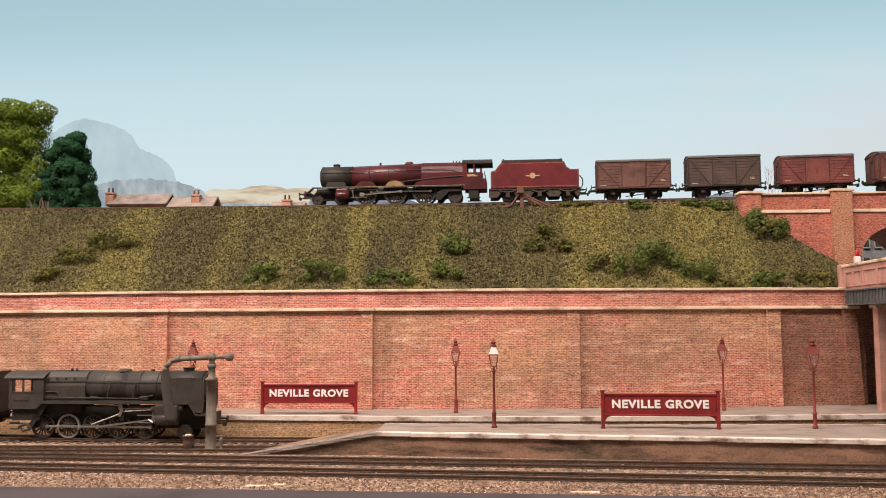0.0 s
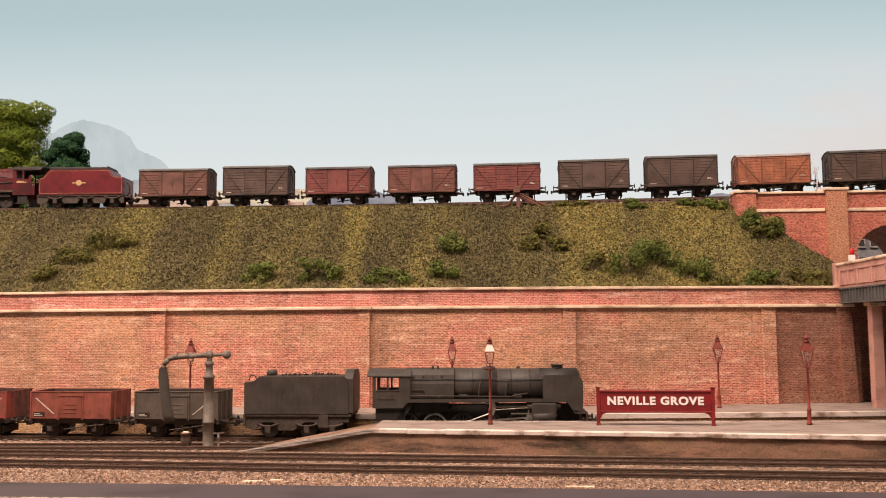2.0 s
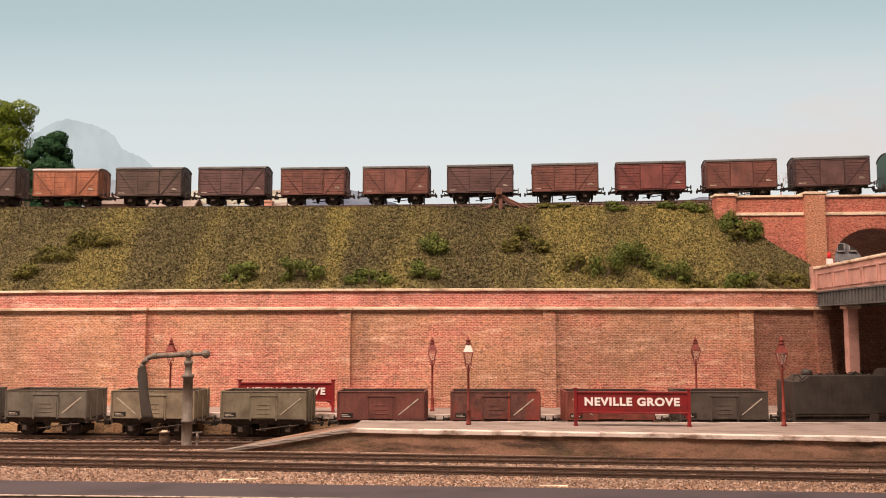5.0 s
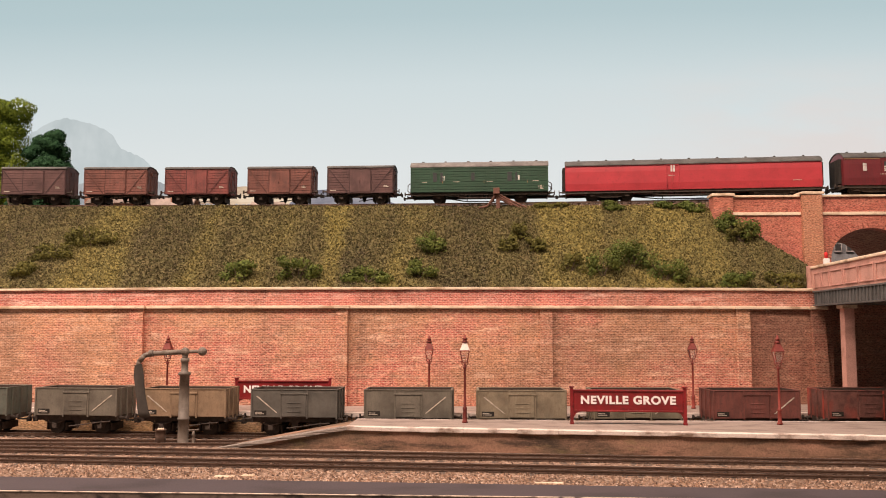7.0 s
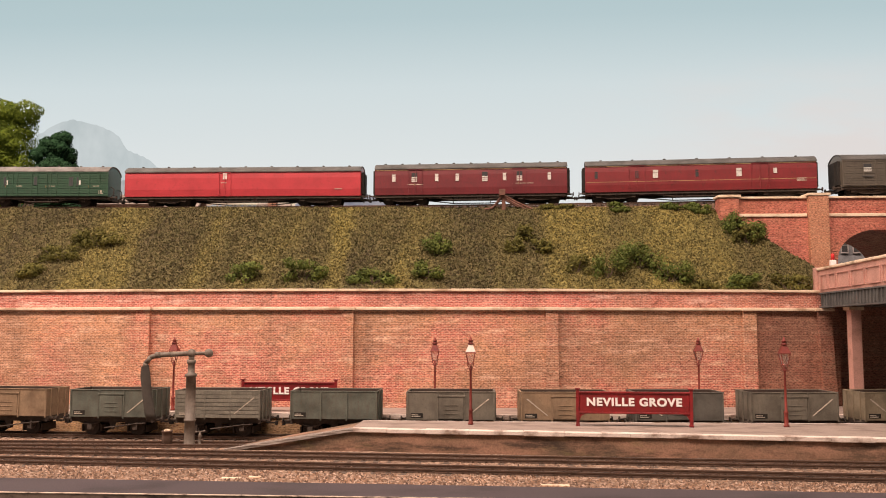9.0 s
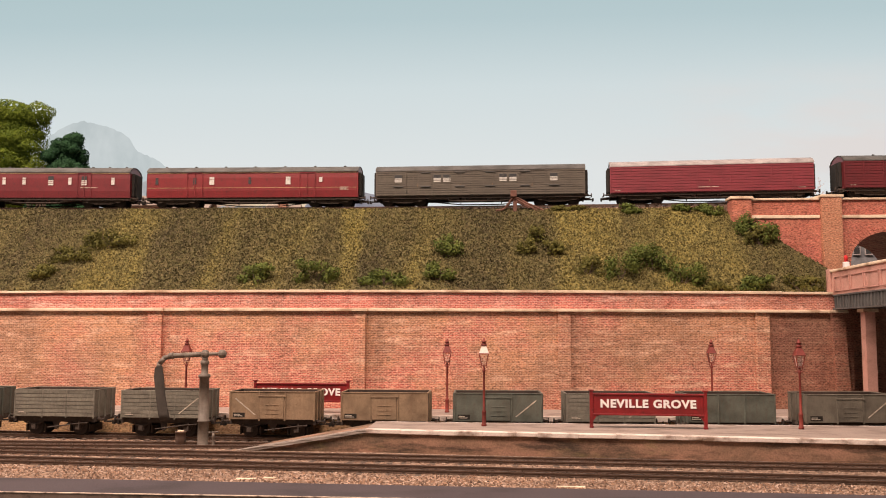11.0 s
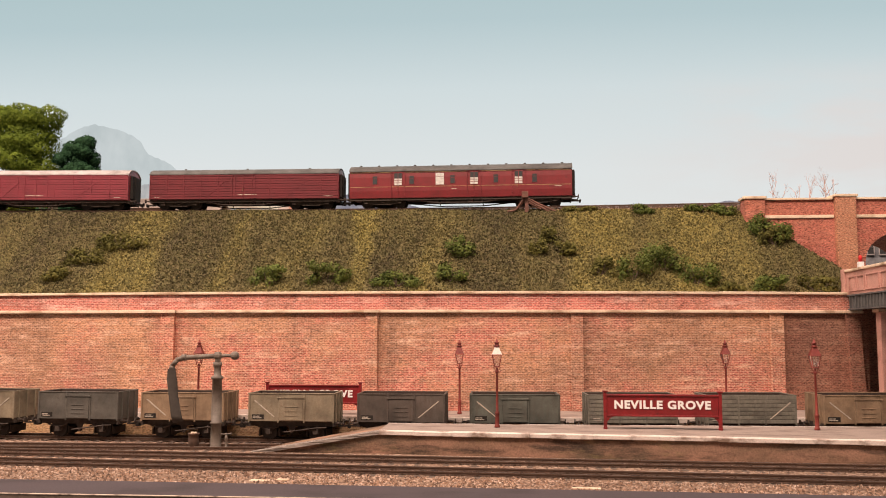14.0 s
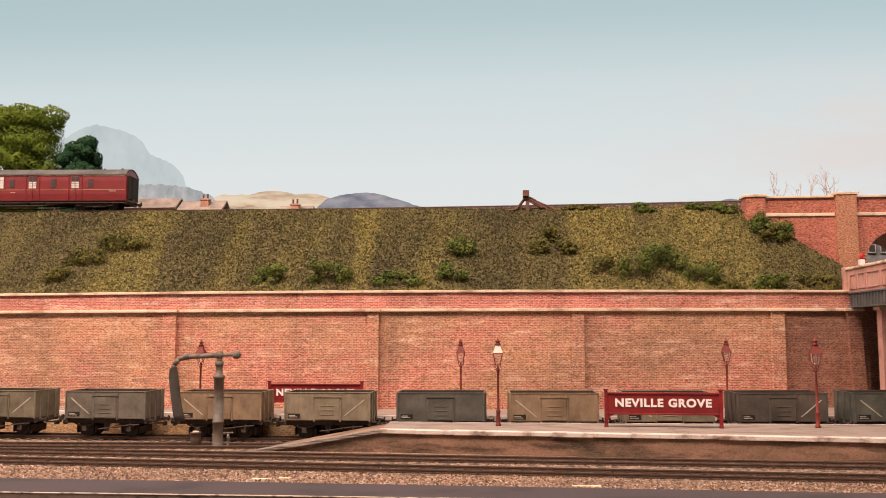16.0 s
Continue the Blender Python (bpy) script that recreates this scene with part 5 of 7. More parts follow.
def mineral_wagon(s, colour, stripe="", planked=False, door=True):
    m = PAINT[colour]
    kind = "planked open wagon" if planked else "steel mineral wagon"
    w = thing("open_wagon", f"{TONE_WORDS[colour]} weathered {kind}" + (" with white diagonal stripe" if stripe else " in a goods train"), "wagon", group="open wagons of the goods train")
    L, H, z0, z1 = 32.5, 16.0, 14.2, 34.4
    bm = B()
    for y in (-H, H):
        box(bm, -L, L, *sorted((y, y - math.copysign(0.9, y))), z0, z1, 0.15)
    box(bm, -L, -L + 0.9, -H + 0.95, H - 0.95, z0, z1)
    box(bm, L - 0.9, L, -H + 0.95, H - 0.95, z0, z1)
    if planked:
        for k in range(7):
            za = z0 + 0.3 + k * 2.85
            for y in (-H - 0.4, H):
                part("plank", box(B(), -L + 0.2, L - 0.2, y, y + 0.4, za, za + 2.45, 0.12), m, w)
    part("body", bm, m, w)
    bm = B()
    box(bm, -L + 1, L - 1, -H + 1, H - 1, z0, z0 + 1)
    for y in (-H + 0.95, H - 1.25):
        box(bm, -L + 1, L - 1, y, y + 0.3, z0 + 1, z1 + 0.1)
    for x in (-L + 0.95, L - 1.25):
        box(bm, x, x + 0.3, -H + 1.3, H - 1.3, z0 + 1, z1 + 0.1)
    part("inside", bm, INSIDE, w, "dark rusty inside")
    bm = B()
    for y in (-H - 0.35, H - 1.15):
        box(bm, -L - 0.3, L + 0.3, y, y + 1.5, z1 - 0.2, z1 + 0.5, 0.2)
    for x in (-L - 0.3, L - 0.9):
        box(bm, x, x + 1.2, -H, H, z1 - 0.2, z1 + 0.5, 0.2)
    part("top_rim", bm, m, w)
    for y in (-H - 0.55, H + 0.02):
        for x in (-L, L - 1.2, -10.2, 9.2):
            part("stanchion", box(B(), x, x + 1.1, y, y + 0.53, z0 - 1, z1 - 0.3, 0.12), m, w)
    for e in (-1, 1):
        xx = sorted((e * (L + 0.02), e * (L + 0.9)))
        for y in (-10, 0, 10):
            part("end_rib", box(B(), *xx, y - 0.7, y + 0.7, z0 - 2, z1 - 0.3, 0.12), m, w)
    if door:
        for y in (-H - 0.75, H + 0.05):
            bm = B()
            box(bm, -9, 9, y, y + 0.7, z0 + 0.6, z1 - 3.6, 0.2)
            box(bm, -10.4, 10.4, y - 0.35, y + 0.4, z1 - 3.4, z1 - 2.3, 0.15)
            for k in range(3):
                box(bm, -5, 5, y - 0.25, y + 0.1, z0 + 4 + 3.2 * k, z0 + 4.7 + 3.2 * k, 0.1)
            box(bm, -1.2, 1.2, y - 0.4, y, z0 + 0.8, z0 + 2, 0.1)
            part("side_door", bm, m, w, "drop-down side door")
    if stripe:
        e = 1 if stripe == "R" else -1
        bm = B()
        y = -H - (0.6 if planked else 0.22)
        prism(bm, [(e * 12.4, z0 + 3.4), (e * 13.5, z0 + 3.4), (e * 28.4, z1 - 5.0), (e * 27.4, z1 - 4.6)], "y", y, y + 0.2)
        part("stripe", bm, STRIPE, w, "white diagonal stripe")
    bm = B()
    face = -H - (0.6 if planked else 0.15)
    if not planked:
        part("number_panel", box(B(), -29.6, -20.6, face - 0.02, face + 0.14, z0 + 1.5, z0 + 4.9), DARK, w, "black panel for the number")
    bars(bm, -29, z0 + 2.2, 6.5, 2, face - 0.12)
    tagged(part("lettering", bm, STRIPE, w, "unreadable small lettering"), kind="stuff")
    running_gear(w, 18, L, "low")
    STOCK_LOW.append((w, s + L, 0))
    return w


STOCK_LOW, STOCK_HIGH = [], []
VAN_PAINT = {k: painted(k + "_van_paint", c, (0.06, 0.035, 0.03), 0.5) for k, c in (
    ("brown", (0.135, 0.06, 0.046)), ("dark_brown", (0.082, 0.052, 0.042)), ("red", (0.165, 0.045, 0.038)), ("rust", (0.148, 0.056, 0.042)), ("orange", (0.29, 0.105, 0.056)), ("plum", (0.095, 0.048, 0.044)))}


DARKER = {k: painted("dark_" + k + "_strapping", tone(c, 0.45), (0.04, 0.028, 0.024), 0.5) for k, c in (
    ("brown", (0.14, 0.062, 0.045)), ("dark_brown", (0.078, 0.052, 0.042)), ("red", (0.2, 0.05, 0.042)), ("rust", (0.19, 0.065, 0.045)), ("orange", (0.33, 0.115, 0.06)), ("plum", (0.11, 0.05, 0.048)))}


def curved_roof(x0, x1, half, z, rise, thick=0.9, over=0.7):
    bm = B()
    n = 12
    out = [(half + over) * math.sin(a) / math.sin(1.15) for a in np.linspace(-1.15, 1.15, n + 1)]
    top = [(y, z + rise * (math.cos(a) - math.cos(1.15)) / (1 - math.cos(1.15))) for y, a in zip(out, np.linspace(-1.15, 1.15, n + 1))]
    pts = top + [(y, q - thick) for y, q in top[::-1]]
    prism(bm, pts, "x", x0, x1)
    return bm


def box_van(s0, s1, colour, h=37.0, door="planked", roof=ROOF, marks=True):
    m = VAN_PAINT[colour]
    words = {"brown": "weathered brown", "dark_brown": "dark sooty brown", "red": "faded bauxite red", "rust": "rusty red-brown", "orange": "bright orange-brown", "plum": "dull purplish brown"}[colour]
    v = thing("goods_van", f"{words} planked goods van with curved grey roof", "van", group="goods vans of the upper train")
    L, H, z0 = (s1 - s0) / 2, 16.2, 10.4
    bm = B()
    box(bm, -L + 0.4, L - 0.4, -H + 0.3, H - 0.3, z0, h)
    prism(bm, [(y, h + 3.4 * (math.cos(y / (H + 0.7) * 1.15) - math.cos(1.15)) / (1 - math.cos(1.15)) - 0.9) for y in np.linspace(-H, H, 9)] + [(H, h - 1.2), (-H, h - 1.2)], "x", -L, L)
    part("body", bm, m, v, "body shell")
    bm, n = B(), 10
    step = (h - z0) / n
    for k in range(n):
        za = z0 + k * step
        for y in (-H, H - 0.3):
            box(bm, -L, L, y, y + 0.3, za + 0.22, za + step - 0.22)
        for x in (-L, L - 0.3):
            box(bm, x, x + 0.3, -H + 0.32, H - 0.32, za + 0.1, za + step - 0.1)
    tagged(part("planking", bm, m, v, "horizontal body planking"), kind="stuff")
    part("roof", curved_roof(-L - 0.6, L + 0.6, H, h, 3.4), roof, v, "curved grey roof")
    bm = B()
    for y in (-H - 0.4, H):
        for x in (-L, -L * 0.34, L * 0.34 - 0.9, L - 0.9):
            box(bm, x, x + 0.9, y, y + 0.4, z0 - 0.6, h - 0.6)
        for e in (-1, 1):
            prism(bm, [(e * (L - 1.2), h - 2.6), (e * (L - 2.6), h - 2.6), (e * L * 0.36, z0 + 0.5), (e * (L * 0.36 + 1.4), z0 + 0.5)], "y", y, y + 0.36)
        box(bm, -L, L, y, y + 0.4, z0 - 0.4, z0 + 0.5)
    for e in (-1, 1):
        xx = sorted((e * L, e * (L + 0.5)))
        for y in (-15.6, -6, 5, 14.6):
            box(bm, *xx, y, y + 1, z0, h - 1)
        box(bm, *sorted((e * L, e * (L + 1.1))), -3, 3, h - 6.4, h - 2.4)
    tagged(part("framing", bm, DARKER[colour], v, "darker steel strapping and diagonal braces"), kind="stuff")
    for y in (-H - 0.75, H + 0.05):
        bm = B()
        a, b = -L * 0.31, L * 0.31
        if door == "ply":
            box(bm, a, b, y, y + 0.6, z0 + 0.9, h - 3, 0.2)
            box(bm, -0.15, 0.15, y - 0.1, y + 0.2, z0 + 1, h - 3.2)
        else:
            box(bm, a, b, y + 0.2, y + 0.55, z0 + 0.9, h - 3)
            pl = B()
            for k in range(9):
                q = (h - 4 - z0) / 9
                box(pl, a, b, y - 0.05, y + 0.19, z0 + 0.9 + k * q + 0.18, z0 + 0.9 + (k + 1) * q - 0.18)
            tagged(part("door_planking", pl, m, v), kind="stuff")
        box(bm, a - 1, b + 1, y - 0.2, y + 0.5, h - 2.9, h - 2.2, 0.1)
        rod(bm, (-0.8, y - 0.3, z0 + 10), (-0.8, y - 0.3, z0 + 13), 0.35, 0.35, 6)
        part("side_door", bm, m, v, "sliding side door")
    if marks:
        bm = B()
        bars(bm, L - 10, z0 + 6, 5, 2, -H - 0.25, 0.5)
        bars(bm, -L + 3, z0 + 2.4, 6, 1, -H - 0.25, 0.6)
        tagged(part("lettering", bm, STRIPE, v, "small unreadable white markings"), kind="stuff")
    running_gear(v, 20, L - 1, "high", 6.0)
    STOCK_HIGH.append((v, (s0 + s1) / 2, 0))
    return v


COACH = {k: painted(k + "_coach_paint", c, d, a, 0.42, 0.5, 0.16) for k, c, d, a in (
    ("crimson", (0.36, 0.032, 0.04), (0.25, 0.028, 0.03), 0.15), ("maroon", (0.17, 0.016, 0.019), (0.08, 0.025, 0.02), 0.35), ("green", (0.022, 0.062, 0.034), (0.04, 0.042, 0.03), 0.4),
    ("grey", (0.105, 0.088, 0.068), (0.06, 0.045, 0.038), 0.45), ("cherry", (0.2, 0.03, 0.04), (0.1, 0.025, 0.025), 0.35), ("plum", (0.135, 0.017, 0.021), (0.06, 0.02, 0.02), 0.35))}


def bogie(parent, x, half=17.0, train="high"):
    bm = B()
    for s in (-1, 1):
        yy = sorted((s * 11.2, s * 12.8))
        prism(bm, [(x - half - 5, 6.4), (x - half - 5, 8.6), (x + half + 5, 8.6), (x + half + 5, 6.4), (x + half, 5.2), (x + 8, 3.0), (x - 8, 3.0), (x - half, 5.2)], "y", *yy)
        for e in (-1, 1):
            box(bm, x + e * half - 2.2, x + e * half + 2.2, *sorted((s * 12, s * 14)), 4.2, 8.2, 0.3)
        tube(bm, [(x - 5, s * 13.2, 6.8), (x, s * 13.2, 5.2), (x + 5, s * 13.2, 6.8)], 0.8, 5)
    box(bm, x - 5, x + 5, -11, 11, 5, 9.6)
    part("bogie", bm, FRAME, parent, "grimy four-wheel bogie frame")
    for e in (-1, 1):
        wheelset(parent, x + e * half, 6.0, False, WHEEL, train)


BARRED, HALF = "barred", "half"


def coach(s0, s1, paint, label, windows, roof=ROOF, h=37.6, z0=9.4, lining=(), planks=0, vents=8, axles=0, doors=(), diag=(), marks=(), bogie_in=32, trusses=True, name="parcels_van", roof_rise=6.8, ledges=()):
    v = thing(name, label, "railway van", group="parcels vans of the upper train")
    L, H = (s1 - s0) / 2, 17.6
    m = COACH[paint]
    bm = B()
    side = [(-H + 0.8, z0), (-H, z0 + 7), (-H, h - 7), (-H + 0.5, h)]
    prism(bm, side + [(-y, z) for y, z in side[::-1]], "x", -L, L)
    prism(bm, [(y, h + roof_rise * (math.cos(y / (H + 0.6) * 1.15) - math.cos(1.15)) / (1 - math.cos(1.15)) - 0.9) for y in np.linspace(-H + 0.5, H - 0.5, 9)] + [(H - 0.5, h - 0.5), (-H + 0.5, h - 0.5)], "x", -L + 0.1, L - 0.1)
    part("body", bm, m, v)
    if planks:
        bm = B()
        q = (h - z0 - 1) / planks
        for k in range(planks):
            for y in (-H - 0.34, H):
                box(bm, -L + 0.3, L - 0.3, y, y + 0.34, z0 + 0.6 + k * q + 0.24, z0 + 0.6 + (k + 1) * q - 0.24)
        tagged(part("planking", bm, m, v, "horizontal body planking"), kind="stuff")
    part("roof", curved_roof(-L - 0.4, L + 0.4, H, h, roof_rise), roof, v, "curved roof with ventilators")
    if vents:
        for k in range(vents):
            x = -L + (k + 0.5) * 2 * L / vents
            part("ventilator", turned(B(), x, -4, [(0.9, h + roof_rise - 1.4), (0.9, h + roof_rise - 0.2), (1.4, h + roof_rise), (1.3, h + roof_rise + 0.5), (0.5, h + roof_rise + 0.8)], 8), roof, v)
    out = -H - (0.4 if planks else 0.12)
    for x, w, hh, z, pane in windows:
        bm = B()
        box(bm, x - w / 2 - 0.5, x + w / 2 + 0.5, out - 0.2, out + 0.3, z - 0.5, z + hh + 0.5, 0.12)
        fr = part("window", bm, m, v)
        bm = B()
        if pane is BARRED:
            # dark top light over a pale barred lower light
            part("pane", box(B(), x - w / 2, x + w / 2, out - 0.32, out - 0.18, z + hh * 0.56, z + hh), DARK_GLASS, fr, "dark top light")
            box(bm, x - w / 2, x + w / 2, out - 0.32, out - 0.18, z, z + hh * 0.55)
            part("pane", bm, PALE_GLASS, fr, "pale lower light behind bars")
            for q in (0.18, 0.37):
                part("window_bar", box(B(), x - w / 2, x + w / 2, out - 0.5, out - 0.3, z + hh * q, z + hh * q + 0.4), m, fr)
            continue
        if pane is HALF:
            # dark glass on one side, a smaller pale pane on the other
            part("pane", box(B(), x - w / 2, x + w * 0.05, out - 0.32, out - 0.18, z, z + hh), DARK_GLASS, fr, "dark window glass")
            box(bm, x + w * 0.08, x + w / 2, out - 0.32, out - 0.18, z + hh * 0.12, z + hh * 0.62)
            part("pane", bm, PALE_GLASS, fr, "pale window pane")
            continue
        box(bm, x - w / 2, x + w / 2, out - 0.32, out - 0.18, z, z + hh)
        part("pane", bm, pane, fr, "pale window pane" if pane is PALE_GLASS else "dark window glass")
        if hh > 5:
            bm = B()
            box(bm, x - w / 2, x + w / 2, out - 0.42, out - 0.3, z + hh * 0.68, z + hh * 0.68 + 0.3)
            part("glazing_bar", bm, m, fr)
    for x, z in ledges:
        part("ledge", box(B(), x - 5, x + 5, out - 1.0, out + 0.2, z, z + 1.1, 0.15), roof, v, "projecting weather ledge")
    for z in lining:
        bm = B()
        box(bm, -L + 1, L - 1, out - 0.04, out + 0.1, z, z + 0.35)
        part("lining", bm, LINING, v, "thin straw lining")
    for x, w in doors:
        bm = B()
        for q in (x - w / 2, x, x + w / 2):
            box(bm, q - 0.3, q + 0.3, out - 0.42, out + 0.1, z0 + 0.8, h - 1.5)
        box(bm, x - w / 2, x + w / 2, out - 0.22, out + 0.1, h - 2.0, h - 1.4)
        for zz in (z0 + 4, h - 6):
            box(bm, x - w / 2 - 0.6, x - w / 2 + 1.2, out - 0.3, out, zz, zz + 0.5)
        d = part("double_door", bm, m, v, "framed double doors")
        bm = B()
        rod(bm, (x - 0.8, out - 0.5, z0 + 9), (x - 0.8, out - 0.5, z0 + 12), 0.25, 0.25, 6)
        part("handle", bm, BRASS, d)
    if diag:
        bm = B()
        for x0, x1 in diag:
            prism(bm, [(x0 - 0.5, z0 + 1), (x0 + 0.5, z0 + 1), (x1 + 0.5, h - 8), (x1 - 0.5, h - 8)], "y", out - 0.2, out + 0.1)
        n = int(L / 9)
        for k in range(n + 1):
            x = -L + 0.5 + k * (2 * L - 1) / n
            box(bm, x - 0.4, x + 0.4, out - 0.25, out + 0.1, z0 + 0.4, h - 1)
        tagged(part("framing", bm, m, v, "body framing and diagonal braces"), kind="stuff")
    if marks:
        bm = B()
        for x, z, w, n in marks:
            bars(bm, x, z, w, n, out - 0.1, 0.6)
        tagged(part("lettering", bm, STRIPE, v, "small unreadable pale markings"), kind="stuff")
    bm = B()
    for s in (-1, 1):
        box(bm, -L + 1, L - 1, *sorted((s * 14.4, s * 15.6)), z0 - 2.4, z0 - 0.05)
    if trusses:
        for s in (-1, 1):
            tube(bm, [(-L * 0.46, s * 14, z0 - 2), (-L * 0.2, s * 14, 4.4), (L * 0.2, s * 14, 4.4), (L * 0.46, s * 14, z0 - 2)], 0.55, 6)
            for x in (-L * 0.2, L * 0.2):
                box(bm, x - 0.4, x + 0.4, *sorted((s * 13.6, s * 14.4)), 4.2, z0)
    box(bm, -L * 0.13, L * 0.07, -12.5, -6, 3.8, z0 - 0.3, 0.5)
    box(bm, L * 0.12, L * 0.2, -12, -5, 4.4, z0 - 0.3, 0.5)
    rod(bm, (-L * 0.3, -8, 6), (-L * 0.18, -8, 6), 2.2, 2.2, 10)
    for e in (-1, 1):
        box(bm, *sorted((e * (L - 1.4), e * L)), -15, 15, z0 - 3, z0)
    part("underframe", bm, FRAME, v, "grimy underframe with boxes and truss rods")
    bm = B()
    for e in (-1, 1):
        box(bm, *sorted((e * L, e * (L + 2.6))), -5.6, 5.6, z0 + 2, h - 2, 0.4)
        box(bm, *sorted((e * (L + 2.6), e * (L + 3.3))), -6.2, 6.2, z0 + 1.4, h - 1.6, 0.2)
    if not axles:
        bm.free()
        for e in (-1, 1):
            bm = B()
            box(bm, *sorted((e * L, e * (L + 2.6))), -12, 12, z0 + 2, h - 1, 0.3)
            box(bm, *sorted((e * (L + 2.6), e * (L + 3.3))), -6.2, 6.2, z0 + 1.4, h - 1.6, 0.2)
            part("gangway", bm, DARK, v, "black folding gangway")
            bogie(v, e * (L - bogie_in))
    else:
        bm.free()
        for s in (-1, 1):
            for e in (-1, 1):
                bm = B()
                x = e * axles
                prism(bm, [(x - 5.6, z0 - 1), (x + 5.6, z0 - 1), (x + 2, 4.2), (x - 2, 4.2)], "y", *sorted((s * 10.6, s * 11.6)))
                tube(bm, [(x - 9, s * 12.6, 8.2), (x - 3, s * 12.6, 7.0), (x + 3, s * 12.6, 7.0), (x + 9, s * 12.6, 8.2)], 0.7, 5)
                box(bm, x - 1.8, x + 1.8, *sorted((s * 11.4, s * 13.6)), 4.4, 7.6, 0.3)
                tube(bm, [(e * (L + 0.2), s * 11, z0 + 11), (e * (L + 3.4), s * 11, z0 + 9), (e * (L + 3.6), s * 11, z0 + 3), (e * (L + 0.2), s * 11, z0)], 0.45, 6)
                part("axleguard", bm, FRAME, v)
        for e in (-1, 1):
            wheelset(v, e * axles, 6.2, False, WHEEL, "high")
    buffers(v, L, 9.0)
    STOCK_HIGH.append((v, (s0 + s1) / 2, 0))
    return v


# ---- locomotives ----
RODS = []  # rod object, wheel radius, rest place, train


CONN = []  # rod, crosshead and their measures


def connecting_rod(parent, s, r, wx, wz, cz, length, way, train):
    bm = B()
    yy = sorted((s * 11.7, s * 12.4))
    prism(bm, [(0, -0.8), (0, 0.8), (way * length, 0.5), (way * length, -0.5)], "y", *yy)
    rod(bm, (0, s * 11.4, 0), (0, s * 12.8, 0), 1.5, 1.5, 10)
    c = part("connecting_rod", bm, STEEL, parent, "steel connecting rod", (wx, 0, wz))
    x = part("crosshead", box(B(), -2.4, 2.4, *sorted((s * 11.2, s * 13.2)), -2, 2, 0.3), STEEL, parent, "sliding crosshead", (wx + way * length, 0, cz))
    CONN.append((c, x, r, wx, wz, cz, length, way, train))


def barrel(bm, x0, x1, z, r0, r1, n=28):
    rod(bm, (x0, 0, z), (x1, 0, z), r0, r1, n)
    return bm


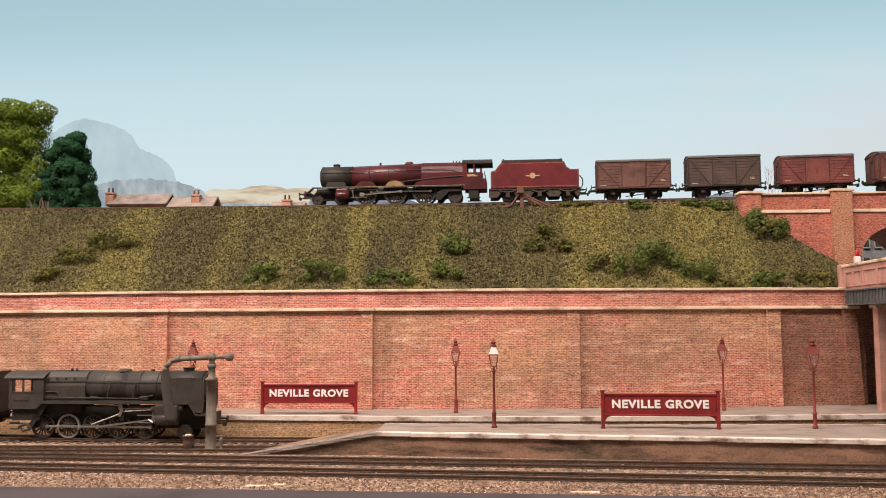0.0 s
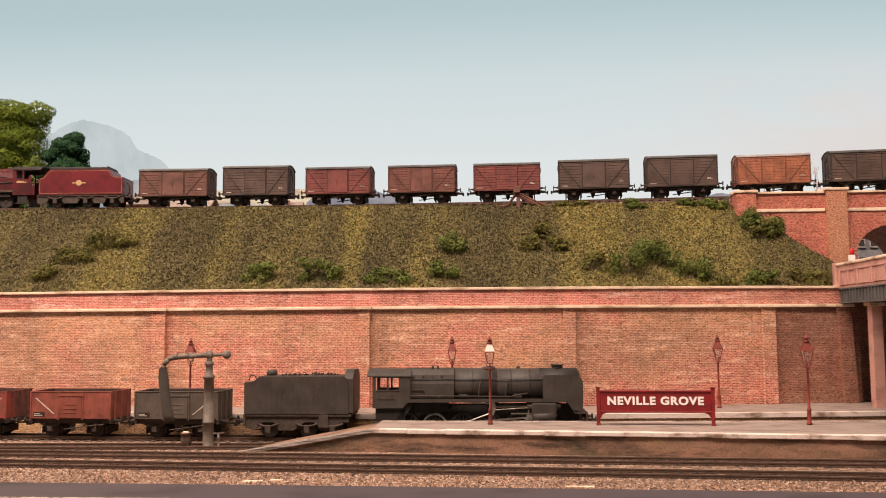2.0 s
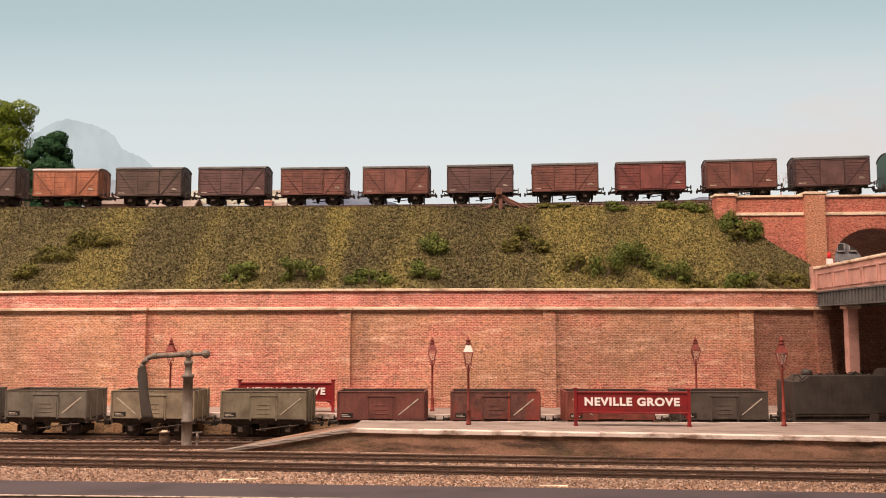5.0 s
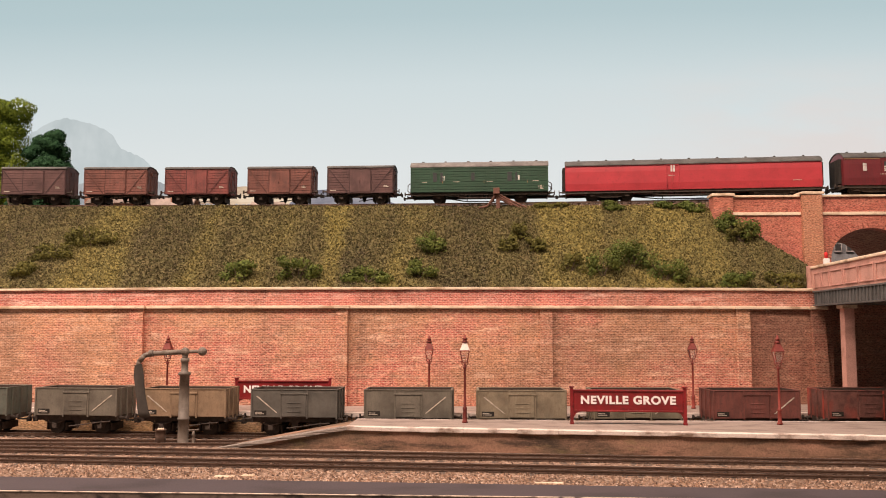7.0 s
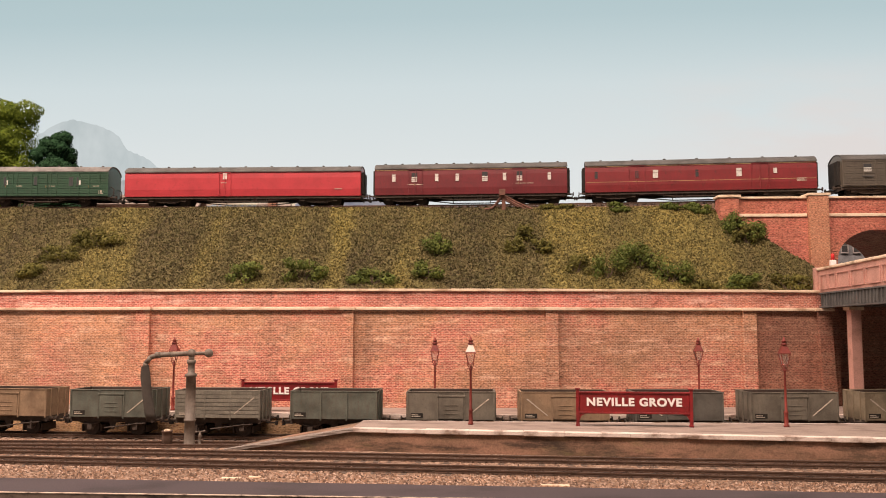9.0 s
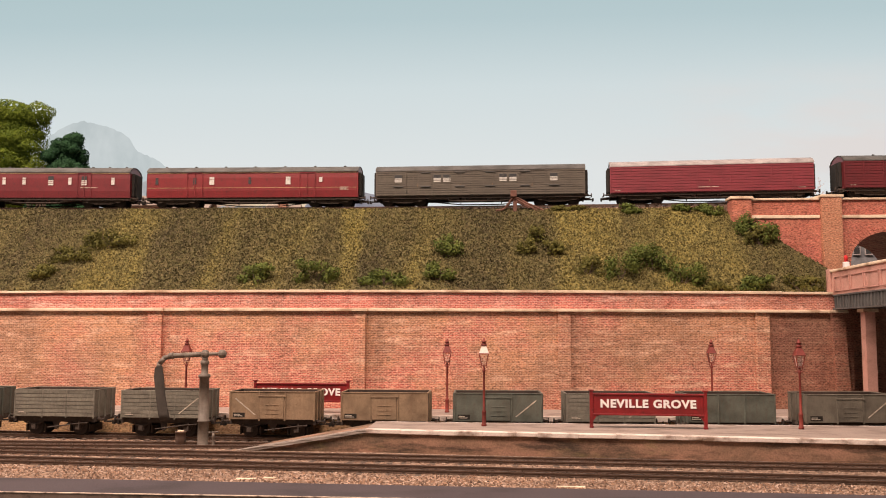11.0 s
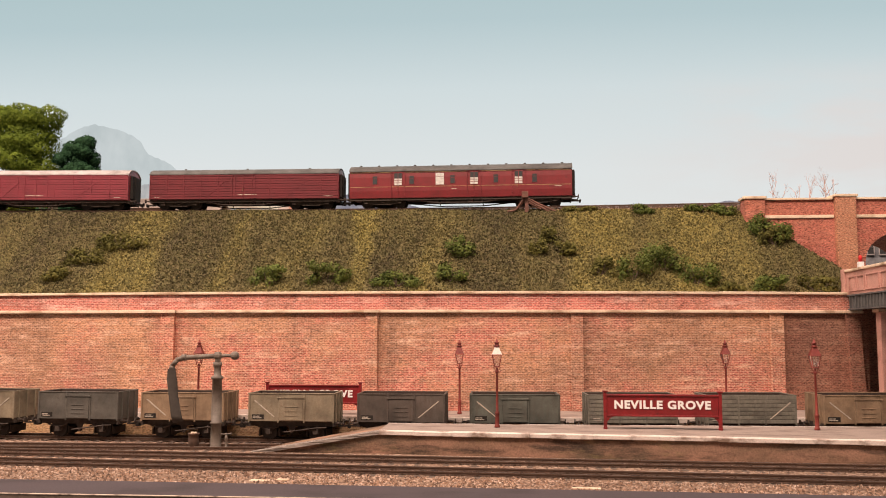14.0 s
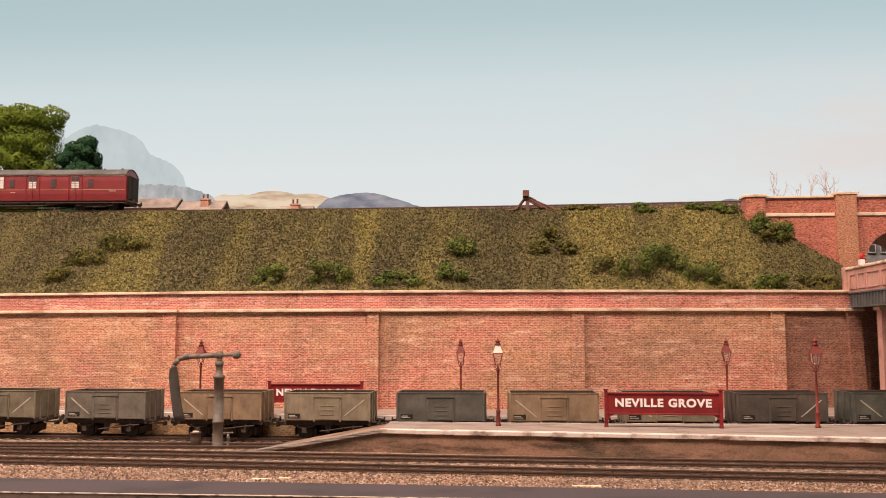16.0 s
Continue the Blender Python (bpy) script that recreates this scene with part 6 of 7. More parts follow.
def goods_engine(s0, s1):
    """The black ten-coupled goods engine, chimney towards +x."""
    e = thing("goods_locomotive", "grimy black ten-coupled steam locomotive in heavy weathering", "locomotive")
    barrel_z = 39.0
    bm = B()
    barrel(bm, 14, 58, barrel_z, 11.6, 11.6)
    barrel(bm, -18, 14, barrel_z, 12.2, 11.6)
    prism(bm, [(-12.4, 29), (-12.6, 40), (-11, 46.5), (-7, 50.2), (0, 51.4), (7, 50.2), (11, 46.5), (12.6, 40), (12.4, 29)], "x", -54, -18)
    part("boiler", bm, LOCO_GREY, e, "dusty black boiler and firebox")
    bm = B()
    for x in (-46, -30, -18, -4, 10, 24, 38, 46):
        rod(bm, (x - 0.35, 0, barrel_z), (x + 0.35, 0, barrel_z), 12.5 if x < -10 else 11.95, 12.5 if x < -10 else 11.95, 28)
    for s in (-1, 1):
        tube(bm, [(-50, s * 12.6, 43.6), (0, s * 12.0, 43.4), (72, s * 11.6, 43.2)], 0.28, 5)
        for x in (-44, -20, 4, 28, 52):
            rod(bm, (x, s * 11, 43.4), (x, s * 12.4, 43.4), 0.3, 0.3, 5)
        tube(bm, [(20, s * 12, 30), (20.5, s * 12.3, 36), (22, s * 11.8, 41)], 0.4, 5)
        box(bm, 26, 32, *sorted((s * 11, s * 13)), 29.6, 32.6, 0.4)
        box(bm, -14, -8, *sorted((s * 11.5, s * 13)), 29.6, 32.4, 0.4)
    part("boiler_bands", bm, SMOKEBOX, e, "boiler bands and handrail")
    bm = B()
    barrel(bm, 46.5, 73.4, barrel_z, 12.0, 12.0)
    rod(bm, (73.4, 0, barrel_z), (74.8, 0, barrel_z), 11.2, 9.5, 24)
    part("smokebox", bm, SMOKEBOX, e, "matt black smokebox")
    for s in (-1, 1):
        for x in (-48, -41, -34, -27):
            part("washout_plug", rod(B(), (x, s * 11.2, 45.4), (x, s * 12.6, 45.6), 0.7, 0.6, 8), SMOKEBOX, e)
        bm = B()
        tube(bm, [(-54, s * 13.6, 31.4), (-20, s * 13.4, 31.0), (24, s * 12.8, 30.6), (36, s * 12.6, 33.0)], 0.55, 6)
        tube(bm, [(-50, s * 12.9, 35.5), (-40, s * 13.1, 35.5), (-38, s * 13.1, 31)], 0.5, 6)
        tube(bm, [(0, s * 12.2, 30), (0.6, s * 12.6, 36), (2, s * 11.6, 42.4)], 0.45, 6)
        part("pipe_run", bm, FRAME, e, "pipes along the boiler side")
    bm = turned(B(), 59, 0, [(4.4, 49.5), (4.0, 51.2), (4.2, 52.6), (5.0, 53.4), (3.8, 53.5)], 16)
    part("chimney", bm, SMOKEBOX, e, "squat double chimney")
    bm = turned(B(), 8, 0, [(5.4, 49.4), (5.2, 51.0), (4.2, 52.0), (1.5, 52.5)], 16)
    part("dome", bm, LOCO_GREY, e, "low flat dome")
    for x in (-34, -30):
        part("safety_valve", rod(B(), (x, -3, 50.4), (x, -3, 53), 1.1, 0.8, 8), FRAME, e)
    part("top_feed", rod(B(), (30, 0, 50), (30, 0, 52), 1.6, 1.4, 8), FRAME, e)
    # high smoke-lifting plates beside the smokebox
    for s in (-1, 1):
        bm = B()
        prism(bm, [(48, 28.9), (63, 28.9), (70, 21), (75.6, 20), (76.6, 26), (76.6, 40.5), (75.6, 43.6), (73.4, 45.6), (70, 46.4), (49, 46.4), (47.6, 45.2), (47.4, 30)], "y", *sorted((s * 14.0, s * 14.6)))
        part("smoke_deflector", bm, LOCO_GREY, e, "flat smoke deflector plate")
    bm = B()
    for s in (-1, 1):
        yy = sorted((s * 10, s * 15.2))
        box(bm, -54, 64, *yy, 28.0, 28.9)
        prism(bm, [(64, 28.9), (64, 28.0), (70, 19), (71.2, 19)], "y", *yy)
        box(bm, -54, 64, *sorted((s * 14.9, s * 15.3)), 26.6, 28.9)
    box(bm, 70, 78.5, -15, 15, 18.2, 19.2)
    part("running_plate", bm, LOCO_GREY, e, "high running plate")
    bm = B()
    box(bm, 78.2, 79.6, -15, 15, 13.4, 19.6, 0.3)
    part("buffer_beam", bm, FRAME, e)
    buffers(e, 79.4, 14.0, 11, (1,))
    # cab
    for s in (-1, 1):
        bm = B()
        yy = sorted((s * 14.2, s * 15.0))
        box(bm, -78, -56, *yy, 22.5, 35.2)
        box(bm, -78, -75.6, *yy, 35.2, 45.6)
        box(bm, -67.4, -66, *yy, 35.2, 45.6)
        box(bm, -58.6, -56, *yy, 35.2, 45.6)
        box(bm, -78, -56, *yy, 44.6, 46.6)
        prism(bm, [(-56, 22.5), (-50, 28.4), (-50, 46.4), (-56, 46.6)], "y", *yy)
        box(bm, -76, -57, *sorted((s * 13.6, s * 15.3)), 35.0, 35.7)
        part("cab_side", bm, LOCO_GREY, e, "cab side with two windows")
    bm = B()
    box(bm, -51, -50.2, -14.2, 14.2, 28, 46)
    part("cab_front", bm, LOCO_GREY, e)
    prof = [(15.6 * math.sin(a) / math.sin(1.1), 46.2 + 4.8 * (math.cos(a) - math.cos(1.1)) / (1 - math.cos(1.1))) for a in np.linspace(-1.1, 1.1, 13)]
    part("cab_roof", prism(B(), prof + [(y, z - 0.8) for y, z in prof[::-1]], "x", -82, -49.5), LOCO_GREY, e, "curved cab roof")
    bm = B()
    box(bm, -74, -62, -15.35, -15.0, 29, 32)
    part("number_patch", bm, FRAME, e, "unreadable cab-side number")
    # frames, firebox sides, cylinders
    bm = B()
    box(bm, -62, 74, -5.6, -4.4, 8, 24)
    box(bm, -62, 74, 4.4, 5.6, 8, 24)
    prism(bm, [(-50, 28), (-22, 28), (-22, 20), (-46, 16)], "y", -10, 10)
    for s in (-1, 1):
        prism(bm, [(-52, 28), (-46, 28), (-60, 8), (-64, 8)], "y", *sorted((s * 11.6, s * 13)))
        box(bm, 12, 44, *sorted((s * 9.8, s * 10.8)), 20.6, 22.0)
        box(bm, 10, 13, *sorted((s * 9.8, s * 12)), 14, 28)
        prism(bm, [(4, 28), (16, 28), (13, 18), (8, 18)], "y", *sorted((s * 10.8, s * 12)))
    box(bm, -76, -54, -13, 13, 14, 22)
    part("frames", bm, DARK, e, "sooty frames and ashpan")
    for s in (-1, 1):
        bm = B()
        rod(bm, (40, s * 13, 15.4), (56, s * 13, 15.8), 4.6, 4.6, 16)
        box(bm, 39, 57, *sorted((s * 9, s * 16.4)), 15.5, 26, 0.8)
        rod(bm, (36, s * 12.4, 23.4), (60, s * 12.4, 23.6), 2.6, 2.6, 12)
        part("cylinder", bm, LOCO_GREY, e, "outside cylinder and valve chest")
    for x in (-53, -32.5, -12, 8.5, 29):
        driving_wheel(e, x, 9.2, 15, "low", TYRE if x == -32.5 else WHEEL)
    wheelset(e, 60, 5.6, True, WHEEL, "low")
    for s in (-1, 1):
        bm = B()
        box(bm, -54.5, 30.5, *sorted((s * 10.5, s * 11.2)), -0.75, 0.75, 0.2)
        for x in (-53, -32.5, -12, 8.5, 29):
            rod(bm, (x, s * 10.4, 0), (x, s * 11.6, 0), 1.3, 1.3, 10)
        c = part("coupling_rod", bm, STEEL, e, "long steel coupling rod", (0, 0, 9.2))
        RODS.append((c, 9.2, 0.5, (0, 0, 9.2), "low"))
        connecting_rod(e, s, 9.2, -12, 9.2, 15.4, 46, 1, "low")
        bm = B()
        tube(bm, [(-12, s * 12.9, 11), (10, s * 12.9, 19), (12, s * 12.9, 24)], 0.5, 6)
        tube(bm, [(11, s * 12.6, 23), (38, s * 12.6, 23.4)], 0.55, 6)
        tube(bm, [(36, s * 12.8, 12.4), (37, s * 12.8, 23)], 0.6, 6)
        prism(bm, [(9, 17), (11, 17), (13, 22), (11.6, 28), (9.4, 28), (10.4, 22)], "y", *sorted((s * 12.2, s * 13)))
        box(bm, 24, 39, *sorted((s * 11.6, s * 12.6)), 17.8, 18.6)
        box(bm, 24, 39, *sorted((s * 11.6, s * 12.6)), 12.4, 13.2)
        tube(bm, [(13, s * 13.2, 21), (36, s * 13.2, 22.4)], 0.45, 6)
        tube(bm, [(33, s * 13.0, 15), (36.6, s * 13.0, 13)], 0.5, 6)
        tube(bm, [(-10, s * 13.0, 26.6), (9, s * 13.0, 25.4), (10, s * 13.0, 22)], 0.45, 6)
        part("valve_gear", bm, STEEL, e, "slide bars, valve rods and expansion link")
    bm = B()
    tube(bm, [(-70, -13.2, 9), (-66, -13.4, 6), (-60, -13.4, 8), (-64, -13.4, 11), (-70, -13.2, 9)], 0.9, 6)
    tube(bm, [(-78, -12.5, 12), (-62, -12.5, 11)], 1.0, 6)
    box(bm, -76, -70, -14.6, -12, 7, 8, 0.1)
    box(bm, -76, -70, -14.6, -12, 12, 13, 0.1)
    part("injector", bm, FRAME, e, "injector pipes and cab steps")
    STOCK_LOW.append((e, (s0 + s1) / 2, 0))
    return e


def goods_tender(s0, s1):
    t = thing("goods_tender", "grimy black six-wheeled tender piled with coal", "tender")
    L = (s1 - s0) / 2
    bm = B()
    prism(bm, [(-L, 18.2), (L - 4, 18.2), (L - 4, 43), (L - 7, 45.6), (-L + 12, 45.8), (-L + 8, 42.4), (-L, 41.4)], "y", -15, 15)
    part("tank", bm, LOCO_GREY, t, "flat-sided welded tank")
    bm = B()
    prism(bm, [(-L + 6, 42), (L - 5, 42), (L - 7, 45.9), (-L + 11, 45.9)], "y", -11.6, 11.6)
    prism(bm, [(-14.6, 19), (14.6, 19), (14.6, 44), (12.5, 48.5), (8, 50.5), (-8, 50.5), (-12.5, 48.5), (-14.6, 44)], "x", L - 7, L - 0.5)
    part("bunker", bm, LOCO_GREY, t, "raised coal bunker and front shield")
    v, f = leaves([(x, 0, 43.6, 9, 8, r) for x, r in ((-14, 3.2), (-2, 4.0), (10, 4.8), (20, 4.2))], 900, 2.6, 77, 0.2)
    me = bpy.data.meshes.new("coal")
    me.from_pydata((np.array(v) * MM).tolist(), [], f)
    me.materials.append(COAL)
    c = new("coal", me)
    c.parent = t
    tagged(c, "heap of coal")
    part("water_filler", turned(B(), -L + 17, 0, [(4.2, 45), (4.2, 48.6), (3.4, 49.8), (1.0, 50.2)], 14), LOCO_GREY, t, "domed water filler")
    bm = B()
    tube(bm, [(-L + 2, -10, 42), (-L + 3, -10, 46), (-L + 6, -10, 46.8), (-L + 8, -10, 44)], 0.5, 6)
    part("handrail", bm, FRAME, t)
    bm = B()
    for s in (-1, 1):
        prism(bm, [(-L + 1, 17), (-L + 1, 8), (-L + 8, 6), (-L + 14, 12), (-L + 22, 12), (-L + 26, 6), (-4, 6), (4, 12), (12, 12), (16, 6), (L - 14, 6), (L - 9, 12), (L - 4, 12), (L - 3, 17)], "y", *sorted((s * 12.2, s * 13.4)))
        for x in (-L + 18, 6, L - 16):
            tube(bm, [(x - 8, s * 14, 11), (x - 3, s * 14, 9.4), (x + 3, s * 14, 9.4), (x + 8, s * 14, 11)], 0.8, 5)
            box(bm, x - 2, x + 2, *sorted((s * 13, s * 15)), 4.4, 9, 0.3)
        box(bm, L - 26, L - 19, *sorted((s * 13.4, s * 15)), 8, 18, 0.4)
        box(bm, -L, -L + 5, *sorted((s * 12, s * 15)), 3, 4, 0.1)
    box(bm, -L, L - 2, -14.6, 14.6, 16.4, 18.1)
    box(bm, -L - 0.6, -L + 1, -15, 15, 9.5, 18, 0.3)
    part("frame", bm, FRAME, t, "outside frames with springs")
    for x in (-L + 18, 6, L - 16):
        wheelset(t, x, 6.6, True, WHEEL, "low")
    buffers(t, L + 0.4, 13.5, 11, (-1,))
    STOCK_LOW.append((t, (s0 + s1) / 2, 0))
    return t


def express_engine(s0, s1):
    """The crimson express engine, chimney towards -x."""
    e = thing("express_locomotive", "weathered crimson express steam locomotive with black smokebox", "locomotive")
    bz = 30.5
    bm = B()
    rod(bm, (-47.6, 0, bz - 0.6), (26, 0, bz), 10.8, 12.2, 28)
    prism(bm, [(-12.4, 18), (-12.6, 31), (-11.2, 37.6), (-7.5, 41.6), (0, 43.2), (7.5, 41.6), (11.2, 37.6), (12.6, 31), (12.4, 18)], "x", 26, 69)
    part("boiler", bm, LOCO_RED, e, "grimy crimson taper boiler and firebox")
    bm = B()
    for x, r in ((-47, 11.0), (-28, 11.35), (-8, 11.7), (10, 12.05), (25.6, 12.5)):
        rod(bm, (x - 0.35, 0, bz - 0.4), (x + 0.35, 0, bz - 0.4), r, r, 28)
    for s in (-1, 1):
        tube(bm, [(-78, s * 11.2, 33), (20, s * 12.4, 34.2), (46, s * 13, 34.4), (62, s * 13, 32.2)], 0.3, 5)
        tube(bm, [(-4, s * 12.2, 21), (40, s * 13, 25.5), (68, s * 13.2, 27)], 0.5, 5)
        for x in (32, 38, 44, 50, 56, 62):
            rod(bm, (x, s * 11, 38.6), (x, s * 12.2, 38.8), 0.6, 0.6, 6)
    part("boiler_bands", bm, SMOKEBOX, e, "boiler bands, handrail and washout plugs")
    bm = B()
    rod(bm, (-78.4, 0, bz - 0.6), (-47.9, 0, bz - 0.6), 10.9, 10.9, 28)
    rod(bm, (-79.8, 0, bz - 0.6), (-78.4, 0, bz - 0.6), 9.0, 10.2, 24)
    prism(bm, [(-74, 18), (-52, 18), (-54, 24), (-72, 24)], "y", -9, 9)
    part("smokebox", bm, SMOKEBOX, e, "black smokebox")
    bm = turned(B(), -64, 0, [(4.4, 39.2), (3.6, 40.4), (3.5, 42.2), (4.1, 42.8), (3.4, 43.2)], 16)
    part("chimney", bm, SMOKEBOX, e, "short black chimney")
    bm = turned(B(), 12, 0, [(4.8, 40.5), (4.6, 43.0), (3.2, 44.4), (1.2, 44.8)], 16)
    part("dome", bm, LOCO_RED, e)
    part("top_feed", rod(B(), (-18, 0, 40.6), (-18, 0, 44.4), 1.3, 1.0, 8), SMOKEBOX, e)
    for x in (58, 61, 64):
        part("safety_valve", rod(B(), (x, -2, 42.6), (x, -2, 44.6), 0.7, 0.6, 8), BRASS, e)
    bm = B()
    for s in (-1, 1):
        yy = sorted((s * 9, s * 14.6))
        box(bm, -86, 72, *yy, 17.0, 17.8)
        box(bm, -86, 72, *sorted((s * 14.3, s * 14.7)), 16.0, 17.8)
        prism(bm, [(-86, 17.8), (-86, 16.6), (-92, 11), (-93, 11.4)], "y", *yy)
    box(bm, -94, -88, -14, 14, 11.0, 12.0)
    part("running_plate", bm, SMOKEBOX, e, "black running plate")
    for s in (-1, 1):
        bm = B()
        box(bm, -84, 70, *sorted((s * 14.66, s * 14.84)), 17.2, 17.5)
        part("lining", bm, LINING, e, "straw lining along the running plate")
    bm = B()
    box(bm, -94.6, -93.2, -15, 15, 8.4, 14, 0.3)
    part("buffer_beam", bm, LOCO_RED, e, "dull crimson buffer beam")
    buffers(e, 94.2, 11.0, 11, (-1,))
    for x, r, m in ((-32, 9.6, LOCO_RED), (-1.5, 10.2, BRASS), (28.5, 9.6, LOCO_RED)):
        for s in (-1, 1):
            bm = B()
            prism(bm, [(x + r * math.cos(a), 14.6 + r * 0.86 * math.sin(a)) for a in np.linspace(0.25, math.pi - 0.25, 13)], "y", *sorted((s * 10.5, s * 13.6)))
            part("splasher", bm, m, e, "curved wheel splasher")
    for s in (-1, 1):
        bm = B()
        yy = sorted((s * 13.8, s * 14.6))
        box(bm, 69, 88, *yy, 13, 30.2)
        box(bm, 69, 72.6, *yy, 30.2, 40.2)
        box(bm, 79, 80.4, *yy, 30.2, 40.2)
        box(bm, 85.6, 88, *yy, 30.2, 34)
        box(bm, 69, 88, *yy, 38.8, 41)
        tube(bm, [(90.5, s * 13.6, 15), (91, s * 13.6, 26), (90, s * 13.6, 31)], 0.5, 6)
        box(bm, 87, 92, *yy, 13, 24, 0.3)
        part("cab_side", bm, LOCO_RED, e, "crimson cab side with open window")
    bm = B()
    box(bm, 68.6, 69.6, -13.8, 13.8, 17, 41)
    part("cab_front", bm, LOCO_RED, e)
    prof = [(15.0 * math.sin(a) / math.sin(1.1), 40.2 + 5.0 * (math.cos(a) - math.cos(1.1)) / (1 - math.cos(1.1))) for a in np.linspace(-1.1, 1.1, 13)]
    part("cab_roof", prism(B(), prof + [(y, z - 1.0) for y, z in prof[::-1]], "x", 67.6, 98), SMOKEBOX, e, "black overhanging cab roof")
    bm = B()
    bars(bm, 73, 26, 10, 2, -14.75, 0.9)
    part("number_patch", bm, LINING, e, "gilt cab-side number, unreadable")
    bm = B()
    box(bm, -84, 66, -5.6, -4.4, 6, 17)
    box(bm, -84, 66, 4.4, 5.6, 6, 17)
    prism(bm, [(26, 18), (66, 18), (66, 10), (34, 8)], "y", -9, 9)
    for s in (-1, 1):
        prism(bm, [(42, 11), (52, 15), (66, 15), (66, 11.6), (54, 11.4), (46, 3), (40, 3)], "y", *sorted((s * 11.4, s * 12.6)))
        box(bm, 72, 86, *sorted((s * 12.6, s * 13.8)), 4, 5, 0.1)
        box(bm, 74, 84, *sorted((s * 12.6, s * 13.6)), 4, 13, 0.2)
    part("frames", bm, DARK, e, "black frames and trailing truck")
    for s in (-1, 1):
        bm = B()
        rod(bm, (-62, s * 12.4, 9.4), (-48.6, s * 12.4, 9.4), 4.2, 4.2, 16)
        box(bm, -61.6, -49, *sorted((s * 9, s * 15.8)), 7.6, 15.6, 0.7)
        part("cylinder", bm, LOCO_RED, e, "crimson outside cylinder")
    for x in (-32, -1.5, 28.5):
        driving_wheel(e, x, 12.4, 18, "high", WHEEL)
    wheelset(e, -82.4, 5.7, False, WHEEL, "high")
    wheelset(e, -58.5, 5.7, False, WHEEL, "high")
    wheelset(e, 60, 7.0, False, WHEEL, "high")
    for s in (-1, 1):
        bm = B()
        box(bm, -33.5, 30, *sorted((s * 10.5, s * 11.2)), -0.75, 0.75, 0.2)
        for x in (-32, -1.5, 28.5):
            rod(bm, (x, s * 10.4, 0), (x, s * 11.6, 0), 1.3, 1.3, 10)
        c = part("coupling_rod", bm, STEEL, e, "steel coupling rod", (0, 0, 12.4))
        RODS.append((c, 12.4, 0.5, (0, 0, 12.4), "high"))
        connecting_rod(e, s, 12.4, -1.5, 12.4, 9.4, 40, -1, "high")
        bm = B()
        tube(bm, [(-47, s * 12.2, 14.4), (-20, s * 12.6, 14.6), (-18, s * 12.6, 10)], 0.5, 6)
        tube(bm, [(-44, s * 12.8, 6), (-45, s * 12.8, 14.4)], 0.6, 6)
        tube(bm, [(-47, s * 12, 6.8), (-30, s * 12, 6.8)], 0.5, 6)
        part("valve_gear", bm, STEEL, e, "valve rods and slide bars")
    STOCK_HIGH.append((e, (s0 + s1) / 2, 0))
    return e


def express_tender(s0, s1):
    t = thing("express_tender", "lined crimson six-wheeled tender with gilt crest", "tender")
    L = (s1 - s0) / 2
    prof = [(-L, 13), (L, 13), (L, 31), (L - 8, 31), (L - 12, 33.5), (L - 14.6, 39.2), (-L + 11, 39.2), (-L + 8, 36), (-L + 4.6, 31.5), (-L, 30)]
    part("tank", prism(B(), prof, "y", -15, 15), TENDER_RED, t, "crimson tank sides")
    bm = B()
    box(bm, -L + 11, L - 16, -13.6, 13.6, 39.2, 42, 0.5)
    box(bm, -L + 12, -L + 13.4, -12, 12, 42, 43.2)
    box(bm, L - 18, L - 17, -12, 12, 42, 43)
    part("coal_rail", bm, SMOKEBOX, t, "black coal plates")
    bm = B()
    for (xa, za), (xb, zb) in zip(prof[1:] + prof[:1], prof[2:] + prof[:2]):
        k = 0.9
        rod(bm, (xa * 0.975, -15.06, 26 + (za - 26) * 0.9), (xb * 0.975, -15.06, 26 + (zb - 26) * 0.9), 0.14, 0.14, 4)
    part("lining", bm, LINING, t, "straw lining around the tank side")
    bm = B()
    rod(bm, (-2, -15.0, 25.2), (-2, -15.25, 25.2), 3.0, 3.0, 16)
    box(bm, -9, 5, -15.2, -15.0, 24.6, 25.8)
    part("crest", bm, LINING, t, "round gilt crest with side bars")
    bm = B()
    for s in (-1, 1):
        prism(bm, [(-L - 2, 12.6), (-L - 2, 4), (-L + 6, 4), (-L + 12, 10), (-L + 22, 10), (-L + 26, 4), (-4, 4), (0, 10), (10, 10), (14, 4), (L - 20, 4), (L - 16, 10), (L - 6, 10), (L - 2, 4), (L + 1, 4), (L + 1, 12.6)], "y", *sorted((s * 12.2, s * 13.4)))
        for x in (-L + 17, 5, L - 11):
            tube(bm, [(x - 8, s * 14, 10.5), (x - 3, s * 14, 9), (x + 3, s * 14, 9), (x + 8, s * 14, 10.5)], 0.8, 5)
            box(bm, x - 2, x + 2, *sorted((s * 13, s * 15)), 4, 8.4, 0.3)
    box(bm, -L - 2, L + 1, -14.4, 14.4, 11.4, 12.9)
    part("frame", bm, FRAME, t, "dark outside frames with springs")
    for x in (-L + 17, 5, L - 11):
        wheelset(t, x, 6.2, False, WHEEL, "high")
    bm = B()
    tube(bm, [(L + 1, -6, 12), (L + 4, -6, 16), (L + 4, -6, 22), (L + 1, -6, 26)], 0.6, 6)
    part("vacuum_pipe", bm, DARK, t)
    buffers(t, L + 1, 10.5, 11, (1,))
    STOCK_HIGH.append((t, (s0 + s1) / 2, 0))
    return t


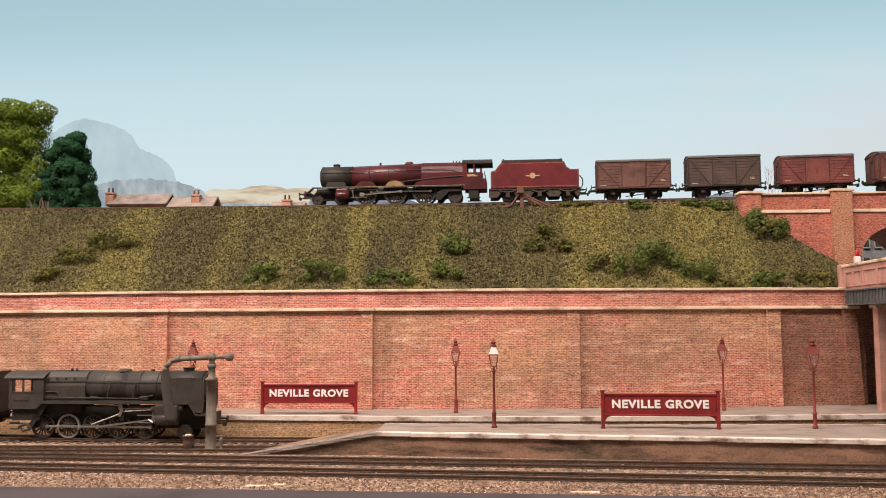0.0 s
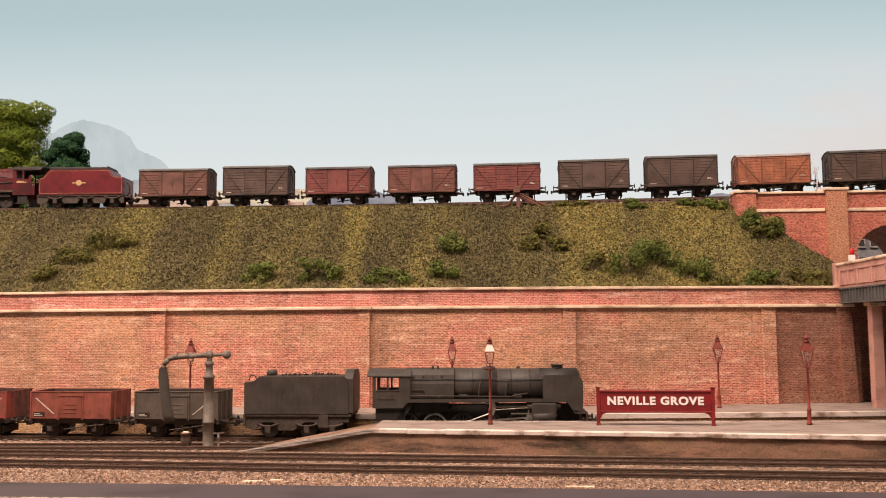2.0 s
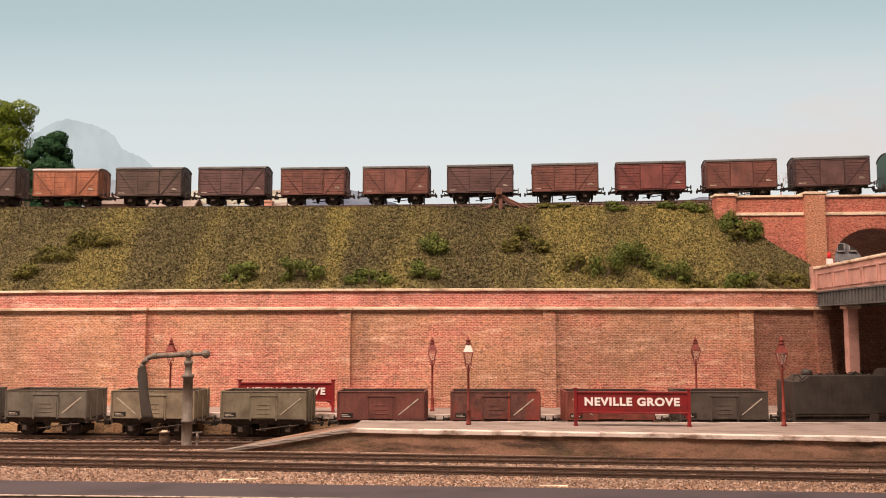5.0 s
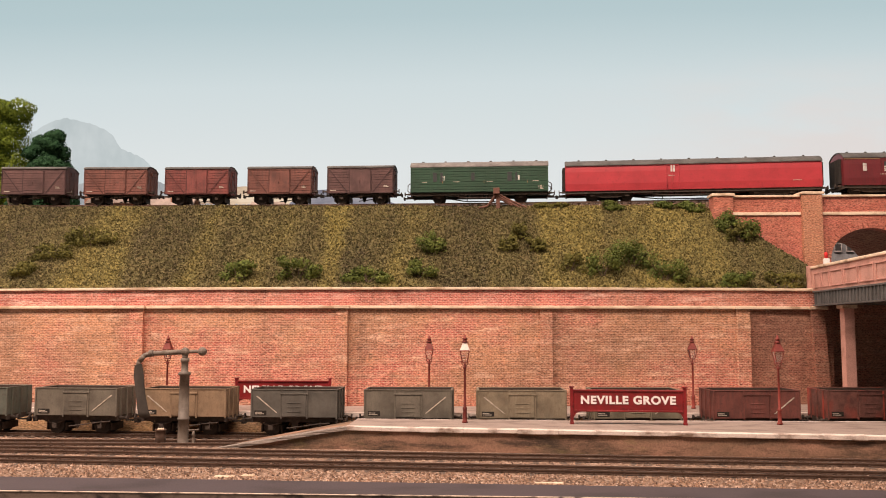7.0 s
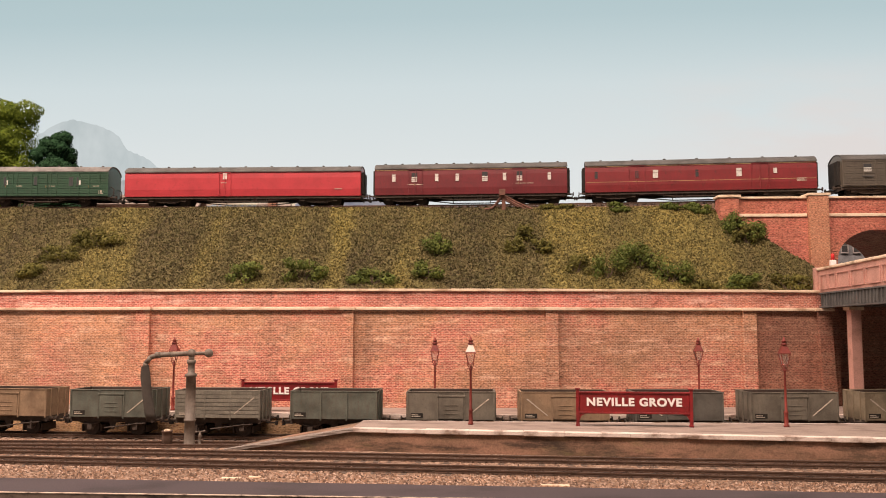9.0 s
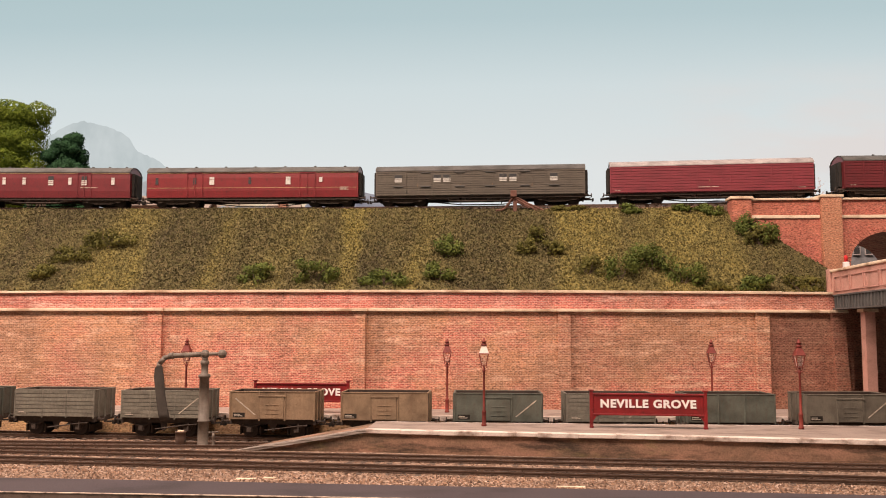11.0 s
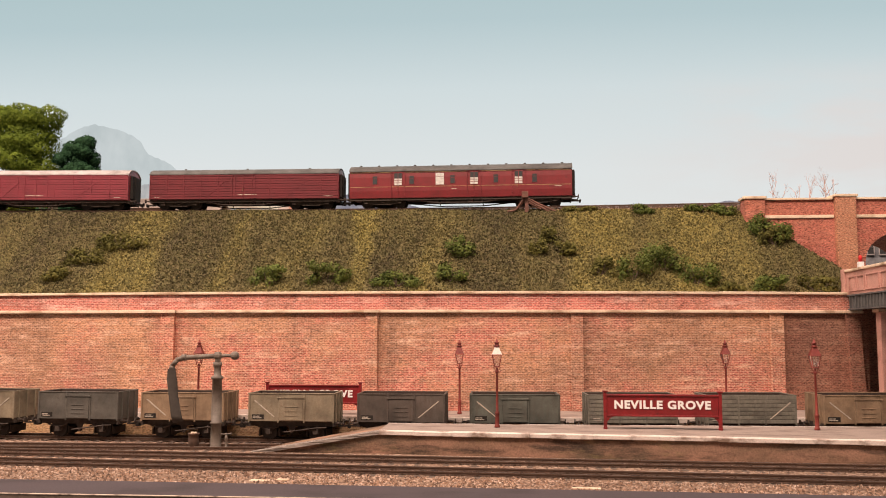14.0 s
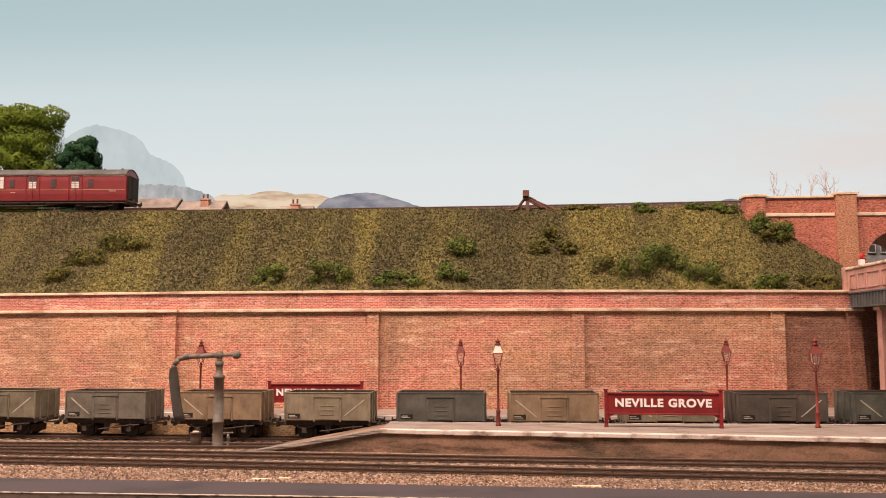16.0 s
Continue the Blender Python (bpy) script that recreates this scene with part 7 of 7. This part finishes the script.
# ---- the goods train between the platforms, from its engine back ----
goods_engine(-250.3, -87.3)
goods_tender(-343.0, -260.4)
GOODS = [(-427.0, "dark_grey", "R"), (-510.1, "red", "L"), (-593.9, "brown", "R"), (-678.3, "red_brown", "R"), (-765.7, "olive", "R"), (-850.0, "straw", "L"), (-933.7, "grey_green", "R"),
         (-1018.2, "blue_grey", "L"), (-1101.6, "tan", "L"), (-1185.2, "grey_green", "R"), (-1271.9, "teal", ""), (-1359.3, "bare_wood", "R"), (-1441.5, "teal", "R"), (-1525.1, "tan", ""),
         (-1609.0, "tan", "L"), (-1693.0, "bare_wood", "R"), (-1778.6, "bare_wood", ""), (-1863.8, "dark_green", "L"), (-1947.4, "dark_grey", "R"), (-2029.3, "straw", "L"), (-2112.6, "tan", "L"),
         (-2195.4, "blue_grey", ""), (-2279.6, "straw", "R"), (-2361.6, "tan", "L"), (-2451.6, "grey_green", "L"), (-2540.5, "olive", "R")]
for s, c, st in GOODS:
    mineral_wagon(s, c, st, c == "bare_wood", c not in ("bare_wood",) and not (c == "teal" and st == ""))

# ---- the parcels train on the embankment, from its engine back ----
express_engine(-75, 120)
express_tender(119.4, 207.4)
VANS = [(225.3, 296.7, "brown", 37.4, "ply"), (313.6, 381.4, "dark_brown", 39.2, "planked"), (400.4, 466.6, "red", 36.6, "ply"), (486.2, 554.2, "rust", 36.8, "ply"), (573.8, 640.3, "red", 36.8, "planked"),
        (659.3, 728.6, "dark_brown", 38.2, "ply"), (745.8, 813.6, "dark_brown", 39.4, "planked"), (832.1, 900.1, "orange", 37.6, "planked"), (918.6, 987.1, "dark_brown", 38.6, "planked"),
        (1005.2, 1074.5, "plum", 38.8, "planked"), (1091.7, 1157.7, "rust", 37.4, "planked"), (1177.1, 1243.9, "rust", 37.4, "ply"), (1264.0, 1330.3, "plum", 37.6, "planked"), (1350.0, 1415.7, "rust", 37.4, "planked"),
        (1434.8, 1501.3, "red", 37.2, "ply"), (1521.5, 1587.8, "rust", 37.2, "ply"), (1604.8, 1672.9, "plum", 37.2, "ply")]
for a, b, c, h, d in VANS:
    box_van(a, b, c, h, d, ROOF if c != "orange" else ROOF_PALE)
g = [(-45, 4.2, 9, 20.6, DARK_GLASS), (-37, 4.2, 9, 20.6, HALF), (-6, 3.4, 8, 21.4, DARK_GLASS), (31, 4.2, 9, 20.6, DARK_GLASS), (39, 4.2, 9, 20.6, HALF)]
coach(1691.2, 1830.7, "green", "dark green four-wheeled parcels van with planked sides", g, ROOF_MID, 36.4, planks=10, vents=6, axles=42, doors=((-36, 22), (50, 22), (6, 20)),
      marks=((-58, 20, 5, 1), (-26, 20, 6, 1), (8, 20, 6, 1), (54, 20, 6, 1), (60, 12, 5, 4)), diag=((-66, -58), (66, 58)), name="parcels_van")
coach(1848.2, 2094.7, "crimson", "bright crimson bogie parcels van with plain flat sides", [(-18, 4, 6.5, 27, PALE_GLASS)], ROOF, 35.4, vents=9, doors=((-18, 12),), marks=((96, 16, 8, 1), (-22, 23, 6, 1)), bogie_in=44)
w = [(x, 3.4, 7.4, 23, PALE_GLASS) for x in (-78, -34, -13, 35, 80)] + [(x, 5.6, 9.4, 22.4, BARRED) for x in (-57, 15, 50)]
coach(2110.4, 2305.8, "plum", "dark maroon bogie brake van with a row of windows", w, ROOF, 36.6, vents=11, doors=((-56, 14), (50, 14)), marks=((-64, 19.5, 16, 1), (46, 19.5, 18, 1)), bogie_in=30, lining=(34.6,))
w = [(-60, 3, 7, 23, DARK_GLASS), (-42, 5, 8, 22.6, PALE_GLASS), (38, 5, 8, 22.6, PALE_GLASS), (-2, 3, 7, 23, DARK_GLASS), (72, 3.4, 5, 25, PALE_GLASS), (-100, 3, 7, 23, DARK_GLASS)]
coach(2324.3, 2545.7, "maroon", "lined maroon bogie parcels van with few windows", w, ROOF, 36.6, vents=7, lining=(19.2, 34.8), doors=((-60, 16), (58, 16)), marks=((92, 17, 9, 3),), bogie_in=30)
w = [(x, 7.4, 7.4, 23.6, BARRED) for x in (-83, -43, -33, 24, 34, 75)]
coach(2565.0, 2777.5, "grey", "dull brownish-grey bogie luggage van with framed planked sides", w, ROOF, 36.0, planks=11, vents=0, doors=((-62, 26), (-18, 24), (54, 26), (14, 20)), diag=((-102, -92), (102, 92)), ledges=((-83, 18.5), (-55, 18.5), (-55, 33), (-20, 18.5), (-20, 33), (11, 18.5), (11, 33), (46, 18.5), (46, 33), (75, 18.5)), bogie_in=28)
coach(2802.5, 2996.4, "cherry", "cherry red bogie fish van with pale roof and planked sides", [], ROOF_PALE, 37.0, planks=10, vents=0, doors=((0, 24),), diag=((-40, -64), (-38, -18), (40, 64), (38, 18), (-92, -70), (92, 70)), marks=((-12, 14, 20, 1), (82, 12, 8, 1), (-92, 12, 5, 1)), bogie_in=30)
coach(3019.5, 3218.6, "plum", "dark plum bogie van with planked sides and grey roof", [], ROOF, 36.6, planks=10, vents=3, doors=((0, 24),), diag=((-44, -66), (-40, -20), (44, 66), (40, 20), (-94, -74), (94, 74)), marks=((-6, 14, 20, 1), (84, 12, 9, 1), (-94, 12, 5, 1)), bogie_in=30)
w = [(x, 4.6, 8.2, 23.6, DARK_GLASS) for x in (-87, -49, -7, 37, 76)] + [(x, 7.8, 12.4, 22.4, BARRED) for x in (-63, 15, 60)] + [(-20, 8.6, 12, 22.4, PALE_GLASS)]
coach(3230.6, 3457.5, "maroon", "lined maroon bogie brake coach at the train's rear", w, ROOF, 37.4, vents=12, lining=(20.6, 35.6), doors=((-63, 14), (15, 14), (60, 14)), marks=((-8, 17.6, 5, 1), (96, 19, 7, 1)), bogie_in=34, name="brake_coach", roof_rise=7.5)


# ---- the boards bow: both ends of the station stand further back than its middle ----
BOW_X, BOW_Y = 138.0, -744.0


def ease(v):
    v = max(0.0, min(1.0, v))
    return v * v * (3 - 2 * v)


def bowed(x, y, straight=False):
    """Where a point of the straight plan lies on the bowed boards, in millimetres; the road bridge swings as one straight piece."""
    if straight:
        d = 0.0572 * max(0.0, min(1.0, (y + 420) / 420))
        return x + 270 * d, y + (y - BOW_Y) * d
    q = min(abs(x), 460.0)
    d = 0.055 * ((q / 400) ** 2 + (2 * 460 / 400 ** 2) * max(0.0, min(abs(x), 640.0) - 460.0))
    d *= ease((y + 170) / 90) * (1 - ease((y - 11) / 95))
    return x + (max(-640.0, min(640.0, x)) - BOW_X) * d, y + (y - BOW_Y) * d


def bow_mesh(me, straight=False):
    n = len(me.vertices)
    co = np.empty(n * 3)
    me.vertices.foreach_get("co", co)
    co = co.reshape(-1, 3) / MM
    if n < 4000 and co[:, 0].max() > -640 and co[:, 0].min() < 640:
        ed = np.empty(len(me.edges) * 2, int)
        me.edges.foreach_get("vertices", ed)
        if len(ed) and np.abs(co[ed[0::2], 0] - co[ed[1::2], 0]).max() > 70:
            bm = bmesh.new()
            bm.from_mesh(me)
            for x in range(-640, 641, 40):
                bmesh.ops.bisect_plane(bm, geom=bm.verts[:] + bm.edges[:] + bm.faces[:], plane_co=(x * MM, 0, 0), plane_no=(1, 0, 0))
            bm.to_mesh(me)
            bm.free()
            n = len(me.vertices)
            co = np.empty(n * 3)
            me.vertices.foreach_get("co", co)
            co = co.reshape(-1, 3) / MM
    for k in range(n):
        if straight or -170 < co[k, 1] < 106:
            co[k, :2] = bowed(co[k, 0], co[k, 1], straight)
    me.vertices.foreach_set("co", (co * MM).ravel())
    me.update()


def bow_layout():
    moving = {ob for ob, _, _ in STOCK_LOW + STOCK_HIGH}
    for ob in list(scene.objects):
        if ob.parent is None and ob.type in ("EMPTY", "MESH") and ob not in moving and ob.name not in ("platform_track", "embankment_track"):
            if ob.location.length > 1e-6:
                x, y = bowed(ob.location.x / MM, ob.location.y / MM)
                ob.location.x, ob.location.y = x * MM, y * MM
            else:
                for me in [o.data for o in [ob] + list(ob.children_recursive) if o.type == "MESH"]:
                    bow_mesh(me, ob.name == "road_bridge")


bow_layout()


# ---- motion: both trains keep almost one speed ----
def run(t, c):
    u = t / 16
    return 1000 * sum(k * u ** (n + 1) for n, k in enumerate(c))


LOW_RUN = (2.26249, 0.08729, -0.67741, 1.11352, -0.54236)
HIGH_RUN = (-3.7263, -0.27763, 1.2531, -1.73537, 0.75887)


def motions():
    steps = [k * 0.5 for k in range(33)]
    for ob, s, _ in STOCK_LOW:
        rows = []
        for t in steps:
            x = s + run(t, LOW_RUN)
            rows.append((t, pose(x * MM, low_y(x) * MM, RAIL_LOW * MM, 0, 0, low_turn(x))))
        walk(ob, rows)
    for ob, s, _ in STOCK_HIGH:
        rows = []
        for t in steps:
            x = s + run(t, HIGH_RUN)
            rows.append((t, pose(x * MM, high_y(x) * MM, RAIL_HIGH * MM, 0, 0, high_turn(x))))
        walk(ob, rows)
    # wheels roll without slipping; rods go round with them
    fine = {"low": [k / 30 for k in range(481)], "high": [k / 30 for k in range(481)]}
    for ob, r, train in SPIN:
        c, at = (LOW_RUN if train == "low" else HIGH_RUN), ob.location.copy()
        times = fine[train]
        walk(ob, [(t, Matrix.Translation(at) @ Matrix.Rotation(run(t, c) / r, 4, "Y")) for t in times])
    for ob, r, k, at, train in RODS:
        c = LOW_RUN if train == "low" else HIGH_RUN
        rows = []
        for t in fine[train]:
            a = run(t, c) / r
            rows.append((t, pose((at[0] + k * r * math.cos(a)) * MM, at[1] * MM, (at[2] - k * r * math.sin(a)) * MM)))
        walk(ob, rows)

    for c, x, r, wx, wz, cz, length, way, train in CONN:
        speed, rod_rows, head_rows = (LOW_RUN if train == "low" else HIGH_RUN), [], []
        for t in fine[train]:
            a = run(t, speed) / r
            px, pz = wx + 0.5 * r * math.cos(a), wz - 0.5 * r * math.sin(a)
            tilt = -math.asin((cz - pz) / (way * length))
            rod_rows.append((t, pose(px * MM, 0, pz * MM, 0, math.degrees(tilt), 0)))
            head_rows.append((t, pose((px + way * length * math.cos(tilt)) * MM, 0, cz * MM)))
        walk(c, rod_rows)
        walk(x, head_rows)


motions()
